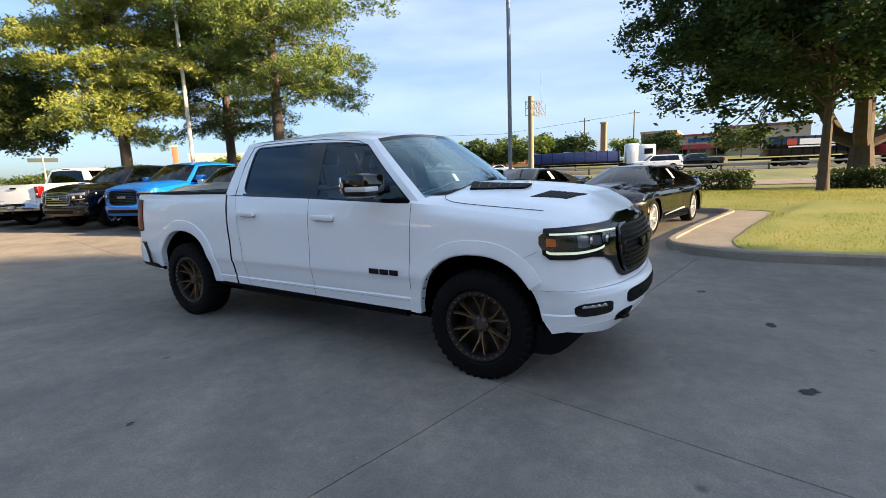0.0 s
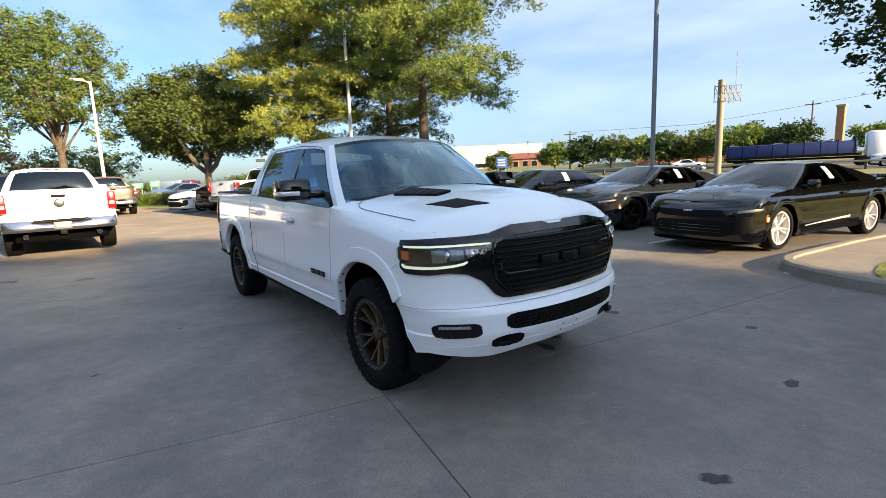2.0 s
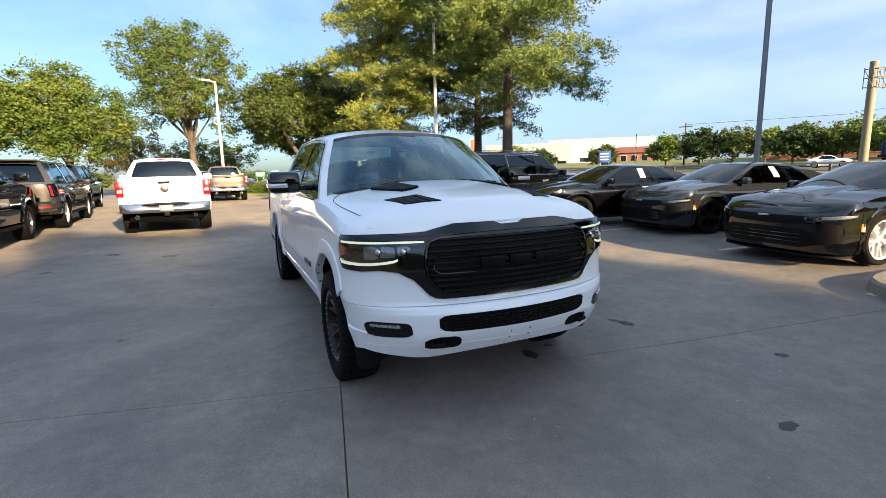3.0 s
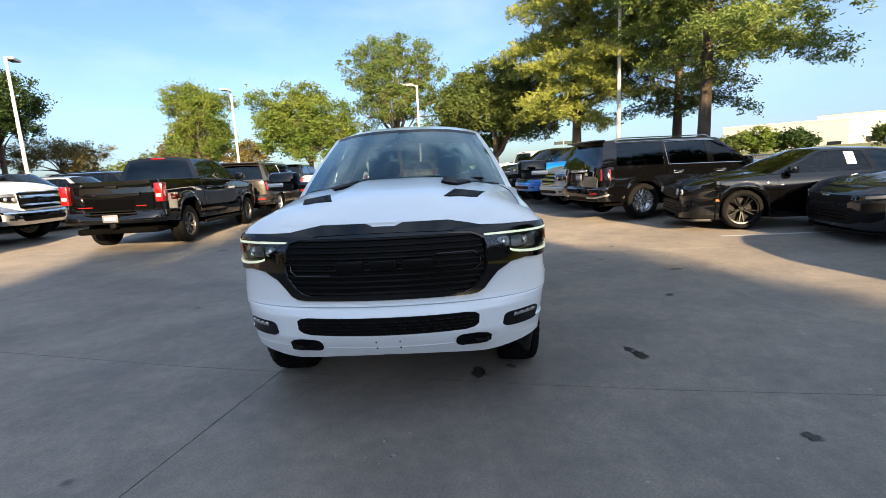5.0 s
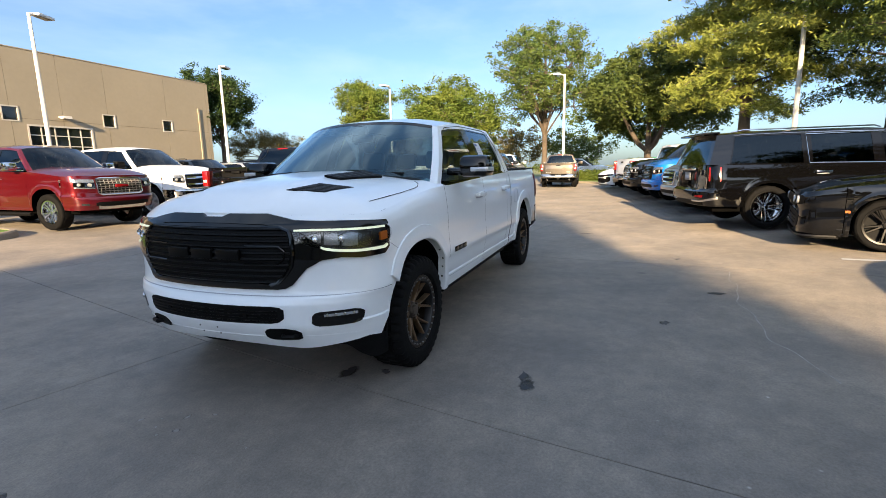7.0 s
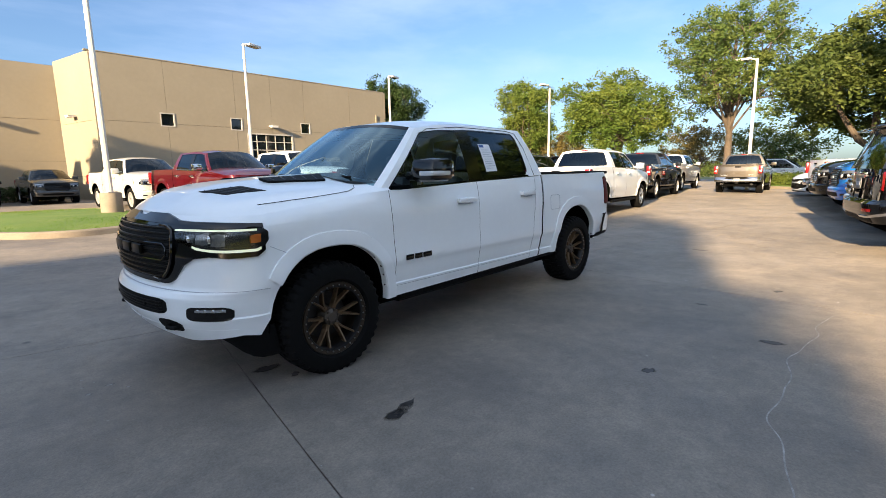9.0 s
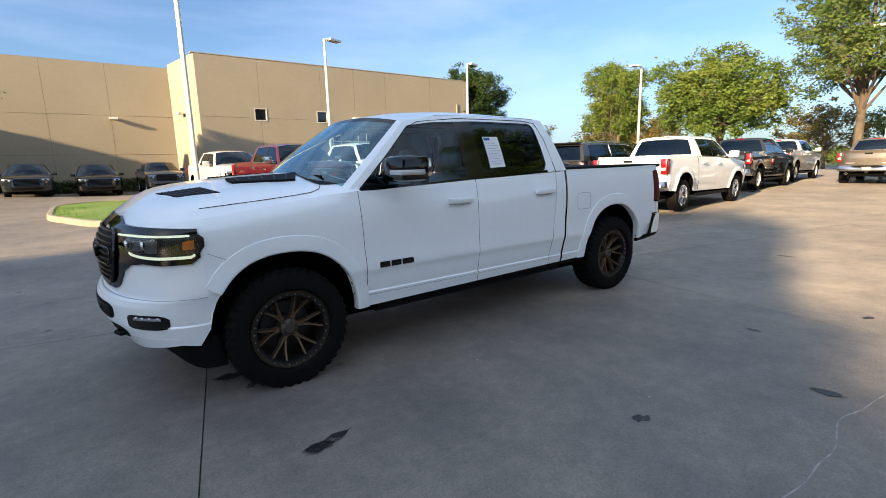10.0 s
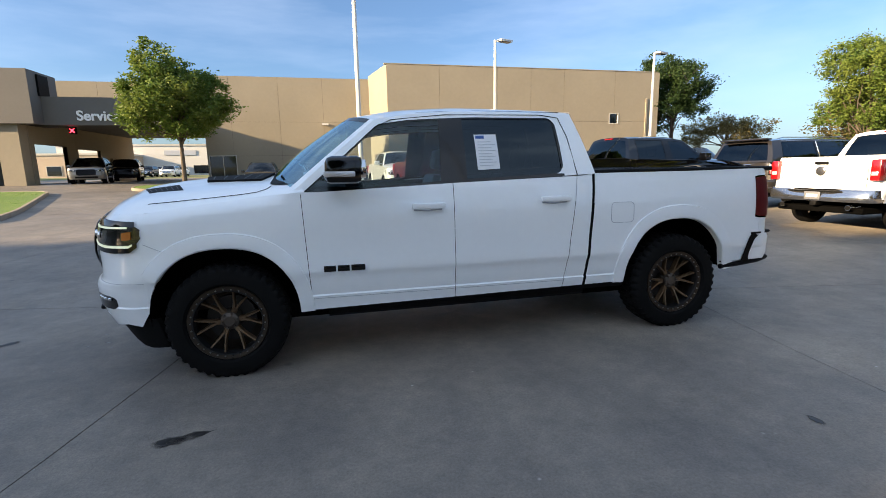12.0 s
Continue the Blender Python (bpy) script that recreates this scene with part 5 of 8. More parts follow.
    for s in lin(1.0, 0.0, 10):
        p = sh.pos(("r", s), 0.7)
        dip = 0.05 if p.y < 0.35 else 0.0
        rows.append([Vector((p.x + 0.02, p.y * 0.99, 0.56)), Vector((p.x - 0.13, p.y * 0.97, 0.56)), Vector((p.x - 0.165, p.y * 0.98, 0.61)), Vector((p.x - 0.165, p.y * 0.98, 0.65)), Vector((p.x - 0.145, p.y * 0.98, 0.74 - dip)), Vector((p.x - 0.11, p.y * 0.98, 0.79 - dip)), Vector((p.x + 0.03, p.y * 0.98, 0.79 - dip))])
    rows.insert(0, [q + Vector((0.2, 0.0, 0)) for q in rows[0]])
    part("rear_bumper", both(Geo().grid(rows, flip=True)), look_of.get("rear_bumper", BUMPER_CHROME), root)
    part("bumper_step", Geo().box(-2.97, -2.8, -0.5, 0.5, 0.745, 0.765, bevel=0.006), MATT_BLACK, root)
    plate_bars(root, -2.975, 0, 0.665)
    part("hitch", Geo().box(-2.94, -2.7, -0.06, 0.06, 0.47, 0.56, bevel=0.01), MATT_BLACK, root)
    for s in (-1, 1):
        if look_of.get("exhaust"):
            part("exhaust_tip", Geo().tube([(-2.65, s * 0.62, 0.47), (-2.92, s * 0.62, 0.46)], 0.05, 12), CHROME, root)
            # solid black plug stands in for the shade inside the tailpipe
            part("exhaust_dark_plug", Geo().tube([(-2.90, s * 0.62, 0.46), (-2.924, s * 0.62, 0.46)], 0.042, 12), MATT_BLACK, root)
    door_handle(root, 0.39, sh.half(1.18, 0.39), 1.178, look_of.get("handle", paint_mat))
    door_handle(root, -0.63, sh.half(1.2, -0.63), 1.20, look_of.get("handle", paint_mat))
    side_mirror(root, 1.05, 0.98, 1.42, look_of.get("mirror", paint_mat), 1.15)
    pair("side_step", Geo().tube([(1.2, 0.93, 0.36), (-0.95, 0.93, 0.37)], 0.045, 8), look_of.get("step", MATT_BLACK), root)
    pair("belt_trim", Geo().tube([(1.2, 0.952, 1.335), (0.2, 0.953, 1.36), (-0.75, 0.953, 1.385)], 0.009, 5), trim, root)
    wheel_wells(sh, root)
    underbody(sh, root, 0.46)
    four_wheels(root, wheels[0], 1.836, -1.785, 0.855, 0.405, 0.28, 0.265, (wheels[1], wheels[1], wheels[1]))
    return root


def suv(label, m, paint_mat, trim, wheels=("five", ALLOY), name="suv", category="suv", group="parked suvs", short=False):
    """A parked estate-bodied vehicle."""
    root = thing(name, m, label, category, group)
    sh = Shell(
        nose=[(0.25, 2.55), (0.4, 2.66), (0.6, 2.70), (0.7, 2.68), (0.9, 2.68), (1.05, 2.64), (1.15, 2.55)],
        tail=[(0.4, -2.78), (0.55, -2.88), (0.7, -2.88), (0.75, -2.80), (1.1, -2.78), (1.2, -2.77)],
        x1=2.2, x2=-2.45,
        width=[(0.3, 0.95), (0.45, 0.99), (0.6, 1.015), (0.75, 1.02), (0.95, 1.01), (1.1, 0.985), (1.2, 0.95)],
        sill=[(-2.9, 0.42), (-2.3, 0.42), (-1.2, 0.36), (1.2, 0.34), (2.2, 0.34), (2.7, 0.32)],
        top=[(-2.9, 1.20), (1.1, 1.15), (1.4, 1.14), (2.2, 1.09), (2.6, 1.08)],
        crown=[(-2.9, 1.2), (1.1, 1.25), (1.6, 1.25), (2.2, 1.19), (2.45, 1.14), (2.6, 1.085)],
        arches=[(1.70, 0.38, 0.45, 0.47, 2.3), (-1.70, 0.38, 0.45, 0.47, 2.3)], fn=3.2, rn=4.0, flare=0.012, power=3)
    for nm, a, b in (("front_fender", (2.195, 2.195), (1.12, 1.15)), ("front_door", (1.12, 1.15), (0.08, 0.09)), ("rear_door", (0.08, 0.09), (-1.02, -1.10)), ("quarter_panel", (-1.02, -1.10), (-2.45, -2.45))):
        body_panels(sh, root, paint_mat, [a, b], [nm])
    fc = front_cols(sh, 1.0, 12)
    part("front_fascia", both(sh.wall(fc, rows=10)), paint_mat, root)
    part("hood", sh.lid([("f", (i / 9) ** 1.25) for i in range(10)] + [("x", x, x) for x in lin(2.19, 1.05, 8)], 18), paint_mat, root)

    def FY(y):
        return sh.fy(y, 0.9)

    nose_kit(sh, root, FY, [(0.0, 0.60, 0.98), (0.42, 0.60, 0.98), (0.50, 0.66, 0.96)], [(FY(0.56), 0.86, 0.98), (FY(0.74), 0.85, 1.0), (FY(0.92), 0.87, 1.01), (("x", 2.15, 2.15), 0.92, 1.0)], [(0.0, 0.40, 0.52), (0.62, 0.40, 0.52)], 6, MATT_BLACK, trim, trim)
    part("tailgate", both(sh.wall(rear_cols(sh, 12), low=0.74, rows=8)), paint_mat, root)
    part("rear_bumper", both(sh.wall(rear_cols(sh, 12), high=0.735, rows=6)), paint_mat, root)
    part("bumper_insert", both(sh.patch([(sh.fy(0.0, 0.5, "r"), 0.43, 0.52), (sh.fy(0.8, 0.5, "r"), 0.43, 0.52)], off=0.006)), MATT_BLACK, root)
    pair("bumper_bright_trim", sh.patch([(sh.fy(0.45, 0.5, "r"), 0.50, 0.53), (sh.fy(0.75, 0.5, "r"), 0.50, 0.53), (("r", 0.93), 0.56, 0.60)], off=0.012), trim, root)
    pair("bumper_reflector", sh.patch([(sh.fy(0.62, 0.6, "r"), 0.585, 0.625), (sh.fy(0.86, 0.6, "r"), 0.59, 0.63)], off=0.005), RED_LENS, root)
    tl = [(sh.fy(0.86, 1.0, "r"), 0.87, 1.17), (sh.fy(0.92, 1.0, "r"), 0.86, 1.18), (("r", 0.9), 0.86, 1.18), (("r", 0.97), 0.90, 1.175)]
    pair("tail_light_frame", sh.patch(tl, off=0.008), GLOSS_BLACK, root)
    slim = [(sh.fy(0.88, 1.0, "r"), 0.90, 1.15), (sh.fy(0.915, 1.0, "r"), 0.89, 1.155)]
    pair("tail_light", sh.patch(slim, off=0.012), RED_LENS, root)
    pair("tail_light", sh.patch([(("r", 0.915), 0.885, 1.155), (("r", 0.945), 0.905, 1.155)], off=0.012), RED_LENS, root)
    cab = Cabin(belt=[(-2.8, 1.20), (1.2, 1.15)], roof=[(-2.65, 1.745), (-2.0, 1.78), (0.0, 1.79), (0.5, 1.755)], yb=0.95, yt=0.73,
                side=[(1.18, 0.38, "body"), (1.06, 0.28, "glass_f"), (0.15, 0.13, "pillar"), (0.0, 0.0, "glass_r"), (-1.02, -1.02, "pillar"), (-1.14, -1.14, "glass_q"), (-2.40, -2.28, "body"), (-2.76, -2.58, "")],
                ws=(1.45, 0.58, 0.05), rear=(-2.79, -2.60, 0.0), crown=0.06)
    build_cabin(cab, root, paint_mat, TINTED, {"glass_f": TINTED, "glass_r": PRIVACY, "glass_q": PRIVACY}, GLOSS_BLACK, rear_glass=PRIVACY)
    frame_line = [cab.p(x, x2, v, 0.008) for x, x2, v in ((1.06, 0.28, 0.04), (0.0, 0.0, 0.04), (-1.06, -1.06, 0.04), (-1.08, -1.08, 0.5), (-1.08, -1.08, 0.9), (0.0, 0.0, 0.91), (0.25, 0.25, 0.91))]
    pair("roof_bright_trim", Geo().tube([cab.p(x, x, 0.955, 0.006) for x in (0.2, -0.6, -1.5, -2.3)], 0.007, 5), trim, root)
    pair("window_bright_trim", Geo().tube(frame_line, 0.009, 5), trim, root)
    pair("roof_rail", Geo().tube([(0.2, 0.66, 1.815), (0.1, 0.66, 1.85), (-2.1, 0.66, 1.84), (-2.3, 0.66, 1.80)], 0.013, 6), trim, root)
    part("rear_spoiler", Geo().box(-2.78, -2.5, -0.68, 0.68, 1.775, 1.815, bevel=0.015), paint_mat, root)
    part("tailgate_bright_bar", Geo().box(-2.81, -2.79, -0.40, 0.40, 1.10, 1.15, bevel=0.006), trim, root)
    plate_bars(root, -2.81, 0, 0.98)
    part("cab_tray", Geo().box(-2.7, 1.2, -0.9, 0.9, 0.95, 1.0), CABIN, root)
    for x in (0.1, -0.9, -1.8):
        for y in (-0.42, 0.42):
            part("seat", seat_geo(x, y, 0.98, 1.55), CABIN, root)
    door_handle(root, 0.28, sh.half(1.03, 0.28), 1.03, trim)
    door_handle(root, -0.85, sh.half(1.04, -0.85), 1.04, trim)
    side_mirror(root, 0.92, 0.98, 1.22, paint_mat)
    pair("lower_trim", Geo().grid([[Vector((x, 0.985, 0.42)), Vector((x, 0.97, 0.34)), Vector((x, 0.80, 0.33))] for x in lin(1.22, -1.22, 6)]), MATT_BLACK, root)
    wheel_wells(sh, root)
    underbody(sh, root, 0.42, 2.3, -2.6)
    four_wheels(root, wheels[0], 1.70, -1.70, 0.85, 0.40, 0.27, 0.285, (wheels[1], wheels[1], wheels[1]))
    return root


def coupe(label, m, paint_mat, wheel_mat, long=1.0, hood_mat=None, sheet=True, stripe=None, kind="five", group="parked coupes", boxy=False):
    """A low two-door coupe."""
    root = thing("coupe_car", m, label, "car", group)
    sh = Shell(
        nose=[(0.14, 2.24), (0.2, 2.32), (0.3, 2.34), (0.45, 2.34), (0.6, 2.35), (0.67, 2.335), (0.73, 2.28), (0.80, 2.16)],
        tail=[(0.25, -2.30), (0.4, -2.38), (0.6, -2.38), (0.85, -2.32), (1.0, -2.36), (1.02, -2.36)],
        x1=1.86, x2=-1.95,
        width=[(0.15, 0.88), (0.25, 0.92), (0.4, 0.945), (0.55, 0.935), (0.65, 0.945), (0.75, 0.95), (0.85, 0.93), (0.95, 0.87), (1.05, 0.82)],
        sill=[(-2.4, 0.28), (-1.9, 0.24), (-0.9, 0.20), (0.9, 0.19), (1.9, 0.17), (2.3, 0.15)],
        top=[(-2.4, 1.0), (-1.8, 1.0), (-1.3, 0.97), (-0.5, 0.935), (0.8, 0.945), (1.2, 0.935), (1.6, 0.895), (1.9, 0.845), (2.15, 0.775), (2.35, 0.715)],
        crown=[(-2.4, 1.015), (-1.7, 1.03), (0.8, 1.01), (1.2, 0.995), (1.6, 0.96), (1.9, 0.91), (2.15, 0.83), (2.35, 0.722)],
        arches=[(1.405, 0.34, 0.385, 0.385, 2.1), (-1.405, 0.34, 0.39, 0.40, 2.1)], fn=3.0, rn=3.2, flare=0.012, power=3.2,
        wx=[(-2.4, 1.0), (-1.4, 1.035), (-0.4, 0.985), (0.4, 0.98), (1.4, 1.015), (2.3, 1.0)],
        bulge=lambda x, y: 0.030 * (1 - smooth_step(0.24, 0.36, abs(y))) * smooth_step(2.2, 1.9, x) * smooth_step(0.6, 1.0, x))
    if boxy:
        sh.nose = [(0.14, 2.30), (0.2, 2.37), (0.3, 2.375), (0.45, 2.36), (0.56, 2.37), (0.62, 2.40), (0.72, 2.395), (0.78, 2.34)]
        sh.top = [(-2.4, 1.02), (-1.8, 1.01), (-1.3, 0.98), (-0.5, 0.945), (0.8, 0.93), (1.2, 0.915), (1.6, 0.88), (1.9, 0.845), (2.15, 0.80), (2.4, 0.765)]
        sh.crown = [(-2.4, 1.03), (-1.7, 1.03), (0.8, 1.0), (1.2, 0.985), (1.6, 0.945), (1.9, 0.905), (2.15, 0.855), (2.4, 0.775)]
        sh.fn = 5.0
    for nm, a, b in (("front_fender", (1.855, 1.855), (0.86, 0.92)), ("door", (0.86, 0.92), (-0.52, -0.60)), ("quarter_panel", (-0.52, -0.60), (-1.95, -1.95))):
        body_panels(sh, root, paint_mat, [a, b], [nm])
    fc = front_cols(sh, 1.0, 14)
    part("front_fascia", both(sh.wall(fc, rows=12)), paint_mat, root)
    part("hood", sh.lid([("f", (i / 11) ** 1.25) for i in range(12)] + [("x", x, x) for x in lin(1.85, 0.80, 9)], 26), hood_mat or paint_mat, root)
    part("boot_lid", sh.lid([("x", x, x) for x in lin(-0.7, -1.94, 8)] + rear_cols(sh, 10), 20), paint_mat, root)
    part("tail_panel", both(sh.wall(rear_cols(sh, 12), rows=8)), paint_mat, root)

    def FY(y):
        return sh.fy(y, 0.5)

    if boxy:
        part("grille_slot", both(sh.patch([(FY(0.0), 0.60, 0.73), (FY(0.80), 0.605, 0.73), (FY(0.86), 0.62, 0.71)], off=0.004)), MATT_BLACK, root)
        for y in (0.56, 0.73):
            c = sh.pos(FY(y), 0.668)
            pair("headlight", Geo().lathe([(0.001, 0.004), (0.04, 0.008), (0.048, 0.016), (0.055, 0.012), (0.056, -0.01)], 20, Matrix.Translation((c.x, c.y, 0.668)) @ Matrix.Rotation(radians(-90), 4, "Z")), LAMP_INNER, root)
        part("lip_spoiler", both(Geo().grid([[sh.pos(c, 0.17) + Vector((0.05, 0.012, 0.012)), sh.pos(c, 0.17) + Vector((0.055, 0.014, -0.012)), sh.pos(c, 0.17) + Vector((-0.1, -0.05, -0.012))] for c in fc], flip=False)), RIM_BLACK, root)
    part("upper_grille", both(sh.patch([(FY(0.0), 0.545, 0.66), (FY(0.48), 0.555, 0.665), (FY(0.60), 0.60, 0.665)], off=0.004)), MATT_BLACK, root)
    part("lower_grille", both(sh.patch([(FY(0.0), 0.25, 0.50), (FY(0.55), 0.25, 0.49), (FY(0.70), 0.30, 0.44)], off=0.004)), MATT_BLACK, root)
    for z in (0.32, 0.37, 0.42):
        pts = [(lambda p, y: Vector((p.x + 0.008, math.copysign(p.y, y), z)))(sh.pos(FY(abs(y)), z), y) for y in lin(-0.55, 0.55, 13)]
        part("grille_bar", Geo().tube(pts, 0.009, 5), GLOSS_BLACK, root)
    if not boxy:
        part("nose_badge", Geo().box(2.34, 2.36, -0.08, 0.08, 0.64, 0.662, bevel=0.004), ALLOY, root)
    if not boxy:
        lampc = [(FY(0.56), 0.610, 0.668), (FY(0.74), 0.600, 0.685), (FY(0.88), 0.615, 0.705), (("f", 0.95), 0.64, 0.715)]
        pair("headlight_housing", sh.patch(lampc, off=0.003), GLOSS_BLACK, root)
        pair("headlight_reflector", sh.patch([(c, l + 0.024, u - 0.024) for c, l, u in lampc[1:]], off=0.006), LAMP_CELL, root)
        pair("corner_intake", sh.patch([(FY(0.70), 0.30, 0.56), (FY(0.82), 0.30, 0.58), (FY(0.90), 0.36, 0.57)], off=0.005), MATT_BLACK, root)
        pair("hood_crease", Geo().tube([(x, y, sh.top_z(x, y) + 0.001) for x, y in ((2.12, 0.36), (1.8, 0.44), (1.3, 0.52), (0.95, 0.56))], 0.006, 5), paint_mat, root)
        for ob in pair("headlight", sh.patch(lampc, off=0.013), LENS, root):
            ob.visible_shadow = False
    low, high = (0.50, 0.535) if boxy else (0.475, 0.58)
    pair("side_marker", sh.patch([(("x", 1.855, 1.855), low, high), (("x", 1.80, 1.80), low, high)], off=0.004), AMBER, root)
    pair("corner_duct", sh.patch([(FY(0.72), 0.30, 0.42), (FY(0.86), 0.32, 0.44)], off=0.004), GLOSS_BLACK, root)
    part("front_splitter", both(Geo().grid([[sh.pos(c, 0.16) + Vector((0.03, 0.01, 0)), sh.pos(c, 0.16) + Vector((0.03, 0.01, -0.025)), sh.pos(c, 0.16) + Vector((-0.2, -0.1, -0.025))] for c in fc], flip=False)), MATT_BLACK, root)
    pair("tail_light", sh.patch([(sh.fy(0.25, 0.8, "r"), 0.76, 0.86), (sh.fy(0.78, 0.8, "r"), 0.76, 0.86), (("r", 0.85), 0.77, 0.85)], off=0.006), RED_LENS, root)
    spoiler = Geo().grid([[Vector((-2.12, y, 1.02)), Vector((-2.36, y, 1.085 - 0.03 * abs(y))), Vector((-2.38, y, 1.05 - 0.03 * abs(y))), Vector((-2.3, y, 1.0))] for y in lin(-0.82, 0.82, 9)])
    part("spoiler", spoiler, paint_mat, root)
    cab = Cabin(belt=[(-1.8, 1.0), (-0.5, 0.945), (1.0, 0.925)], roof=[(-1.1, 1.25), (-0.7, 1.305), (-0.2, 1.33), (0.1, 1.32), (0.3, 1.29)], yb=0.84, yt=0.56,
                side=[(1.02, 0.14, "body"), (0.90, 0.05, "glass_f"), (-0.55, -0.45, "pillar"), (-0.63, -0.52, "glass_r"), (-1.10, -0.78, "body"), (-1.72, -1.0, "")],
                ws=(1.22, 0.32, 0.045), rear=(-1.76, -1.02, 0.03), crown=0.045, bow=0.025)
    build_cabin(cab, root, paint_mat, TINTED, {"glass_f": TINTED, "glass_r": PRIVACY}, GLOSS_BLACK, rear_glass=PRIVACY)
    part("cab_tray", Geo().box(-1.4, 1.1, -0.8, 0.8, 0.82, 0.87), CABIN, root)
    for y in (-0.36, 0.36):
        part("seat", seat_geo(-0.15, y, 0.8, 1.18, 0.46), CABIN, root)
    if sheet:
        for s in (-1, 1):
            g = Geo().grid([[cab.p(x, x, v, 0.001) for v in lin(0.30, 0.84, 9)] for x in (-0.20, -0.34)], flip=True)
            part("price_sheet", g if s > 0 else g.mirrored(), PAPER, root, "white price sheet in the side window", smooth=False)
    side_mirror(root, 0.70, 0.86, 1.0, paint_mat, 0.8)
    door_handle(root, -0.38, sh.half(0.82, -0.38) - 0.015, 0.815, paint_mat, 0.19)
    if stripe:
        pair("side_crease_trim", sh.patch([(("x", 0.75, 0.75), 0.33, 0.345), (("x", -0.6, -0.6), 0.38, 0.42)], off=0.003), stripe, root)
    wheel_wells(sh, root, 0.4)
    underbody(sh, root, 0.30, 2.1, -2.2, 0.72)
    four_wheels(root, kind, 1.405, -1.405, 0.80, 0.345, 0.25, 0.265, (wheel_mat, wheel_mat, wheel_mat))
    return root


def at(x, y, heading, scale=(1, 1, 1)):
    """The pose of something that stands on the lot."""
    return pose(x, y, ground_z(x, y), 0, 0, heading) @ Matrix.Diagonal((*scale, 1))


ROW = -101.5
coupe("black two-door coupe with polished silver wheels, parked nose out", at(1.6, 7.64, ROW), BLACK_PAINT, ALLOY, stripe=ALLOY)
coupe("charcoal two-door coupe with black wheels and window sheet", at(-1.40, 8.50, ROW), GREY_BLACK, BLACK_ALLOY)
coupe("black muscle coupe with black wheels beside the suv", at(-3.65, 7.25, ROW, (1.02, 1.0, 1.02)), BLACK_PAINT, BLACK_ALLOY, boxy=True)
suv("long black suv with bright window trim and chrome wheels", at(-6.72, 6.32, 102), BLACK_PAINT, CHROME, ("five", CHROME))
pickup("silver mid-size pickup with chrome grille, nose out", at(-9.5, 5.95, -78.5, (0.92, 0.92, 0.92)), SILVER_PAINT, {"bars": 3})
pickup("bright blue pickup truck with black honeycomb grille", at(-11.9, 5.75, -78.5), BLUE_PAINT, {"trim": MATT_BLACK, "bumper": BLUE_PAINT, "bars": 8, "bar_mat": GLOSS_BLACK, "rear_bumper": BLUE_PAINT, "badge": STEEL}, ("truck", BLACK_ALLOY))
pickup("black pickup truck with large chrome grille", at(-14.45, 5.15, -78.5), BLACK_PAINT, {"bars": 6, "uprights": 9, "thick": 0.18}, ("truck", CHROME))
pickup("white pickup truck parked with its tailgate out", at(-17.4, 4.85, 110), WHITE, {"handle": WHITE}, ("truck", ALLOY))
coupe("black coupe backed in among pickups under the trees", at(-19.9, 4.2, 108), BLACK_PAINT, BLACK_ALLOY, sheet=False)
coupe("white coupe with dark grille parked nose out", at(-22.5, 3.35, -72), WHITE, ALLOY, sheet=False)
coupe("pale silver saloon parked behind the low hedge", at(-33.2, 3.3, -75, (1.0, 1.0, 1.08)), PALE_SILVER, ALLOY, sheet=False)
coupe("steel grey saloon parked past the live oak", at(-30.2, 5.3, -75, (1.0, 1.0, 1.1)), STEEL_GREY, ALLOY, sheet=False)
suv("white suv parked beyond the low hedge", at(-38.0, -1.6, 100), WHITE, GLOSS_BLACK)

AISLE = 183.5
pickup("white pickup truck with chrome bumper and twin exhausts", at(-11.0, -3.05, AISLE), WHITE, {"exhaust": True, "emblem": GRILLE_GREY, "handle": WHITE}, ("five", CHROME))
pickup("black lifted pickup truck with dark wheels seen from behind", at(-6.75, -6.55, AISLE), BLACK_PAINT, {"trim": GLOSS_BLACK, "rear_bumper": BLACK_PAINT, "tail_bar": BLACK_PAINT, "script": RED_LENS, "bumper": BLACK_PAINT}, ("truck", GRILLE_GREY))
suv("dark taupe suv with red tail lights parked beside pickups", at(-12.6, -6.6, AISLE), UMBER_PAINT, CHROME)
pickup("black and silver pickup truck with tinted glass", at(-18.6, -4.1, AISLE), GREY_BLACK, {"exhaust": True}, ("truck", ALLOY))
pickup("silver pickup truck parked in the far aisle", at(-25.0, -4.9, AISLE), SILVER_PAINT, {"exhaust": True}, ("truck", ALLOY))
pickup("taupe pickup truck with chrome bumper at the lane's end", at(-25.6, -1.4, AISLE), BROWN_PAINT, {"exhaust": True}, ("truck", ALLOY))
suv("black boxy suv parked behind the pickups", at(-18.8, -7.3, AISLE, (0.85, 0.95, 0.98)), BLACK_PAINT, GLOSS_BLACK)
BACK = 94
pickup("dark red pickup truck with chrome grille and chrome wheels", at(-2.49, -11.43, BACK), RED_PAINT, {"grille": 0.54, "bars": 7, "uprights": 11, "thick": 0.16, "bar_mat": GRILLE_GREY, "badge": RED_LENS, "handle": CHROME, "mirror": CHROME, "skid": CHROME}, ("truck", CHROME))
pickup("white heavy-duty pickup truck with black and chrome grille", at(-5.45, -12.2, BACK, (1.04, 1.0, 1.04)), WHITE, {"bars": 2, "thick": 0.2, "uprights": 0, "bumper": CHROME, "grille": 0.64, "mirror": MATT_BLACK, "badge": NAVY_PAINT}, ("five", ALLOY))
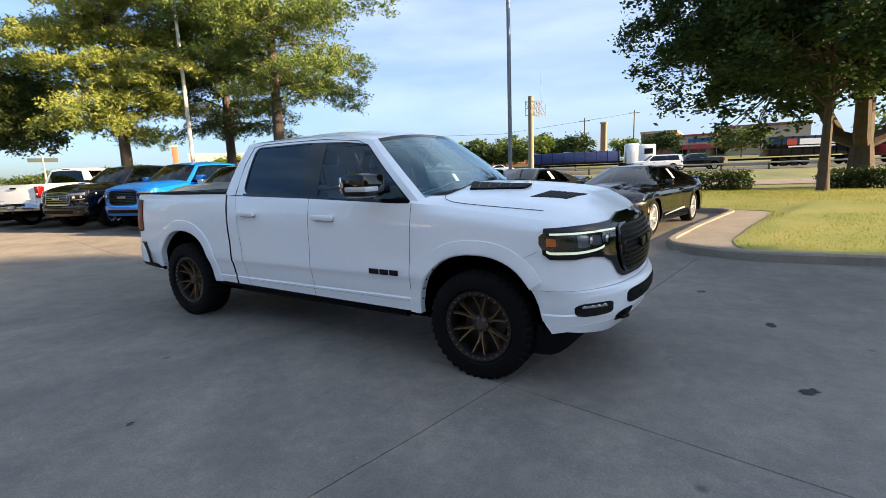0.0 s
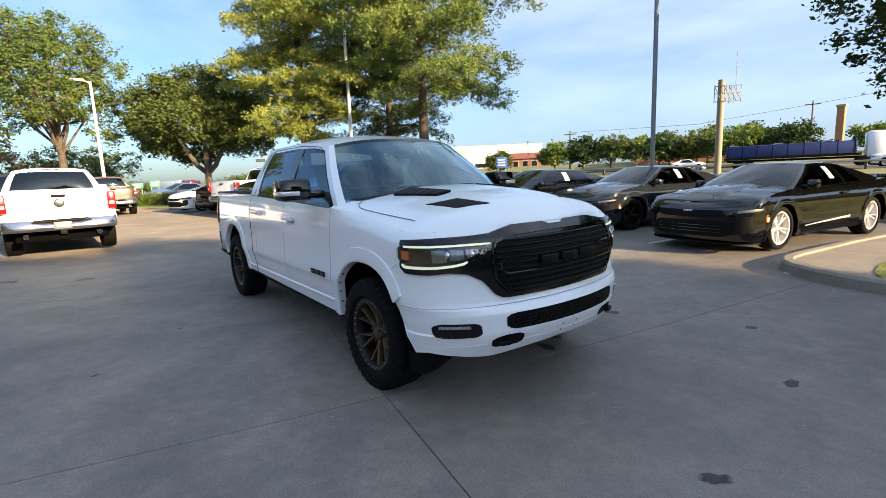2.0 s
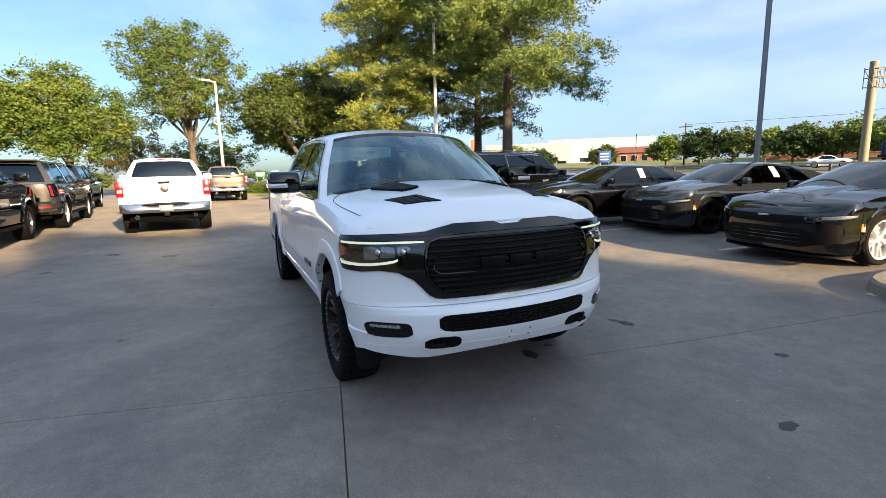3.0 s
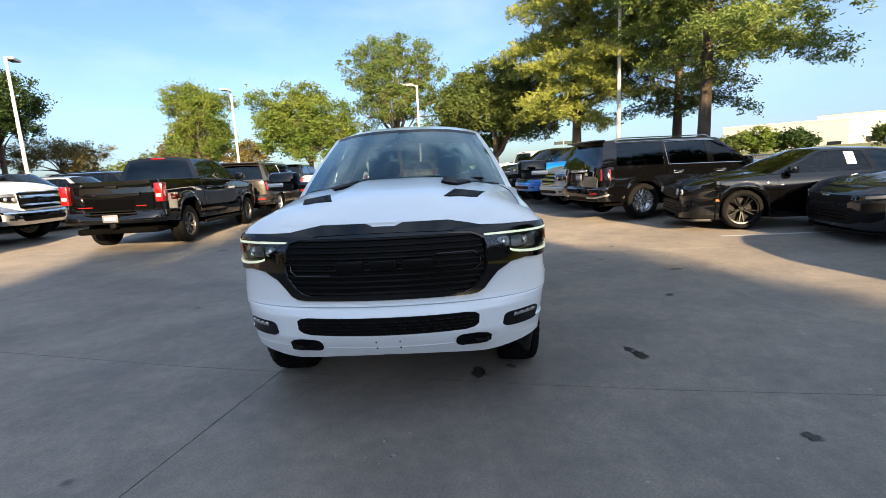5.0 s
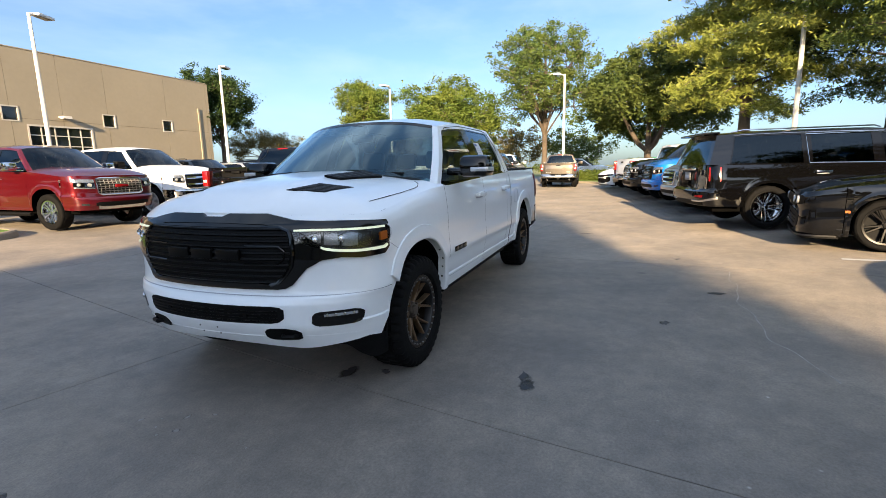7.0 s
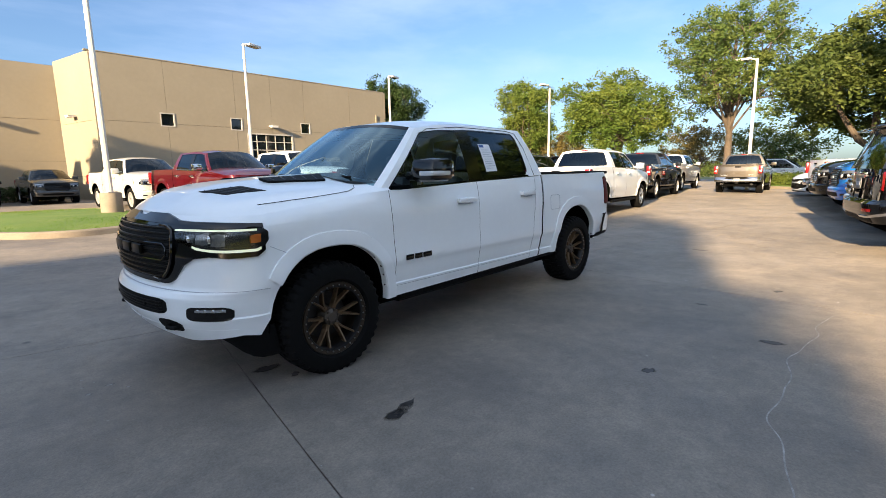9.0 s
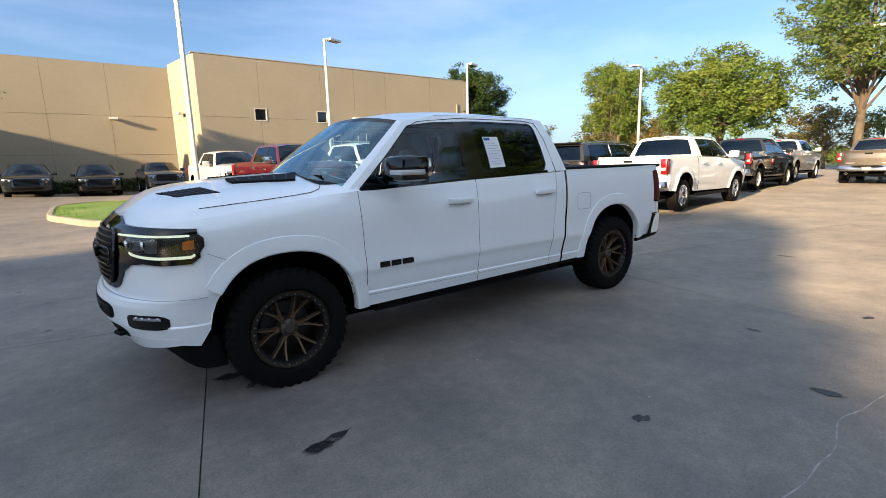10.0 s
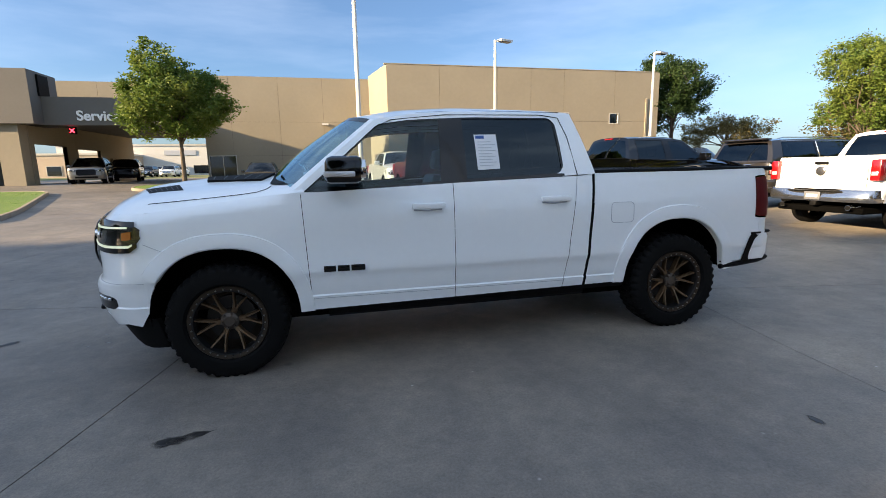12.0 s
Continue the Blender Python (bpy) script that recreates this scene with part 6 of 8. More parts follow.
suv("dark blue crossover parked beside the white pickup", at(-8.5, -12.7, BACK, (0.86, 0.95, 0.92)), NAVY_PAINT, GLOSS_BLACK)
suv("grey crossover parked in the rear row", at(-11.4, -13.1, BACK, (0.82, 0.92, 0.86)), SILVER_PAINT, GLOSS_BLACK)
suv("black crossover parked in the rear row", at(-14.3, -13.5, BACK, (0.85, 0.95, 0.95)), BLACK_PAINT, GLOSS_BLACK)
pickup("silver pickup truck with chrome wheels beside the lamp post's base", at(-1.98, -17.75, BACK), PALE_SILVER, {"bars": 5, "thick": 0.2, "uprights": 7}, ("truck", ALLOY))
pickup("dark grey compact pickup parked by the building wall", at(-0.4, -27.6, 92, (0.86, 0.92, 0.88)), STEEL_DARKER, {"trim": GLOSS_BLACK})
suv("black crossover parked by the building wall", at(2.5, -27.6, 92, (0.84, 0.93, 0.88)), BLACK_PAINT, GLOSS_BLACK)
suv("dark grey crossover parked by the building wall", at(5.3, -27.6, 92, (0.84, 0.93, 0.86)), GREY_BLACK, GLOSS_BLACK)
suv("steel grey crossover stopped in the service drive", at(15.3, -28.9, 105, (0.80, 0.90, 0.84)), STEEL_GREY, GLOSS_BLACK)
suv("black crossover stopped in the service drive", at(15.3, -34.0, 105, (0.82, 0.92, 0.86)), BLACK_PAINT, GLOSS_BLACK)


# ---- ground, lot and lawns ----
ASPHALT = material("road_asphalt", (0.085, 0.078, 0.07), 0.85, vary=0.25, scale=0.5, bump=0.3, bump_scale=60)
FIELD = material("dry_verge", (0.21, 0.20, 0.065), 0.95, vary=0.5, scale=0.35, bump=0.5, bump_scale=8, color2=(0.09, 0.11, 0.03))
LAWN = material("mown_lawn", (0.15, 0.19, 0.03), 0.95, vary=0.3, scale=0.8, color2=(0.28, 0.25, 0.065), bump=0.6, bump_scale=40)
LAWN_GREEN = material("fresh_lawn", (0.075, 0.16, 0.022), 0.95, vary=0.3, scale=0.8, color2=(0.15, 0.21, 0.04), bump=0.6, bump_scale=40)
SCUFF = material("pale_scratch", (0.42, 0.40, 0.38), 0.85, vary=0.6, scale=20)
MULCH = material("bare_soil", (0.10, 0.07, 0.045), 0.95, vary=0.4, scale=5, bump=0.6)


def concrete_material():
    """Broom-finished concrete with broad stains, fine grit, pale scuffs and tyre darkening."""
    m = bpy.data.materials.new("lot_concrete")
    m.use_nodes = True
    n, l = m.node_tree.nodes, m.node_tree.links
    b = n["Principled BSDF"]
    place = n.new("ShaderNodeTexCoord").outputs["Object"]

    def noise_node(scale, detail, rough=0.55):
        q = n.new("ShaderNodeTexNoise")
        q.inputs["Scale"].default_value, q.inputs["Detail"].default_value, q.inputs["Roughness"].default_value = scale, detail, rough
        l.new(place, q.inputs["Vector"])
        return q.outputs["Fac"]

    def stops(src, p0, c0, p1, c1):
        r = n.new("ShaderNodeValToRGB")
        r.color_ramp.elements[0].position, r.color_ramp.elements[0].color = p0, (*c0, 1)
        r.color_ramp.elements[1].position, r.color_ramp.elements[1].color = p1, (*c1, 1)
        l.new(src, r.inputs["Fac"])
        return r.outputs["Color"]

    def blend(kind, fac, a, b2):
        q = n.new("ShaderNodeMixRGB")
        q.blend_type = kind
        q.inputs["Fac"].default_value = fac if isinstance(fac, float) else 1.0
        if not isinstance(fac, float):
            l.new(fac, q.inputs["Fac"])
        for s, v in (("Color1", a), ("Color2", b2)):
            if isinstance(v, tuple):
                q.inputs[s].default_value = (*v, 1)
            else:
                l.new(v, q.inputs[s])
        return q.outputs["Color"]

    broad = stops(noise_node(0.35, 5), 0.32, (0.170, 0.153, 0.134), 0.72, (0.256, 0.229, 0.197))
    mid = stops(noise_node(1.9, 6, 0.6), 0.33, (0.79, 0.79, 0.795), 0.68, (1.09, 1.07, 1.04))
    patch = stops(noise_node(0.85, 4, 0.7), 0.38, (0.87, 0.87, 0.88), 0.60, (1.06, 1.04, 1.01))
    grit = blend("MULTIPLY", 1.0, stops(noise_node(70.0, 5, 0.7), 0.32, (0.76, 0.76, 0.77), 0.68, (1.18, 1.18, 1.17)), stops(noise_node(9.0, 5, 0.65), 0.34, (0.86, 0.86, 0.87), 0.66, (1.09, 1.085, 1.08)))
    col = blend("MULTIPLY", 1.0, blend("MULTIPLY", 1.0, blend("MULTIPLY", 1.0, broad, patch), mid), grit)
    spot = n.new("ShaderNodeTexVoronoi")
    spot.inputs["Scale"].default_value = 1.3
    l.new(place, spot.inputs["Vector"])
    dark = stops(spot.outputs["Distance"], 0.02, (1, 1, 1), 0.055, (0, 0, 0))
    col = blend("MIX", dark, col, (0.08, 0.075, 0.07))
    fleck = n.new("ShaderNodeTexVoronoi")
    fleck.inputs["Scale"].default_value = 4.2
    l.new(place, fleck.inputs["Vector"])
    pale = stops(fleck.outputs["Distance"], 0.015, (0.75, 0.75, 0.75), 0.05, (0, 0, 0))
    gate = stops(noise_node(0.7, 3), 0.44, (0, 0, 0), 0.56, (1, 1, 1))
    col = blend("MIX", blend("MULTIPLY", 1.0, pale, gate), col, (0.55, 0.52, 0.48))
    hsv = n.new("ShaderNodeHueSaturation")
    rng = n.new("ShaderNodeMapRange")
    rng.inputs["To Min"].default_value, rng.inputs["To Max"].default_value = 0.95, 1.05
    l.new(n.new("ShaderNodeObjectInfo").outputs["Random"], rng.inputs["Value"])
    l.new(rng.outputs["Result"], hsv.inputs["Value"]), l.new(col, hsv.inputs["Color"])
    l.new(hsv.outputs["Color"], b.inputs["Base Color"])
    rr = n.new("ShaderNodeMapRange")
    rr.inputs["To Min"].default_value, rr.inputs["To Max"].default_value = 0.48, 0.75
    l.new(noise_node(1.2, 4), rr.inputs["Value"]), l.new(rr.outputs["Result"], b.inputs["Roughness"])
    b.inputs["Diffuse Roughness"].default_value = 0.4
    bp = n.new("ShaderNodeBump")
    bp.inputs["Strength"].default_value, bp.inputs["Distance"].default_value = 0.26, 0.010
    l.new(noise_node(90.0, 4), bp.inputs["Height"]), l.new(bp.outputs["Normal"], b.inputs["Normal"])
    return m


CONCRETE = concrete_material()
E1, E2 = Vector((0.980, -0.199)), Vector((0.199, 0.980))
CORNER = Vector((2.03, -0.99))


def lot(u, v):
    """From slab rows to the plan."""
    p = CORNER + E1 * u + E2 * v
    return p.x, p.y


def far_z(x, y):
    """The land beyond the lot: a shallow swale, then the raised highway."""
    z = ground_z(x, y)
    d = (Vector((x, y)) - CORNER).dot(Vector((-0.30, 0.954)))
    z = z + (0.55 * smooth_step(32, 46, d) + 2.4 * smooth_step(70, 130, d)) - 1.9 * smooth_step(-60, -95, x) * smooth_step(60, 30, y)
    return z


def build_ground():
    xs = sorted({round(v, 2) for v in lin(-90, 70, 81) + [-900, -500, -250, -150, 110, 250, 500, 900]})
    ys = sorted({round(v, 2) for v in lin(-70, 140, 106) + [-900, -500, -250, -120, 220, 500, 900]})
    g = Geo().grid([[Vector((x, y, far_z(x, y) - 0.03)) for y in ys] for x in xs], flip=True)
    solid("ground", g, FIELD, "dry grassy land round the car lot", "ground", kind="structure")
    lotob = thing("pavement", pose(0, 0, 0), "concrete lot of large slabs with open joints and oil spots", "pavement", kind="structure")
    size = 4.75
    for i in range(-10, 8):
        for j in range(-9, 4):
            if j == 1:
                continue
            u0, u1, v0, v1 = i * size + 0.004, (i + 1) * size - 0.004, j * size + 0.004, (j + (2 if j == 0 else 1)) * size - 0.004
            rows = []
            for u in lin(u0, u1, 6):
                row = []
                for v in lin(v0, v1, 11 if j == 0 else 6):
                    x, y = lot(u, v)
                    row.append(Vector((x, y, ground_z(x, y))))
                rows.append(row)
            g = Geo().grid(rows, flip=True)
            rim = [r[0] for r in rows] + rows[-1][1:] + [r[-1] for r in reversed(rows[:-1])] + rows[0][-2:0:-1]
            g.grid([rim, [p - Vector((0, 0, 0.025)) for p in rim]], close=True)
            part("slab", g, CONCRETE, lotob, angle=50)
    rng = random.Random(4)

    def stain(x, y, a, b, turn, name="oil_stain", mat=OIL):
        pts = []
        for k in range(22):
            t = 2 * math.pi * k / 22
            r = 1 + 0.28 * math.sin(2 * t + x * 7) + 0.18 * math.sin(5 * t + y * 5) + rng.uniform(-0.1, 0.1)
            px, py = a * r * math.cos(t), b * r * math.sin(t)
            q = (x + px * math.cos(turn) - py * math.sin(turn), y + px * math.sin(turn) + py * math.cos(turn))
            pts.append(Vector((*q, ground_z(*q) + 0.004)))
        part(name, Geo().add(pts, [tuple(range(22))]), mat, lotob, smooth=False)

    stain(1.86, 1.72, 0.17, 0.06, 0.5)
    stain(2.02, 1.80, 0.08, 0.07, 0.2)
    for x, y, a in ((3.90, -0.23, 0.10), (3.79, 1.21, 0.08), (0.50, 2.73, 0.07), (3.19, 2.22, 0.06), (-0.55, 3.29, 0.08), (2.18, 0.55, 0.10), (2.10, 0.80, 0.05), (-5.1, 1.64, 0.12), (-2.4, 3.1, 0.06), (-1.4, 2.6, 0.05), (1.25, -1.58, 0.04), (0.2, -2.6, 0.03), (-4.8, -2.6, 0.15), (-5.4, -3.6, 0.2), (-3.8, -4.2, 0.12), (5.9, 0.9, 0.06)):
        stain(x, y, a, a * rng.uniform(0.4, 0.8), rng.uniform(0, 3))
    for x, y, a in ((2.97, 0.10, 0.02), (3.05, -0.04, 0.03), (3.16, -0.28, 0.028), (3.18, 0.03, 0.03), (3.19, -0.12, 0.02), (3.25, -0.04, 0.016), (3.18, 0.54, 0.012), (3.11, -0.17, 0.014), (3.02, -0.12, 0.01), (3.9, -0.42, 0.02), (4.33, 0.06, 0.012), (3.14, 4.1, 0.07), (2.6, 1.9, 0.012), (1.7, -2.2, 0.02), (2.6, -1.9, 0.014), (3.3, -1.4, 0.012)):
        stain(x, y, a, a * rng.uniform(0.3, 0.7), rng.uniform(0, 3), "pale_scuff", PALE_SPOT)
    scratch = []
    for t in lin(0, 1, 90):
        x = 1.50 - 3.1 * t
        y = 3.46 + (0.10 if x > 0.15 else 0.05) * (x - 0.15) ** 2
        scratch.append(Vector((x + 0.02 * math.sin(31 * t), y + 0.03 * math.sin(19 * t) + 0.012 * math.sin(41 * t + 1), 0)))
    rows = [[Vector((p.x, p.y + d, ground_z(p.x, p.y) + 0.003)) for d in (-0.004, 0.004)] for p in scratch]
    part("scratch_mark", Geo().grid(rows), SCUFF, lotob, smooth=False)
    # painted stall lines
    for u, v0, v1 in ((-3.05, 6.2, 11.5), (-5.75, 5.0, 11.0), (-0.4, 5.6, 11.5)):
        rows = []
        for v in lin(v0, v1, 8):
            rows.append([Vector((*lot(u + d, v), ground_z(*lot(u + d, v)) + 0.004)) for d in (-0.05, 0.05)])
        part("stall_line", Geo().grid(rows), LINE_PAINT, lotob, smooth=False)


def ring_offset(pts, d):
    out, n = [], len(pts)
    for i in range(n):
        a, b, c = Vector(pts[i - 1]), Vector(pts[i]), Vector(pts[(i + 1) % n])
        t = ((b - a).normalized() + (c - b).normalized()).normalized()
        out.append(b + Vector((-t.y, t.x)) * d)
    return out


def smooth_ring(pts, r=0.8, n=5):
    """Rounds the corners of an outline (counter-clockwise)."""
    out, m = [], len(pts)
    for i in range(m):
        a, b, c = Vector(pts[i - 1]), Vector(pts[i]), Vector(pts[(i + 1) % m])
        d = min(r, (a - b).length / 2.2, (c - b).length / 2.2)
        p, q = b + (a - b).normalized() * d, b + (c - b).normalized() * d
        for k in range(n):
            t = k / (n - 1)
            out.append(p.lerp(b, t).lerp(b.lerp(q, t), t))
    dense = []
    for i, p in enumerate(out):
        q = out[(i + 1) % len(out)]
        k = max(1, int((q - p).length / 1.2))
        dense += [p.lerp(q, j / k) for j in range(k)]
    return dense


def inside(p, poly):
    c, n = False, len(poly)
    for i in range(n):
        a, b = poly[i - 1], poly[i]
        if (a.y > p[1]) != (b.y > p[1]) and p[0] < (b.x - a.x) * (p[1] - a.y) / (b.y - a.y) + a.x:
            c = not c
    return c


def island(outline, label, inset=0.0, mound=0.12, blades=0, area=None, turf=None, blade=None):
    """A kerbed lawn; inset: the width of a paved strip between kerb and grass."""
    ring = smooth_ring(outline)
    root = thing("lawn_island", pose(0, 0, 0), label, "lawn", kind="structure")
    inner = ring_offset(ring, 0.15)
    top = 0.14
    rows = []
    for d, h in ((0.0, -0.02), (0.012, top - 0.03), (0.04, top), (0.14, top), (0.15, top - 0.02), (0.15, -0.02)):
        off = ring_offset(ring, d)
        rows.append([Vector((p.x, p.y, ground_z(p.x, p.y) + h)) for p in off])
    part("kerb", Geo().grid(rows, close=True), KERB_CONCRETE, root)
    edge = ring_offset(ring, 0.15)
    if inset:
        # the paved strip runs along the stall side only
        kept = []
        for p in edge:
            d = p.x - interp(((4.0, 2.4), (12.5, 3.9), (20.5, 5.4)), p.y)
            kept.append(Vector((p.x + inset * max(0.0, 1 - max(0.0, d - 0.15) / 1.2) * (1 - smooth_step(10.2, 10.7, p.y)), p.y)))
        edge = kept
    c = sum((Vector((p.x, p.y)) for p in edge), Vector((0, 0))) / len(edge)

    def fill(loop, h, hm, mat, name):
        rows2 = []
        for t in (0.0, 0.12, 0.3, 0.55, 0.8, 0.99):
            rows2.append([Vector((p.x + (c.x - p.x) * t, p.y + (c.y - p.y) * t, ground_z(p.x + (c.x - p.x) * t, p.y + (c.y - p.y) * t) + h + hm * math.sin(t * math.pi / 2))) for p in loop])
        part(name, Geo().grid(rows2, close=True), mat, root)

    if inset:
        # The strip's warm kerb colour stands in for sunlight falling on it
        fill(inner, 0.11, 0.0, KERB_CONCRETE, "paved_strip")
    fill(edge, 0.12, mound, turf or LAWN_GREEN, "turf")
    if blades:
        rng = np.random.default_rng(3)
        x0, x1, y0, y1 = area
        pts = []
        while len(pts) < blades:
            p = (rng.uniform(x0, x1), rng.uniform(y0, y1))
            if inside(p, edge):
                pts.append(p)
        vs, n = [], len(pts)
        for x, y in pts:
            a, h, w = rng.uniform(0, 6.28), rng.uniform(0.02, 0.05), rng.uniform(0.004, 0.009)
            far = max(abs((x - c.x)), abs(y - c.y))
            best = min((Vector((x, y)) - e).length for e in edge[::3])
            z = ground_z(x, y) + 0.115 + mound * min(1.0, best / 3.0)
            dx, dy = math.cos(a) * w, math.sin(a) * w
            lx, ly = rng.uniform(-0.03, 0.03), rng.uniform(-0.03, 0.03)
            vs += [(x - dx, y - dy, z), (x + dx, y + dy, z), (x + lx, y + ly, z + h)]
        solid("grass", Geo().add(vs, [(3 * i, 3 * i + 1, 3 * i + 2) for i in range(n)]), blade or FRESH_BLADE, "short mown green grass", "grass", kind="stuff", smooth=False)
    return root


build_ground()
island([(2.45, 4.75), (3.6, 4.1), (6.5, 4.3), (16.0, 6.5), (26.0, 12.0), (24.0, 20.0), (8.0, 20.8), (-14.0, 20.0), (-14.0, 14.5), (3.65, 10.75)], "kerbed sunlit lawn island with a paved strip along the stalls", 0.85, 0.10, 60000, (0.0, 18.0, 4.5, 20.5), LAWN, GRASS_BLADE)
island([(-0.4, -17.5), (-0.75, -13.0), (-1.2, -9.3), (1.9, -8.7), (3.0, -9.5), (3.9, -12.0), (4.0, -16.5), (3.0, -18.2)][::-1], "kerbed green lawn island round the lamp post", 0.0, 0.08, 9000, (-1.5, 4.0, -18, -8.7))
island([(9.7, -10.0), (10.6, -9.2), (22.0, -8.0), (26.0, -14.0), (24.0, -20.5), (13.7, -20.6)], "kerbed lawn island near the service entrance", 0.0, 0.08, 6000, (9.7, 18, -20, -9))
island([(7.0, -22.4), (10.5, -21.8), (11.2, -23.5), (10.6, -25.2), (6.8, -25.0)], "small kerbed bed under the round-crowned tree", 0.0, 0.06, 1500, (6.8, 11.2, -25.2, -21.8))
island([(-33.2, -2.6), (-31.6, -2.9), (-28.8, 0.4), (-25.4, 1.6), (-26.0, 5.0), (-24.2, 5.6), (-24.4, 7.6), (-29.4, 2.8)], "kerbed green lawn at the lane's end", 0.0, 0.06, 3000, (-33, -24, -3, 7.5))


# ---- trees ----
def leaf_mesh(name, centres, spread, count, size, mat, rng, droop=0.0, ratio=0.5):
    """Many small leaves round the given centres, as one mesh."""
    c = np.repeat(np.asarray(centres, float), count, axis=0)
    s = np.repeat(np.asarray(spread, float), count)
    n = len(c)
    p = c + rng.normal(0, 1, (n, 3)) * s[:, None] * np.array([1, 1, 0.75]) * 0.55
    d = rng.normal(0, 1, (n, 3))
    d[:, 2] = d[:, 2] * 0.5 - droop
    d /= np.linalg.norm(d, axis=1)[:, None]
    w = np.cross(d, rng.normal(0, 1, (n, 3)))
    w /= np.linalg.norm(w, axis=1)[:, None]
    ln = size * rng.uniform(0.6, 1.3, n)
    a, b = d * ln[:, None] * 0.5, w * (ln * ratio)[:, None] * 0.5
    quad = np.stack([p - a, p + b, p + a, p - b], axis=1).reshape(-1, 3)
    me = bpy.data.meshes.new(name)
    me.vertices.add(4 * n)
    me.vertices.foreach_set("co", quad.ravel())
    me.loops.add(4 * n)
    me.loops.foreach_set("vertex_index", np.arange(4 * n, dtype=np.int32))
    me.polygons.add(n)
    me.polygons.foreach_set("loop_start", np.arange(0, 4 * n, 4, dtype=np.int32))
    me.materials.append(mat)
    me.update(calc_edges=True)
    return me


def limb(g, a, b, r0, r1, rng, sag=0.15, n=6):
    a, b = Vector(a), Vector(b)
    side = Vector((rng.uniform(-1, 1), rng.uniform(-1, 1), rng.uniform(-0.3, 1))) * (b - a).length * sag
    pts = [a.lerp(b, t) + side * math.sin(math.pi * t) for t in lin(0, 1, n)]
    g.tube(pts, [r0 + (r1 - r0) * t for t in lin(0, 1, n)], 7)
    return pts


def broad_tree(x, y, z, height, radius, trunk_h, label, mat, seed, leaves=38, clumps=300, size=0.17, trunk_r=0.2, lobes=11, flat=0.5, spread=0.55, lean=(0, 0), fork=None):
    """A round-crowned tree: forked trunk, limbs and a lobed crown of leaf clumps with gaps between them."""
    rng = np.random.default_rng(seed)
    root = thing("tree", pose(x, y, z), label, "tree", "trees")
    lobes = int(lobes * 1.7)
    zc = trunk_h + (height - trunk_h) * 0.5
    rz = (height - trunk_h) * 0.5
    top = Vector((lean[0], lean[1], fork or trunk_h + 0.25 * rz))
    wood = Geo()
    wood.tube([(0, 0, -0.1), (0.02, 0, 0.12), (lean[0] * 0.4, lean[1] * 0.4, min(trunk_h, top.z) * 0.55), tuple(top), (lean[0], lean[1], zc + 0.35 * rz)], [trunk_r * 1.5, trunk_r * 1.1, trunk_r * 0.9, trunk_r * 0.7, trunk_r * 0.3], 10)
    centres, sizes = [], []
    squash = min(1.0, rz / radius + 0.1)
    stems = []
    if fork:
        for k in range(3):
            az = 2.1 * k + rng.uniform(0.2, 0.9)
            out = Vector((math.cos(az) * radius * 0.36, math.sin(az) * radius * 0.36, 0))
            tip = Vector((lean[0], lean[1], zc - 0.25 * rz)) + out
            wood.tube([tuple(top - Vector((0, 0, 0.35))), tuple(top + out * 0.35 + Vector((0, 0, 0.10))), tuple((top + tip) / 2 + out * 0.18), tuple(tip)], [trunk_r * 0.62, trunk_r * 0.6, trunk_r * 0.48, trunk_r * 0.28], 9)
            stems.append(tip)
    for k in range(lobes):
        t = (k + 0.5) / lobes
        el = math.asin(1 - 1.8 * t)
        az = k * 2.4 + rng.uniform(-0.5, 0.5)
        f = rng.uniform(0.45, 0.80)
        lc = Vector((math.cos(el) * math.cos(az) * radius * f + lean[0], math.cos(el) * math.sin(az) * radius * f + lean[1], zc + math.sin(el) * rz * f))
        lr = radius * rng.uniform(0.20, 0.40)
        start = min(stems, key=lambda q: (q - lc).length) if fork else top + Vector((0, 0, rng.uniform(-0.5, 0.35 * rz)))
        pts = limb(wood, start, lc, trunk_r * 0.30, trunk_r * 0.07, rng)
        per = max(6, int(clumps / lobes * (lr / radius / 0.3) ** 2))
        for q in range(per):
            d = rng.normal(0, 1, 3)
            d /= np.linalg.norm(d)
            r = lr * (rng.uniform(0.45, 1.0) ** 0.5 if rng.random() < 0.9 else rng.uniform(1.0, 1.4))
            p = (lc.x + d[0] * r, lc.y + d[1] * r, lc.z + d[2] * r * squash * 0.85)
            if p[2] < trunk_h * 0.85:
                continue
            centres.append(p), sizes.append(spread * rng.uniform(0.4, 0.95))
            if q % 4 == 0:
                wood.tube([pts[-2], tuple((Vector(p) + pts[-1]) / 2), p], [trunk_r * 0.09, trunk_r * 0.06, 0.008], 4, caps=False)
    part("trunk", wood, BARK, root)
    part("crown", leaf_mesh("crown", centres, sizes, leaves, size, mat, rng), mat, root)
    return root


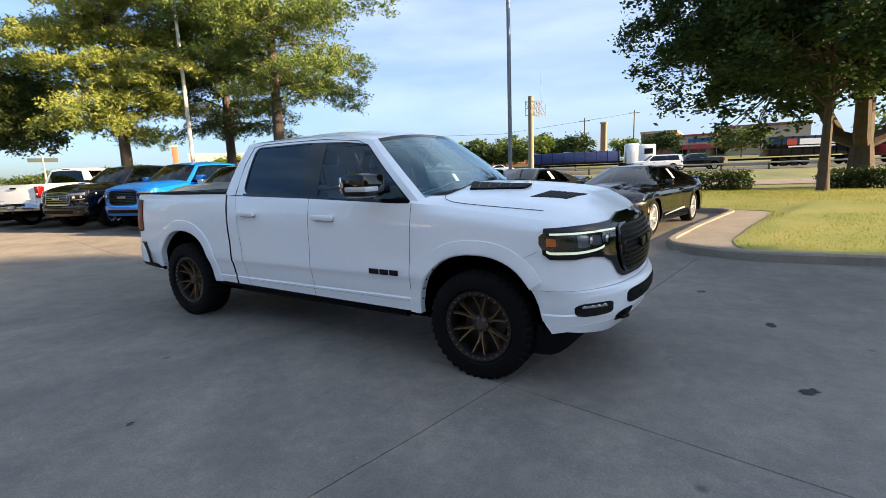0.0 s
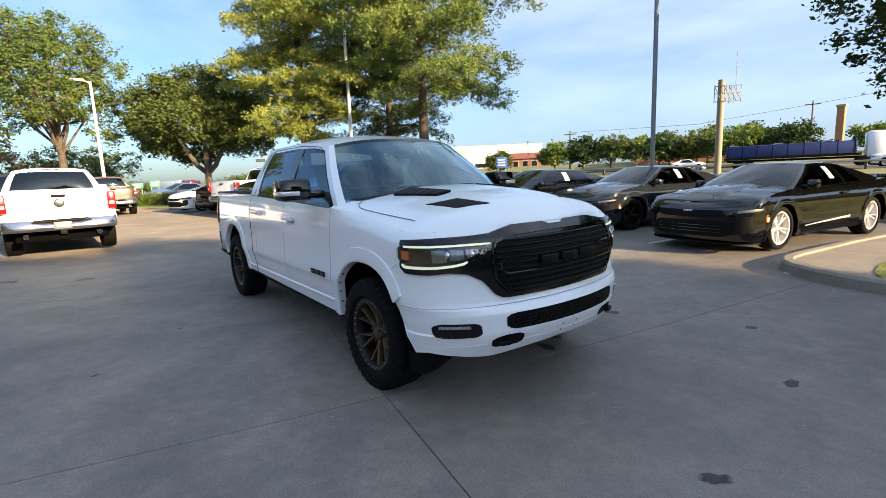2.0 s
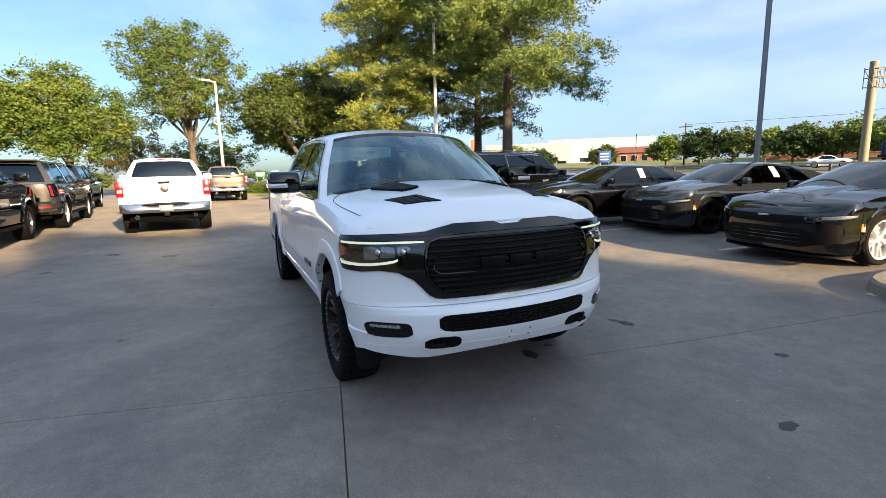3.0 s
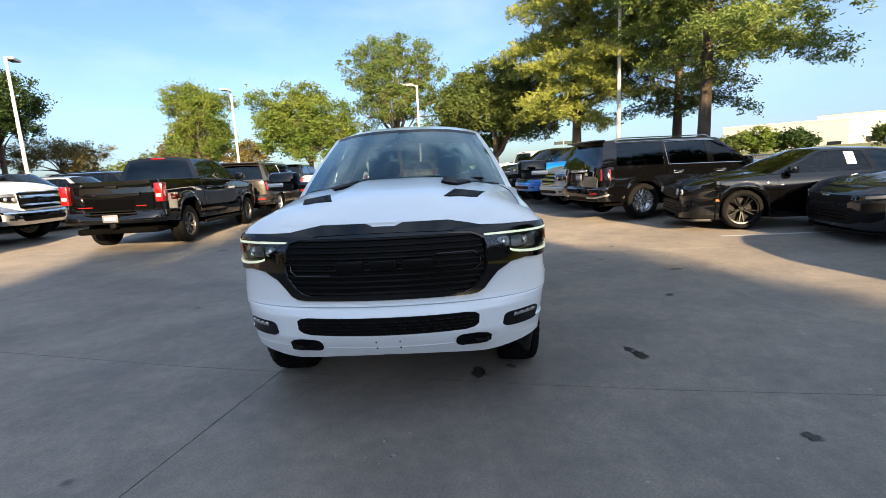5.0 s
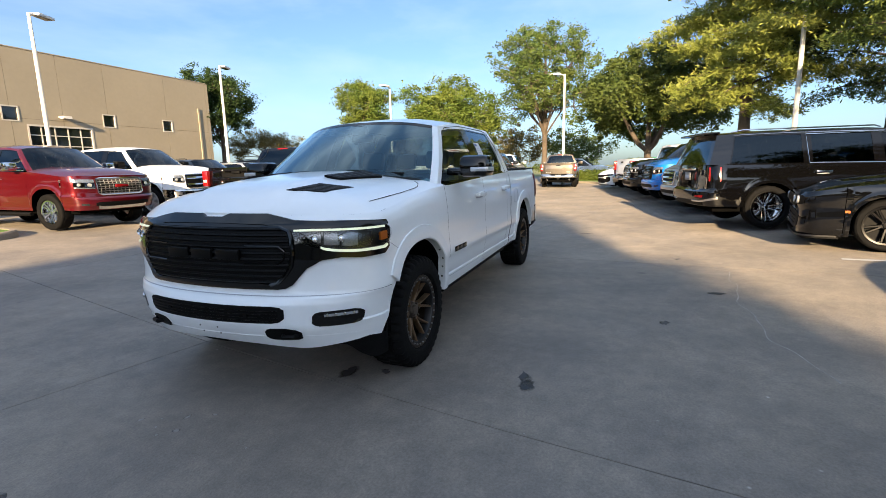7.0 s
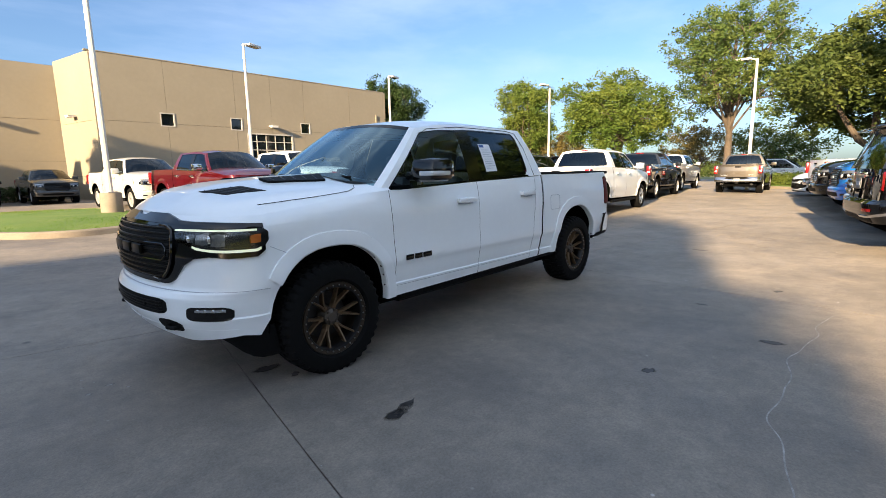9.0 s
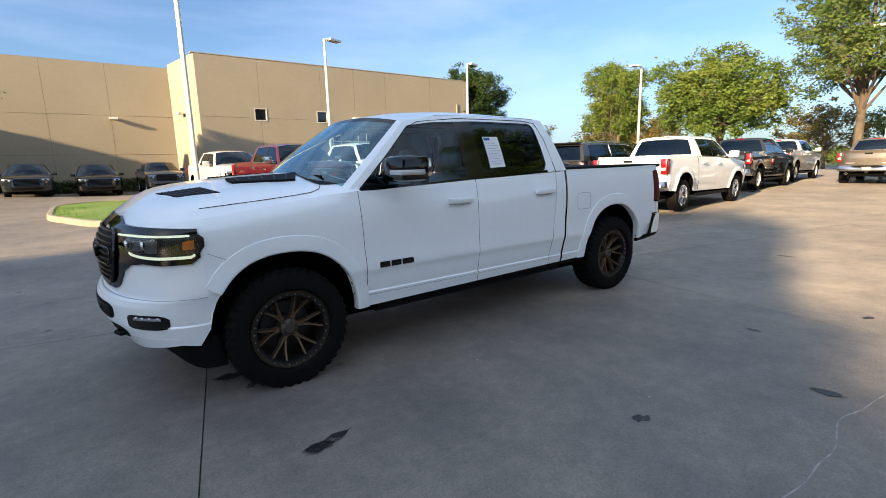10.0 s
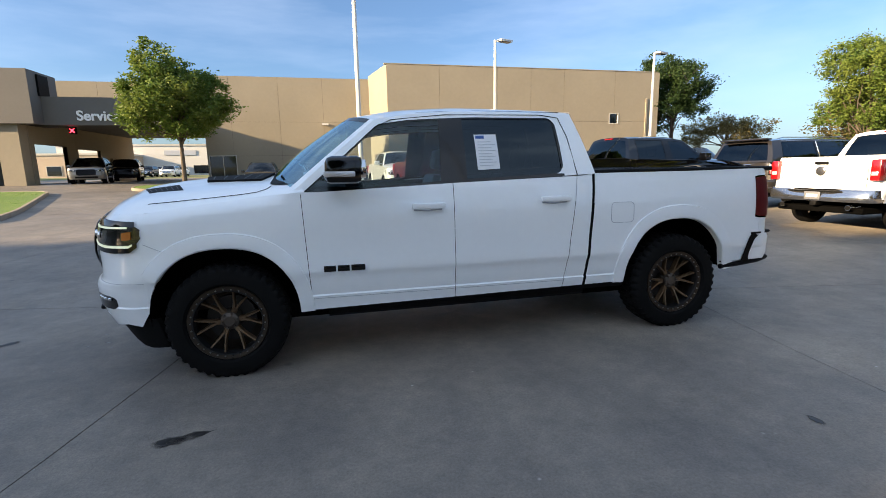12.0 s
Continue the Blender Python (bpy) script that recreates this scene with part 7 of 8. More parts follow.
def cypress(x, y, z, height, radius, trunk_h, label, mat, seed, branches=90, leaves=26, trunk_r=0.26, size=0.165):
    """A feathery conifer: tiers of long boughs, each a flat fan of hanging sprays with gaps between the tiers."""
    rng = np.random.default_rng(seed)
    root = thing("tree", pose(x, y, z), label, "tree", "trees")
    wood = Geo()
    wood.tube([(0, 0, -0.1), (0, 0, 0.3), (0.05, 0.03, height * 0.5), (0.0, 0.0, height * 0.97)], [trunk_r * 1.5, trunk_r, trunk_r * 0.6, 0.03], 10)
    centres, sizes = [], []
    for k in range(branches):
        t = (k / branches) ** 0.95
        h = trunk_h + (height - trunk_h) * t
        length = radius * min(0.66 + 1.3 * t, 1.1 * (1 - t) ** 0.6 + 0.08) * rng.uniform(0.6, 1.1)
        az = k * 2.39996 + rng.uniform(-0.35, 0.35)
        rise, sag = rng.uniform(0.15, 0.62) * length, rng.uniform(0.25, 0.46) * length
        ca, sa = math.cos(az), math.sin(az)

        def at_s(s):
            return Vector((ca * length * s, sa * length * s, h + rise * s - sag * s * s))

        wood.tube([at_s(q) for q in lin(0, 1, 7)], [max(0.012, 0.055 * (1 - q) * (1.2 - t)) for q in lin(0, 1, 7)], 5, caps=False)
        for q in lin(0.16, 1.0, max(5, int(length * 3.2))):
            p = at_s(q)
            fan = (0.10 + 0.30 * math.sin(math.pi * min(1.0, q * 0.9 + 0.1))) * length
            for side in (-1, 1):
                reach = fan * rng.uniform(0.35, 1.1)
                steps = max(2, int(reach / 0.26))
                for m in range(steps):
                    w = side * reach * (m + rng.random()) / steps
                    fwd = abs(w) * 0.45
                    centres.append((p.x - sa * w + ca * fwd, p.y + ca * w + sa * fwd, p.z - 0.08 - 0.30 * abs(w) + rng.normal(0, 0.13)))
                    sizes.append(rng.uniform(0.16, 0.30))
            if rng.random() < 0.55:
                for m in range(rng.integers(1, 4)):
                    centres.append((p.x + rng.normal(0, 0.12), p.y + rng.normal(0, 0.12), p.z - 0.2 - 0.22 * m))
                    sizes.append(0.13)
    part("trunk", wood, BARK, root)
    part("crown", leaf_mesh("crown", centres, sizes, leaves, size, mat, rng, droop=0.55, ratio=0.30), mat, root)
    return root


OAK = foliage_material("oak_leaves", (0.058, 0.092, 0.022), (0.13, 0.16, 0.04))
OAK_MID = foliage_material("deep_green_oak_leaves", (0.03, 0.062, 0.016), (0.085, 0.125, 0.03))
OAK_DARK = foliage_material("dark_oak_leaves", (0.020, 0.044, 0.012), (0.05, 0.085, 0.022))
ELM = foliage_material("elm_leaves", (0.07, 0.125, 0.03), (0.17, 0.21, 0.055))
LIME = foliage_material("bright_green_leaves", (0.075, 0.135, 0.024), (0.19, 0.23, 0.045))
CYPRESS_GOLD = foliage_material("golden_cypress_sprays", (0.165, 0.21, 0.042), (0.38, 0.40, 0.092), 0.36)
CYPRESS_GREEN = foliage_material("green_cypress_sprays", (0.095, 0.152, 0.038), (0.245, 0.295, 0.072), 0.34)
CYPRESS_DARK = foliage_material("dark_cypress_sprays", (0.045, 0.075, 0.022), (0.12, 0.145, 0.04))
AUTUMN = foliage_material("bronze_leaves", (0.11, 0.095, 0.03), (0.19, 0.145, 0.045))


def gz(x, y):
    return far_z(x, y)


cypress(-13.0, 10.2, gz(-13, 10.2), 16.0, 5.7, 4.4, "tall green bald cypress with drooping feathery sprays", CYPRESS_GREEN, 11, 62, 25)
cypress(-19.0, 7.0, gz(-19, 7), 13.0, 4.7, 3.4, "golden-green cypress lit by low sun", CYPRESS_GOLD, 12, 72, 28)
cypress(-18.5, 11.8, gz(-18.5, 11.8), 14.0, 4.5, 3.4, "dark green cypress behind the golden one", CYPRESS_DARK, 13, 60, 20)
broad_tree(-25.0, 3.5, gz(-25, 3.5), 7.6, 4.2, 2.0, "low dark live oak with forked trunk", OAK, 21, 72, 760, 0.19, 0.23, fork=2.25)
broad_tree(-29.0, -3.0, gz(-29, -3), 12.0, 4.3, 2.3, "tall spreading elm beyond the pickups", ELM, 22, 70, 520, 0.17, 0.24, 16, spread=0.5)
broad_tree(-27.5, -9.0, gz(-27.5, -9), 7.8, 3.9, 1.2, "rounded bright green tree behind parked vehicles", LIME, 23, 72, 520, 0.17, 0.18)
broad_tree(-30.0, -17.5, gz(-30, -17.5), 9.2, 2.9, 0.9, "upright fresh green tree behind a lamp post", LIME, 24, 72, 520, 0.16, 0.16, 14)
broad_tree(-34.0, -21.0, gz(-34, -21), 6.2, 2.6, 1.4, "olive and bronze tree past the lot", AUTUMN, 25, 36, 160, 0.22, 0.15)
broad_tree(-31.5, -15.0, gz(-31.5, -15), 4.4, 1.8, 0.8, "small yellowing tree by the lamp post", AUTUMN, 37, 36, 110, 0.2, 0.1)
broad_tree(-41.0, -2.0, gz(-41, -2), 4.8, 3.6, 0.8, "low olive tree beyond the lane's end", OAK, 38, 50, 150, 0.2, 0.12)
broad_tree(-43.0, -8.0, gz(-43, -8), 5.2, 3.8, 0.8, "low bronze tree beyond the lane's end", AUTUMN, 39, 50, 150, 0.2, 0.12)
broad_tree(-25.6, -28.8, gz(-25.6, -28.8), 10.2, 3.3, 2.4, "dark green tree beside the building's corner", OAK_DARK, 26, 72, 480, 0.18, 0.2, 13)
broad_tree(-33.0, -31.0, gz(-33, -31), 5.4, 4.0, 1.5, "low bronze-green tree beyond the building", AUTUMN, 27, 80, 240, 0.16, 0.18)
broad_tree(8.75, -23.7, gz(8.75, -23.7) + 0.12, 7.0, 3.0, 1.8, "round-crowned young oak in front of the service entrance", LIME, 28, 70, 620, 0.17, 0.12, 12, spread=0.42)
# dark leaf colour carries the shade on this oak's near side
broad_tree(6.5, 17.8, gz(6.5, 17.8) + 0.15, 11.0, 6.7, 2.3, "green oak spreading over the lawn, its shadow side put into dark leaves", OAK_DARK, 29, 84, 1200, 0.20, 0.19, 30, spread=0.62)
broad_tree(9.0, 25.6, gz(9, 25.6), 12.5, 8.0, 2.6, "massive dark oak with forking limbs", OAK_MID, 30, 52, 900, 0.30, 0.55, 28, spread=0.7, fork=2.3)
# unseen trees added on the sunny side to cast broken shade over the lane
broad_tree(27.0, 4.8, gz(27, 4.8), 11.2, 4.5, 4.9, "large unseen oak added to cast shade over the lane", OAK_DARK, 31, 70, 620, 0.3, 0.3, 14)
broad_tree(18.5, 5.5, gz(18.5, 5.5), 7.4, 2.5, 2.9, "small unseen oak added to dapple the shadow's edge", OAK_DARK, 33, 42, 330, 0.2, 0.14, 12, spread=0.4)


# ---- buildings ----
GLASS_DARK = material("dark_window_glass", (0.01, 0.014, 0.018), 0.05, coat=0.3)
FRAME_GREY = material("window_frame_grey", (0.5, 0.47, 0.42), 0.5, vary=0.1)
JOINT = material("panel_joint", (0.17, 0.135, 0.095), 0.9)
SIGN_WHITE = material("white_sign_letters", (0.85, 0.85, 0.85), 0.4)
BRICK_RED = material("brick_red_wall", (0.26, 0.12, 0.08), 0.85, vary=0.25, scale=1.5)
AWNING_RED = material("red_awning", (0.40, 0.035, 0.03), 0.6, vary=0.1)
BEIGE = material("beige_wall", (0.48, 0.38, 0.29), 0.85, vary=0.12, scale=0.3)
OFF_WHITE = material("off_white_wall", (0.62, 0.60, 0.56), 0.8, vary=0.08, scale=0.2)
GREY_WALL = material("grey_wall", (0.30, 0.31, 0.33), 0.8, vary=0.1, scale=0.2)
ROOF_RED = material("red_tile_roof", (0.25, 0.08, 0.05), 0.8, vary=0.25, scale=2)


def panel_wall(root, a, b, z0, z1, cols, splits, mat, holes=(), thick=0.25):
    """A wall of cast panels with recessed joints, from a to b in plan; holes: (s0, s1, z0, z1) along it."""
    a, b = Vector((*a, 0)), Vector((*b, 0))
    d = (b - a).normalized()
    nrm = Vector((-d.y, d.x, 0))
    length = (b - a).length
    m = Matrix(((d.x, nrm.x, 0, a.x), (d.y, nrm.y, 0, a.y), (0, 0, 1, 0), (0, 0, 0, 1)))
    xs = lin(0, length, cols + 1) if isinstance(cols, int) else [0.0, *cols, length]
    zs = [z0, *splits, z1]
    cut_x = sorted({x for h in holes for x in h[:2]})
    cut_z = sorted({z for h in holes for z in h[2:]})
    for i in range(len(xs) - 1):
        for j in range(len(zs) - 1):
            x0, x1, y0, y1 = xs[i] + 0.008, xs[i + 1] - 0.008, zs[j] + 0.008, zs[j + 1] - 0.008
            mine = [h for h in holes if h[0] < x1 and h[1] > x0 and h[2] < y1 and h[3] > y0]
            g = Geo()
            if not mine:
                g.box(x0, x1, -thick, 0.0, y0, y1, m)
            else:
                cx = sorted({x0, x1, *[min(max(v, x0), x1) for h in mine for v in h[:2]]})
                cz = sorted({y0, y1, *[min(max(v, y0), y1) for h in mine for v in h[2:]]})
                for p in range(len(cx) - 1):
                    for q in range(len(cz) - 1):
                        mx, mz = (cx[p] + cx[p + 1]) / 2, (cz[q] + cz[q + 1]) / 2
                        if not any(h[0] < mx < h[1] and h[2] < mz < h[3] for h in mine):
                            g.box(cx[p], cx[p + 1], -thick, 0.0, cz[q], cz[q + 1], m)
            part("panel", g, mat, root, smooth=False)
    g = Geo()
    hx = [0.0] + cut_x + [length]
    back = Geo()
    if holes:
        for p in range(len(hx) - 1):
            mx = (hx[p] + hx[p + 1]) / 2
            zcol = sorted({z0, z1, *cut_z})
            for q in range(len(zcol) - 1):
                mz = (zcol[q] + zcol[q + 1]) / 2
                if not any(h[0] < mx < h[1] and h[2] < mz < h[3] for h in holes):
                    back.box(hx[p], hx[p + 1], -thick * 0.9, -0.02, zcol[q], zcol[q + 1], m)
    else:
        back.box(0.0, length, -thick * 0.9, -0.02, z0, z1, m)
    part("joint_backing", back, JOINT, root, smooth=False)
    return m


def window_unit(root, m, s0, s1, z0, z1, bars=0, cross=0, frame=0.06):
    w = Geo()
    fr = part("window_frame", Geo().box(s0, s1, -0.12, 0.02, z0, z0 + frame, m).box(s0, s1, -0.12, 0.02, z1 - frame, z1, m).box(s0, s0 + frame, -0.12, 0.02, z0 + frame, z1 - frame, m).box(s1 - frame, s1, -0.12, 0.02, z0 + frame, z1 - frame, m), FRAME_GREY, root, smooth=False)
    part("pane", Geo().box(s0 + frame, s1 - frame, -0.10, -0.08, z0 + frame, z1 - frame, m), GLASS_DARK, fr, smooth=False)
    for k in range(bars):
        x = s0 + (s1 - s0) * (k + 1) / (bars + 1)
        part("mullion", Geo().box(x - 0.025, x + 0.025, -0.11, -0.04, z0 + frame, z1 - frame, m), FRAME_GREY, fr, smooth=False)
    for k in range(cross):
        z = z0 + (z1 - z0) * (k + 1) / (cross + 1)
        part("rail", Geo().box(s0 + frame, s1 - frame, -0.11, -0.05, z - 0.025, z + 0.025, m), FRAME_GREY, fr, smooth=False)


def wall_light(root, m, s, z):
    g = Geo().box(s - 0.22, s + 0.22, 0.0, 0.16, z - 0.05, z + 0.03, m)
    g.box(s - 0.22, s + 0.22, 0.16, 0.42, z - 0.1, z + 0.03, m)
    part("wall_light", g, POLE_WHITE, root)


def service_building():
    root = thing("service_building", pose(0, 0, 0), "tan panel-walled service building with small square windows", "building", kind="structure")
    y0 = -27.0
    top = 8.05
    m = panel_wall(root, (-22.6, y0), (-2.75, y0), 0.2, top, (3.4, 7.4, 9.9, 12.35, 16.38), (1.6, 4.55), STUCCO,
                   [(s - 0.39, s + 0.39, 4.38, 5.16) for s in (16.38, 12.35, 7.35, 3.4)] + [(8.4, 11.7, 0.45, 4.28)])
    for s in (16.38, 12.35, 7.35, 3.4):
        window_unit(root, m, s - 0.39, s + 0.39, 4.38, 5.16)
    window_unit(root, m, 8.4, 11.7, 0.45, 4.28, 4, 6, 0.09)
    wall_light(root, m, 9.9, 4.78)
    m2 = panel_wall(root, (-2.75, y0), (-1.95, -31.4), 0.2, top, 1, (1.6, 4.55), STUCCO)
    wall_light(root, m2, 2.4, 4.9)
    m3 = panel_wall(root, (-1.95, -31.4), (9.3, -31.4), 0.2, 7.85, (3.3, 6.3, 9.5), (2.5, 4.82), STUCCO, [(9.35, 11.15, 1.05, 2.55)])
    window_unit(root, m3, 9.35, 11.15, 1.05, 2.55, 1)
    wall_light(root, m3, 3.2, 4.68)
    panel_wall(root, (9.3, -31.4), (40.0, -31.4), 5.2, 7.3, 5, (), STUCCO)
    part("parapet_cap", Geo().box(-22.7, -2.6, y0 - 0.3, y0 + 0.02, top, top + 0.05), STUCCO, root, smooth=False)
    part("roof_deck", Geo().box(-22.6, -2.8, -60.0, y0 - 0.2, 7.0, 7.2), GREY_WALL, root, smooth=False)
    part("roof_deck", Geo().box(-2.7, 9.2, -60.0, -31.6, 6.8, 7.0), GREY_WALL, root, smooth=False)
    part("end_wall", Geo().box(-22.85, -22.6, -60.0, y0, 0.1, top), STUCCO, root, smooth=False)
    part("inner_wall", Geo().box(9.1, 9.3, -60.0, -31.66, 0.1, 7.0), STUCCO, root, smooth=False)
    part("downspout", Geo().box(-21.9, -21.78, y0 + 0.0, y0 + 0.07, 0.3, 6.2), STUCCO, root, smooth=False)
    # service drive: beam, soffit, block and side wall
    part("canopy_beam", Geo().box(8.6, 18.2, -27.9, -27.2, 4.2, 5.75), STUCCO_GREY, root, "taupe canopy fascia over the service drive", smooth=False)
    part("canopy_soffit", Geo().box(8.8, 17.9, -42.0, -27.9, 4.4, 4.6), STUCCO_GREY, root, smooth=False)
    part("corner_block", Geo().box(16.6, 45.0, -29.0, -26.2, 4.2, 7.05), STUCCO_GREY, root, smooth=False)
    part("block_return", Geo().box(16.5, 16.62, -28.0, -27.0, 5.75, 6.9), MATT_BLACK, root, smooth=False)
    part("corner_column", Geo().box(17.55, 18.6, -27.3, -26.5, 0.1, 4.2), STUCCO, root, smooth=False)
    part("shop_lintel", Geo().box(18.6, 45.0, -26.9, -26.6, 3.4, 4.2), STUCCO, root, smooth=False)
    part("shop_glass", Geo().box(18.6, 45.0, -26.85, -26.75, 0.2, 3.4), GLASS_DARK, root, smooth=False)
    m4 = panel_wall(root, (17.55, -42.0), (17.55, -27.35), 0.1, 4.4, 3, (), STUCCO, [(10.73, 14.2, 0.9, 3.2), (6.1, 9.35, 0.9, 3.1), (4.2, 4.8, 1.8, 2.6), (2.6, 3.2, 1.8, 2.6), (1.0, 1.6, 1.8, 2.6)])
    lamp = part("lane_signal", Geo().box(15.41, 15.81, -28.05, -27.92, 3.75, 4.15, bevel=0.02), MATT_BLACK, root, "lit red cross lane signal")
    red = material("signal_red_light", (1.0, 0.03, 0.05), 0.4, emit=4.0)
    for a in (45, -45):
        part("signal_cross", Geo().box(-0.17, 0.17, -0.005, 0.005, -0.018, 0.018, Matrix.Translation((15.61, -27.905, 3.95)) @ Matrix.Rotation(radians(a), 4, "Y")), red, lamp, smooth=False)
    cu = bpy.data.curves.new("sign_text", "FONT")
    cu.body, cu.size, cu.extrude, cu.offset = "Service", 0.76, 0.03, 0.018
    tmp = bpy.data.objects.new("tmp_text", cu)
    scene.collection.objects.link(tmp)
    bpy.context.view_layer.update()
    me = bpy.data.meshes.new_from_object(tmp.evaluated_get(bpy.context.evaluated_depsgraph_get()))
    bpy.data.objects.remove(tmp)
    me.materials.clear()
    me.materials.append(SIGN_WHITE)
    sign = new("sign_letters", me)
    sign.parent = root
    sign.matrix_world = pose(14.95, -27.16, 4.47, 90, 0, 180)
    tagged(sign, "white raised letters reading Service")
    return root


service_building()
# plain unseen block, added on the sunny side to shade the truck and lane
def shade_block():
    root = thing("unseen_shade_building", pose(0, 0, 0), "plain tan unseen block added to shade the truck and lane", "building", kind="structure")
    part("wall", Geo().box(34.0, 50.0, 1.7, 8.6, 0.0, 11.0), STUCCO, root, smooth=False)
    part("roof_edge", Geo().box(33.9, 50.0, 1.6, 8.7, 11.0, 11.15), FRAME_GREY, root, smooth=False)
shade_block()
# Long wall added out of view to block low sky and its reflections
solid("unseen_wall_east", Geo().box(47.0, 48.0, -70.0, 90.0, 0.0, 8.2), STUCCO, "plain long unseen wall added to block low sky on the sunny side", "wall", kind="structure", smooth=False)


# ---- poles and signs ----
def lamp_post(x, y, h, turn, label, base=0.0, mat=POLE_WHITE, arm=1.0):
    root = thing("street_lamp", pose(x, y, ground_z(x, y), 0, 0, turn), label, "lamp post", "lot lamp posts")
    if base:
        part("concrete_base", Geo().lathe([(0.001, base), (0.27, base), (0.29, base - 0.03), (0.30, -0.05)], 20, Matrix.Rotation(radians(90), 4, "X")), KERB_CONCRETE, root)
    part("pole", Geo().tube([(0, 0, base), (0, 0, base + (h - base) * 0.5), (0, 0, h)], [0.085, 0.075, 0.06], 10), mat, root)
    part("base_plate", Geo().box(-0.15, 0.15, -0.15, 0.15, base, base + 0.03, bevel=0.006), POLE_GREY, root)
    if arm:
        part("arm", Geo().tube([(0, 0, h - 0.1), (0.15, 0, h), (0.5, 0, h + 0.03)], 0.035, 8), mat, root)
        part("lamp_head", Geo().box(0.25, 0.25 + arm * 0.75, -0.19, 0.19, h - 0.02, h + 0.09, bevel=0.025), mat, root)
        part("lens", Geo().box(0.45, 0.2 + arm * 0.7, -0.13, 0.13, h - 0.035, h - 0.018), GLASS_DARK, root)
    return root


lamp_post(-26.0, -1.35, 6.78, 270, "white lamp post with one flat head behind pickups")
lamp_post(-26.1, -13.45, 6.75, 350, "white lamp post with one flat head in the rear row", arm=0.9)
lamp_post(-16.5, -19.2, 7.05, 200, "white lamp post with one flat head near the building")
lamp_post(-7.2, -18.9, 7.32, 200, "white lamp post with one flat head among red and white pickups")
lamp_post(-0.05, -13.6, 12.5, 20, "tall white lamp post on a round concrete base", base=0.75)
lamp_post(-15.6, 7.9, 8.6, 168, "white lamp post rising through cypress branches")
tall = thing("flag_pole", pose(-3.45, 12.6, ground_z(-3.45, 12.6)), "tall bare steel pole behind the parked coupes", "pole")
part("pole", Geo().tube([(0, 0, 0), (0, 0, 9), (0, 0, 18)], [0.075, 0.068, 0.055], 12), material("dull_steel_pole", (0.22, 0.25, 0.28), 0.45, 0.3, vary=0.15, scale=3), tall)
part("base_plate", Geo().box(-0.2, 0.2, -0.2, 0.2, 0, 0.04, bevel=0.01), POLE_GREY, tall)


FRAME_STEEL = material("dull_sign_steel", (0.20, 0.19, 0.17), 0.6, 0.3, vary=0.2)


def billboard(x, y):
    root = thing("billboard_frame", pose(x, y, far_z(x, y), 0, 0, 65), "thick tan sign post with an empty steel frame on top", "sign post")
    part("post", Geo().tube([(0, 0, 0), (0, 0, 7.3)], [0.26, 0.24], 16), material("tan_post", (0.24, 0.21, 0.155), 0.7, vary=0.15), root)
    for z in (5.7, 6.3, 6.85):
        for yy in (-0.35, 0.35):
            part("beam", Geo().tube([(-0.3, yy, z), (1.5, yy, z)], 0.03, 6), FRAME_STEEL, root)
    for xx in lin(-0.3, 1.5, 5):
        for yy in (-0.35, 0.35):
            part("upright", Geo().tube([(xx, yy, 5.6), (xx, yy, 6.95)], 0.025, 6), FRAME_STEEL, root)
        part("strut", Geo().tube([(xx, -0.35, 5.7), (xx, 0.35, 6.85)], 0.02, 6), FRAME_STEEL, root)
    part("antenna", Geo().tube([(1.3, 0.0, 6.8), (1.3, 0.0, 9.4)], 0.02, 6), FRAME_STEEL, root)


billboard(-11.7, 37.7)


# ---- beyond the lot: hedge, highway, shops and traffic ----
def hedge(a, b, w, h, label, seed, mat=OAK_DARK):
    rng = np.random.default_rng(seed)
    a, b = Vector(a), Vector(b)
    root = thing("hedge", pose(a.x, a.y, far_z(a.x, a.y)), label, "hedge", "clipped hedges")
    d = b - a
    nrm = Vector((-d.y, d.x)).normalized()
    cs = []
    for k in range(int(d.length * w * 150)):
        t, s = rng.random(), rng.uniform(-0.5, 0.5)
        z = rng.uniform(0.1, 1.0) * h
        q = d * t + nrm * w * s
        cs.append((q.x, q.y, z))
    part("foliage", leaf_mesh("foliage", cs, [0.16] * len(cs), 16, 0.10, mat, rng), mat, root)
    for k in range(int(d.length / 1.1)):
        p = d * ((k + 0.5) * 1.1 / d.length)
        part("stem", Geo().tube([(p.x, p.y, 0), (p.x + 0.05, p.y, h * 0.8)], 0.025, 5), BARK, root)


hedge((2.0, 19.6), (4.4, 19.9), 1.0, 0.95, "clipped dark hedge section at the edge of the lawn", 41)
hedge((6.8, 20.6), (9.4, 20.9), 1.0, 0.9, "clipped dark hedge by the thin tree", 42)
hedge((10.2, 21.0), (17.0, 21.6), 1.1, 0.95, "long clipped hedge in front of the oak", 43)
hedge((-4.5, 18.8), (-1.5, 19.2), 0.9, 0.8, "clipped hedge behind the coupes", 44)
hedge((-1.2, -30.5), (8.6, -30.5), 0.8, 0.7, "low planted hedge along the tan wall", 46)
# brighter leaves than the other hedges: the sunlit look is in the colour
hedge((-32.4, -2.2), (-30.0, 2.3), 1.2, 0.85, "low green hedge at the lane's end, sunlight put into its leaf colour", 45, LIME)

DIRX, DIRY = Vector((0.954, 0.30)), Vector((-0.30, 0.954))


def hw(s, d):
    """From along and across the highway to the plan."""
    p = CORNER + DIRX * s + DIRY * d
    return p.x, p.y


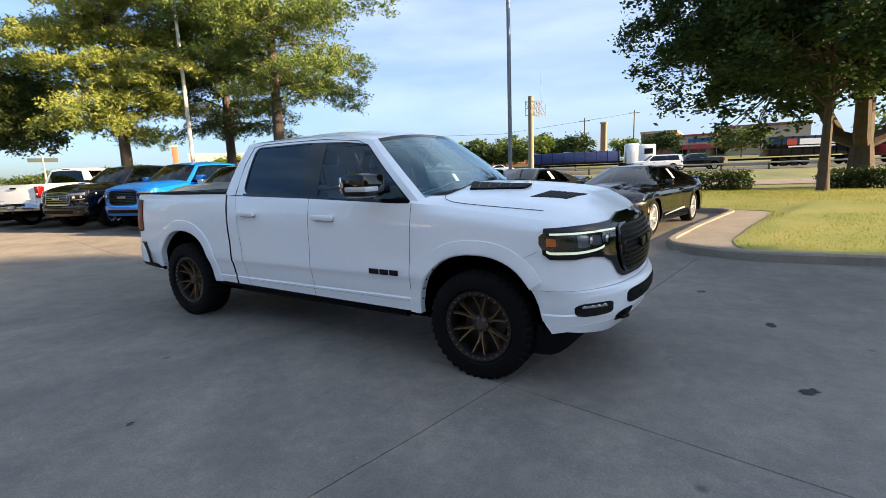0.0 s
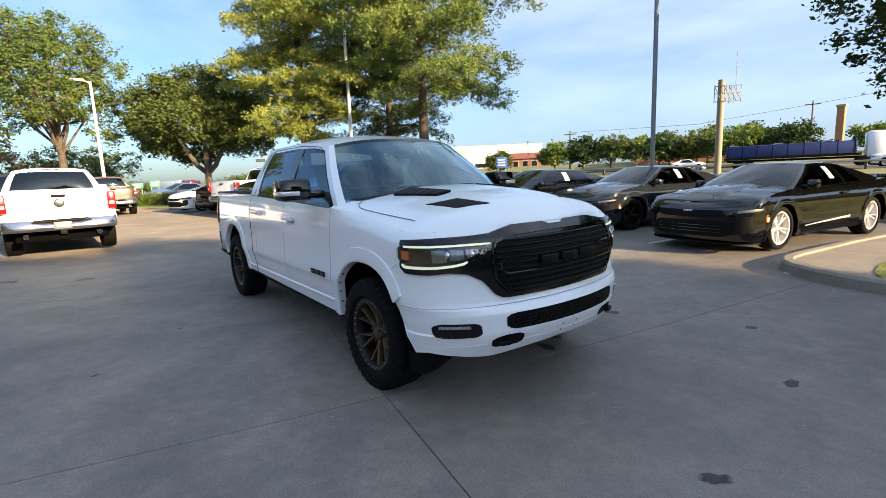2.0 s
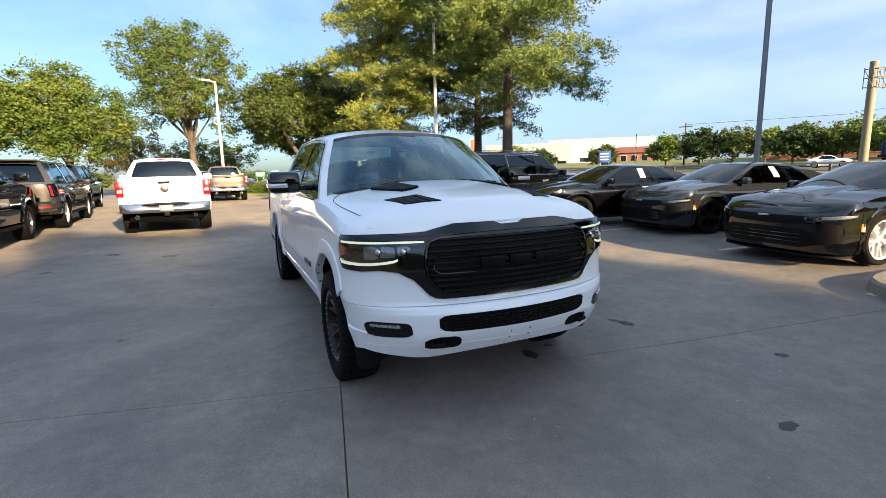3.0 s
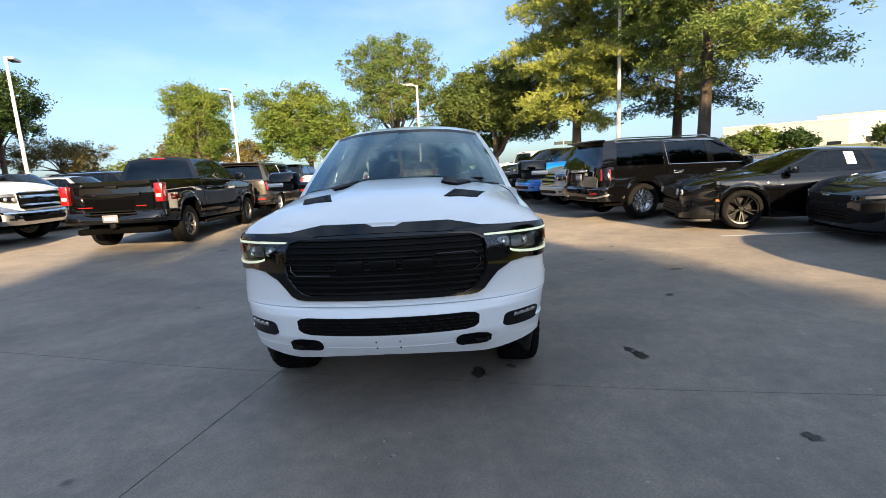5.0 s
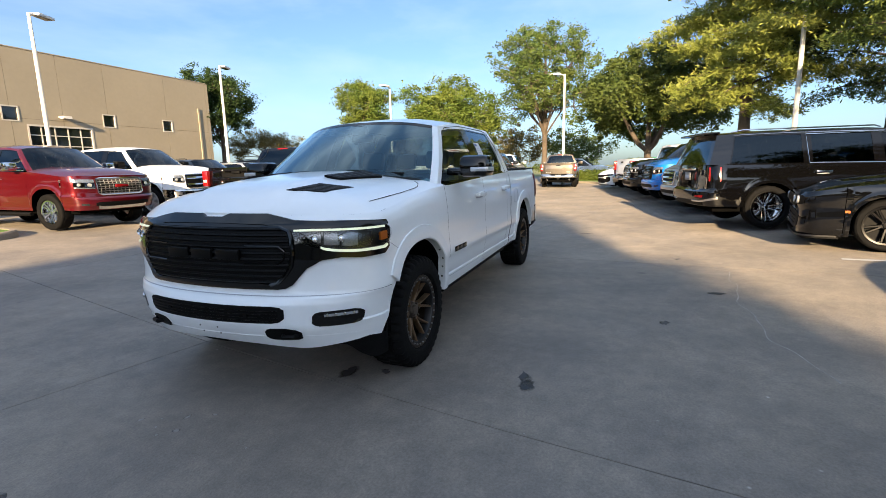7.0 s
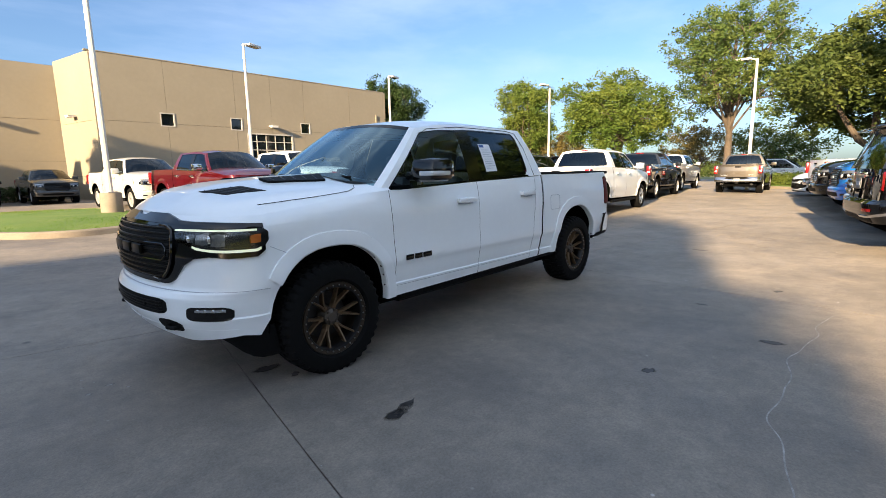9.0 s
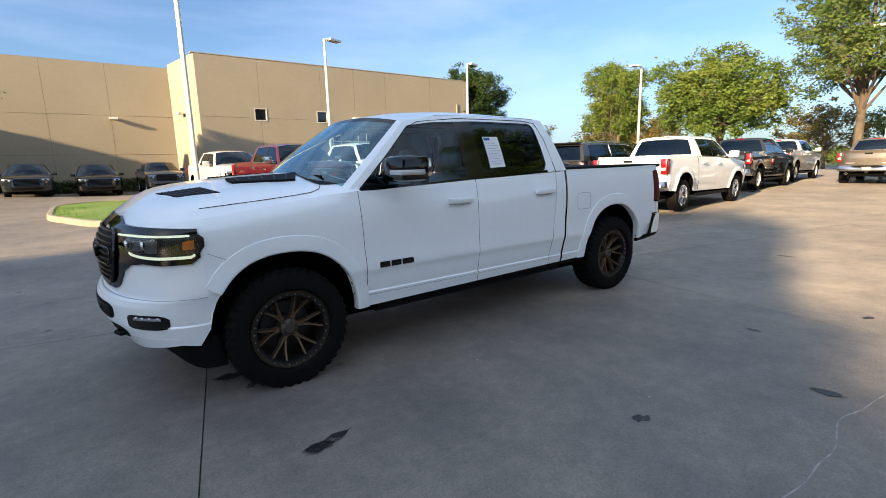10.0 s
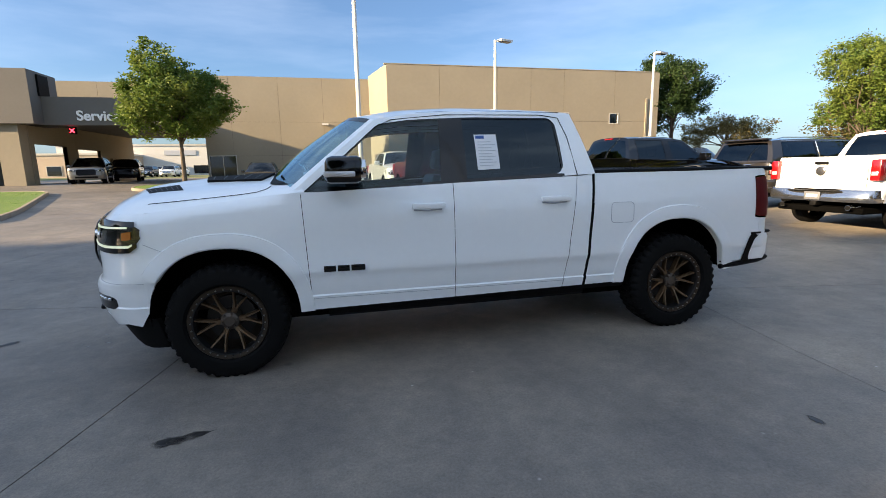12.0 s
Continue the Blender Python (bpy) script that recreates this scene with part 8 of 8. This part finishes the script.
def strip(name, d0, d1, mat, label, lift, cat="road"):
    rows = []
    for s in lin(-260, 160, 60):
        rows.append([Vector((*hw(s, d), far_z(*hw(s, d)) + lift)) for d in lin(d0, d1, 6)])
    solid(name, Geo().grid(rows), mat, label, cat, kind="structure")


strip("road", 27.5, 34.0, KERB_CONCRETE, "pale frontage road beyond the hedge", 0.005)
strip("road_highway", 49.0, 69.0, ASPHALT, "dark asphalt highway carriageway", 0.02)
strip("road_far", 78.0, 90.0, ASPHALT, "far frontage road by the shops", 0.02)


def guard_rail():
    root = thing("guard_rail", pose(0, 0, 0), "galvanised highway guard rail on posts", "guard rail")
    pts = [Vector((*hw(s, 46.5), far_z(*hw(s, 46.5)) + 0.62)) for s in lin(-60, 60, 40)]
    part("rail", Geo().tube(pts, 0.075, 6), STEEL, root)
    for s in lin(-60, 60, 31):
        x, y = hw(s, 46.7)
        z = far_z(x, y)
        part("post", Geo().box(x - 0.07, x + 0.07, y - 0.07, y + 0.07, z - 0.05, z + 0.72), BARK, root, smooth=False)


guard_rail()


def retail():
    x, y = -14.5, 125.5
    z = 2.9
    root = thing("shop_building", pose(x, y, z, 0, 0, 0), "brick and beige shop row with red awnings", "building")
    part("tall_end", Geo().box(0, 8.0, 0, 20, 0, 6.4), BRICK_RED, root, smooth=False)
    part("cornice", Geo().box(-0.2, 8.2, -0.3, 20, 6.1, 6.7), BEIGE, root, smooth=False)
    part("middle", Geo().box(8.0, 18.5, 0.8, 20, 0, 5.2), BEIGE, root, smooth=False)
    part("cornice", Geo().box(8.0, 18.5, 0.5, 20, 5.0, 5.4), AWNING_RED, root, smooth=False)
    part("tall_end", Geo().box(18.5, 34.0, 0, 20, 0, 6.4), BEIGE, root, smooth=False)
    part("cornice", Geo().box(18.3, 34.2, -0.3, 20, 6.1, 6.7), BRICK_RED, root, smooth=False)
    for a, b in ((8.2, 10.6), (10.9, 14.6), (14.9, 18.3), (20, 23), (24, 27)):
        part("awning", Geo().add([(a, -0.6, 1.9), (b, -0.6, 1.9), (b, 0.75, 3.0), (a, 0.75, 3.0)], [(0, 1, 2, 3)]), AWNING_RED, root, smooth=False)
        w = part("window", Geo().box(a + 0.1, b - 0.1, 0.7, 0.78, 0.3, 1.9), GLASS_DARK, root, smooth=False)
        part("pane", Geo().box((a + b) / 2 - 0.04, (a + b) / 2 + 0.04, 0.66, 0.69, 0.3, 1.9), FRAME_GREY, w, smooth=False)
    part("shop_sign", Geo().box(10.5, 15.5, 0.7, 0.79, 3.5, 4.4, bevel=0.03), BLUE_INK, root, "plain blue shop sign panel", smooth=False)


retail()


def block_building(x, y, z, w, dpt, h, turn, mat, label, roof=None, rows=1, cols=6, accent=None):
    root = thing("building", pose(x, y, z, 0, 0, turn), label, "building", "far buildings")
    part("wall", Geo().box(-w / 2, w / 2, 0, dpt, 0, h), mat, root, smooth=False)
    if roof:
        part("roof", Geo().add([(-w / 2 - 0.5, -0.6, h), (w / 2 + 0.5, -0.6, h), (w / 2 + 0.5, dpt + 0.5, h), (-w / 2 - 0.5, dpt + 0.5, h), (-w / 2 + 2, dpt / 2, h + 1.8), (w / 2 - 2, dpt / 2, h + 1.8)], [(0, 1, 5, 4), (1, 2, 5), (2, 3, 4, 5), (3, 0, 4)]), roof, root, smooth=False)
    else:
        part("parapet", Geo().box(-w / 2 - 0.15, w / 2 + 0.15, -0.15, dpt, h, h + 0.35), FRAME_GREY, root, smooth=False)
    for r in range(rows):
        for k in range(cols):
            cx = -w / 2 + w * (k + 0.5) / cols
            ww = part("window", Geo().box(cx - w / cols * 0.3, cx + w / cols * 0.3, -0.06, 0.02, 0.8 + r * 3.2, 2.6 + r * 3.2), FRAME_GREY, root, smooth=False)
            part("pane", Geo().box(cx - w / cols * 0.27, cx + w / cols * 0.27, -0.08, -0.05, 0.9 + r * 3.2, 2.5 + r * 3.2), GLASS_DARK, ww, smooth=False)
    if accent:
        part("sign_panel", Geo().box(accent[0], accent[1], -0.12, -0.02, accent[2], accent[3], bevel=0.03), accent[4], root, "plain sign panel", smooth=False)


block_building(-139.5, 136.0, 3.2, 40, 30, 9.6, 46, OFF_WHITE, "large off-white cinema block in the distance", cols=4, accent=(-17, -12, 6.0, 7.4, AWNING_RED))
block_building(-89.0, 102.0, 2.2, 16, 10, 3.2, 41, BRICK_RED, "low brick building with a tiled roof", ROOF_RED)
block_building(-41.5, 93.0, 2.2, 17, 12, 2.6, 25, BRICK_RED, "low red-roofed building among trees", ROOF_RED)
block_building(-118.0, 86.0, 1.5, 26, 30, 7.5, 56, GREY_WALL, "grey warehouse block beyond the trees", cols=5)
block_building(30.0, -104.0, 0.3, 46, 20, 6.5, 180, OFF_WHITE, "pale office block behind the service drive", cols=8, accent=(-4.0, 2.0, 4.6, 5.6, INK))
block_building(46.0, -92.0, 0.3, 16, 14, 4.4, 180, BEIGE, "low tan building behind the service drive", cols=4)


def pylon(x, y, z, w, h, mat, label, turn=0.0, bands=3):
    root = thing("pylon_sign", pose(x, y, z, 0, 0, turn), label, "sign")
    part("shaft", Geo().box(-w / 2, w / 2, -w / 2, w / 2, 0, h, bevel=0.05), mat, root)
    part("cap", Geo().box(-w / 2 - 0.15, w / 2 + 0.15, -w / 2 - 0.15, w / 2 + 0.15, h, h + 0.3), BEIGE, root, smooth=False)
    for k in range(bands):
        part("sign_panel", Geo().box(-w / 2 + 0.1, w / 2 - 0.1, -w / 2 - 0.1, -w / 2 - 0.02, h * (0.35 + 0.2 * k), h * (0.35 + 0.2 * k) + h * 0.12), OFF_WHITE, root, "plain sign panel", smooth=False)


pylon(-19.1, 103.8, 2.6, 1.1, 8.0, material("orange_brick", (0.42, 0.19, 0.09), 0.8, vary=0.2), "tall orange brick pylon sign by the shops", bands=0)
pylon(-100.6, 57.1, 0.6, 1.15, 8.6, material("red_orange_panel", (0.62, 0.12, 0.05), 0.6, vary=0.1), "tall red-orange pylon sign in the distance", 60, 0)


def small_sign(x, y, z0, h, w, ph, mat, label, turn, back=POLE_GREY):
    root = thing("road_sign", pose(x, y, z0, 0, 0, turn), label, "sign", "road signs")
    for s in (-0.35, 0.35):
        part("post", Geo().tube([(s * w, 0, 0), (s * w, 0, h)], 0.06, 6), back, root)
    pn = part("panel", Geo().box(-w / 2, w / 2, -0.1, -0.04, h - ph, h, bevel=0.02), mat, root)
    for k in range(3):
        part("sign_bar", Geo().box(-w * 0.36, w * 0.3, -0.115, -0.102, h - ph * (0.3 + 0.25 * k), h - ph * (0.2 + 0.25 * k)), SIGN_WHITE, pn, smooth=False)


GREEN_SIGN = material("green_road_sign", (0.005, 0.16, 0.09), 0.5)
small_sign(-48.5, 50.4, 0.6, 3.4, 1.7, 1.7, BLUE_INK, "blue roadside service sign with plain bars", 45)
small_sign(-55.6, 64.3, 2.0, 5.2, 1.0, 2.6, GREY_BLACK, "dark back of a tall roadside sign", 130)
small_sign(-84.5, 7.4, far_z(-84.5, 7.4), 3.65, 1.5, 1.1, GREEN_SIGN, "green highway sign with plain bars", 85)
small_sign(-84.5, 5.0, far_z(-84.5, 5.0), 3.45, 1.6, 0.9, GREEN_SIGN, "green highway exit sign with plain bars", 85)
street = thing("street_sign", pose(-39.0, 11.2, 0.3, 0, 0, 75), "street name sign blade on a grey post", "sign")
part("post", Geo().tube([(0, 0, 0), (0, 0, 3.6)], 0.06, 6), POLE_GREY, street)
part("blade", Geo().box(-0.85, 0.85, -0.03, 0.03, 3.05, 3.33), material("dark_green_blade", (0.012, 0.03, 0.03), 0.5), street, smooth=False)


def utility_pole(x, y, z, h, label, arm=True):
    root = thing("utility_pole", pose(x, y, z, 0, 0, 20), label, "utility pole", "utility poles")
    part("pole", Geo().tube([(0, 0, 0), (0, 0, h)], [0.16, 0.11], 8), BARK, root)
    if arm:
        part("crossarm", Geo().box(-1.1, 1.1, -0.06, 0.06, h - 0.7, h - 0.55), BARK, root, smooth=False)


for px, py, h in ((-22.5, 101.0, 9.5), (-14.2, 112.0, 11.0), (-52.0, 72.0, 7.5)):
    utility_pole(px, py, far_z(px, py), h, "wooden utility pole by the highway")
wire = thing("overhead_cable", pose(0, 0, 0), "thin overhead cable along the highway", "cable")
part("cable", Geo().tube([(-52, 72, far_z(-52, 72) + 7.2), (-36, 88, far_z(-36, 88) + 7.0), (-22.5, 101, far_z(-22.5, 101) + 8.9), (-14.2, 112, far_z(-14.2, 112) + 10.4)], 0.03, 4), MATT_BLACK, wire)

# far tree rows
for k, (tx, ty, hh, rr) in enumerate(((-40, 86, 6.0, 4.6), (-34.5, 89, 6.6, 4.6), (-29, 91, 6.4, 4.2), (-24, 93, 5.2, 3.4), (-12.8, 95, 5.4, 3.2), (-8.4, 113, 6.2, 4.4), (6.7, 113.5, 6.6, 5.2),
                                      (-52, 67.5, 5.6, 3.6), (-48, 70.5, 6.2, 3.8), (-44, 73, 6.2, 3.6), (-40.5, 75.5, 5.8, 3.2), (-33, 69, 5.2, 3.4), (-28.5, 71.5, 5.6, 3.8), (-23, 73.5, 6.0, 4.0), (-17.5, 75, 5.8, 3.8),
                                      (-72.6, 45.8, 4.2, 2.4), (-70.5, 49.2, 4.8, 3.0), (-67.8, 53.3, 4.4, 3.0), (-61, 62, 4.5, 2.6), (26, 90, 8, 6))):
    z = far_z(tx, ty)
    broad_tree(tx, ty, z, hh, rr, hh * 0.16, "rounded roadside tree beyond the highway", (OAK, LIME, OAK_DARK)[k % 3], 60 + k, 26, 150, 0.5, 0.16, 9, spread=0.9)
for k, (tx, ty, hh, rr) in enumerate(((-118, 42, 4.8, 9), (-140, 36, 4.4, 9), (-160, 10, 4.2, 10), (-104, 48, 5.0, 8), (-125, -12, 4.5, 9), (-120, -30, 5, 9), (-70, -45, 6, 8))):
    broad_tree(tx, ty, far_z(tx, ty), hh, rr, 0.6, "distant low wood on the skyline", OAK, 90 + k, 34, 260, 0.48, 0.2, 14, spread=1.1)


# traffic on the highway
def semi(x, y, turn, label, kind, cab_mat, box_mat):
    z = far_z(x, y) + 0.02
    root = thing("semi_truck", pose(x, y, z, 0, 0, turn), label, "truck", "highway trucks")
    part("frame", Geo().box(-13.5, 1.5, -0.45, 0.45, 0.85, 1.1), MATT_BLACK, root, smooth=False)
    cab = part("tractor_cab", Geo().box(1.2, 3.4, -1.15, 1.15, 0.9, 3.5, bevel=0.18), cab_mat, root)
    part("sleeper", Geo().box(-0.4, 1.3, -1.15, 1.15, 0.9, 3.7, bevel=0.2), cab_mat, cab)
    part("hood", Geo().box(3.3, 5.2, -0.95, 0.95, 0.8, 2.0, bevel=0.2), cab_mat, cab)
    part("windscreen", Geo().box(3.36, 3.44, -1.0, 1.0, 2.2, 3.0), GLASS_DARK, cab, smooth=False)
    for s in (-1, 1):
        part("side_window", Geo().box(1.9, 3.0, s * 1.14, s * 1.165, 2.2, 2.95), GLASS_DARK, cab, smooth=False)
    part("bumper", Geo().box(5.1, 5.35, -1.1, 1.1, 0.45, 0.85, bevel=0.06), CHROME, root)
    if kind == "tarp":
        part("deck", Geo().box(-13.8, -0.8, -1.25, 1.25, 1.15, 1.4), MATT_BLACK, root, smooth=False)
        tarp = part("tarp", Geo().box(-13.6, -1.2, -1.22, 1.22, 1.4, 2.8, bevel=0.1), box_mat, root)
        for k in range(9):
            xx = -13.4 + k * 1.5
            part("strap", Geo().box(xx - 0.04, xx + 0.04, -1.24, 1.24, 1.38, 3.0 + 0.16 * math.sin(k * 1.7)), MATT_BLACK, tarp, smooth=False)
        top = [[Vector((-13.6 + 0.62 * q, w, 2.84 + 0.13 * math.sin(q * 1.7) + 0.07 * math.sin(q * 0.9 + w) - 0.10 * abs(w))) for w in lin(-1.2, 1.2, 5)] for q in range(21)]
        part("tarp_top", Geo().grid(top, flip=True), box_mat, tarp)
    elif kind == "box":
        body = part("box_body", Geo().box(-13.8, -0.8, -1.25, 1.25, 1.2, 3.7, bevel=0.04), box_mat, root)
        part("side_rail", Geo().box(-13.8, -0.8, -1.27, 1.27, 1.12, 1.24), STEEL, body, smooth=False)
    else:
        body = part("dump_body", Geo().box(-9.6, -0.8, -1.25, 1.25, 1.25, 3.6, bevel=0.06), box_mat, root)
        for k in range(8):
            xx = -9.4 + k * 1.2
            part("rib", Geo().box(xx, xx + 0.1, -1.3, 1.3, 1.3, 3.6), box_mat, body, smooth=False)
        for s in (-1, 1):
            part("sign_block", Geo().box(-6.2, -2.4, s * 1.31, s * 1.32, 2.55, 3.25), SIGN_WHITE, body, "plain white lettering block", smooth=False)
            part("sign_block", Geo().box(-7.4, -2.4, s * 1.31, s * 1.32, 2.25, 2.42), SIGN_WHITE, body, smooth=False)
            part("sign_emblem", Geo().box(-7.6, -6.5, s * 1.31, s * 1.32, 2.55, 3.3), AWNING_RED, body, smooth=False)
    for xx in ((4.3, 0.4, -0.7, -11.2, -12.4) if kind != "dump" else (4.3, 0.4, -0.7, -5.4, -6.6, -7.8)):
        for s in (-1, 1):
            part("tyre", Geo().lathe([(0.001, 0.16), (0.28, 0.16), (0.3, 0.14), (0.5, 0.14), (0.52, 0.1), (0.52, -0.14), (0.3, -0.14)], 20, Matrix.Translation((xx, s * 1.0, 0.52)) @ Matrix.Rotation(0 if s > 0 else math.pi, 4, "Z")), RUBBER, root)


TARP_BLUE = material("blue_tarpaulin", (0.02, 0.04, 0.16), 0.45, vary=0.4, scale=1.2, bump=0.6, bump_scale=4)
semi(-8.1, 67.2, 17.5, "white tractor with a blue tarpaulin flatbed trailer", "tarp", WHITE, TARP_BLUE)
semi(-111.0, 16.5, 17.5, "red tractor with a plain white box trailer", "box", RED_PAINT, PALE_SILVER)
semi(17.0, 72.5, 17.5, "black dump trailer with white lettering blocks", "dump", RED_PAINT, BLACK_PAINT)
suv("white estate car on the highway", pose(-3.4, 56.7, far_z(-3.4, 56.7), 0, 0, 197), WHITE, CHROME, group="highway cars")
pickup("black pickup truck on the highway", pose(0.6, 60.5, far_z(0.6, 60.5), 0, 0, 197), BLACK_PAINT, {}, group="highway cars")
coupe("white saloon car on the highway", pose(-25.0, 61.5, far_z(-25, 61.5), 0, 0, 17) @ Matrix.Diagonal((0.9, 0.95, 1.05, 1)), WHITE, ALLOY, sheet=False, group="highway cars")
for k, (cx, cy) in enumerate(((22, -66), (25, -67), (28, -68), (31, -69), (23.5, -76), (27, -77), (30.5, -78), (34, -70))):
    suv("parked car in the lot behind the service drive", pose(cx, cy, ground_z(cx, cy), 0, 0, 95) @ Matrix.Diagonal((0.8, 0.9, 0.8, 1)), (WHITE, NAVY_PAINT, SILVER_PAINT, BLACK_PAINT)[k % 4], CHROME, group="cars behind the service drive")
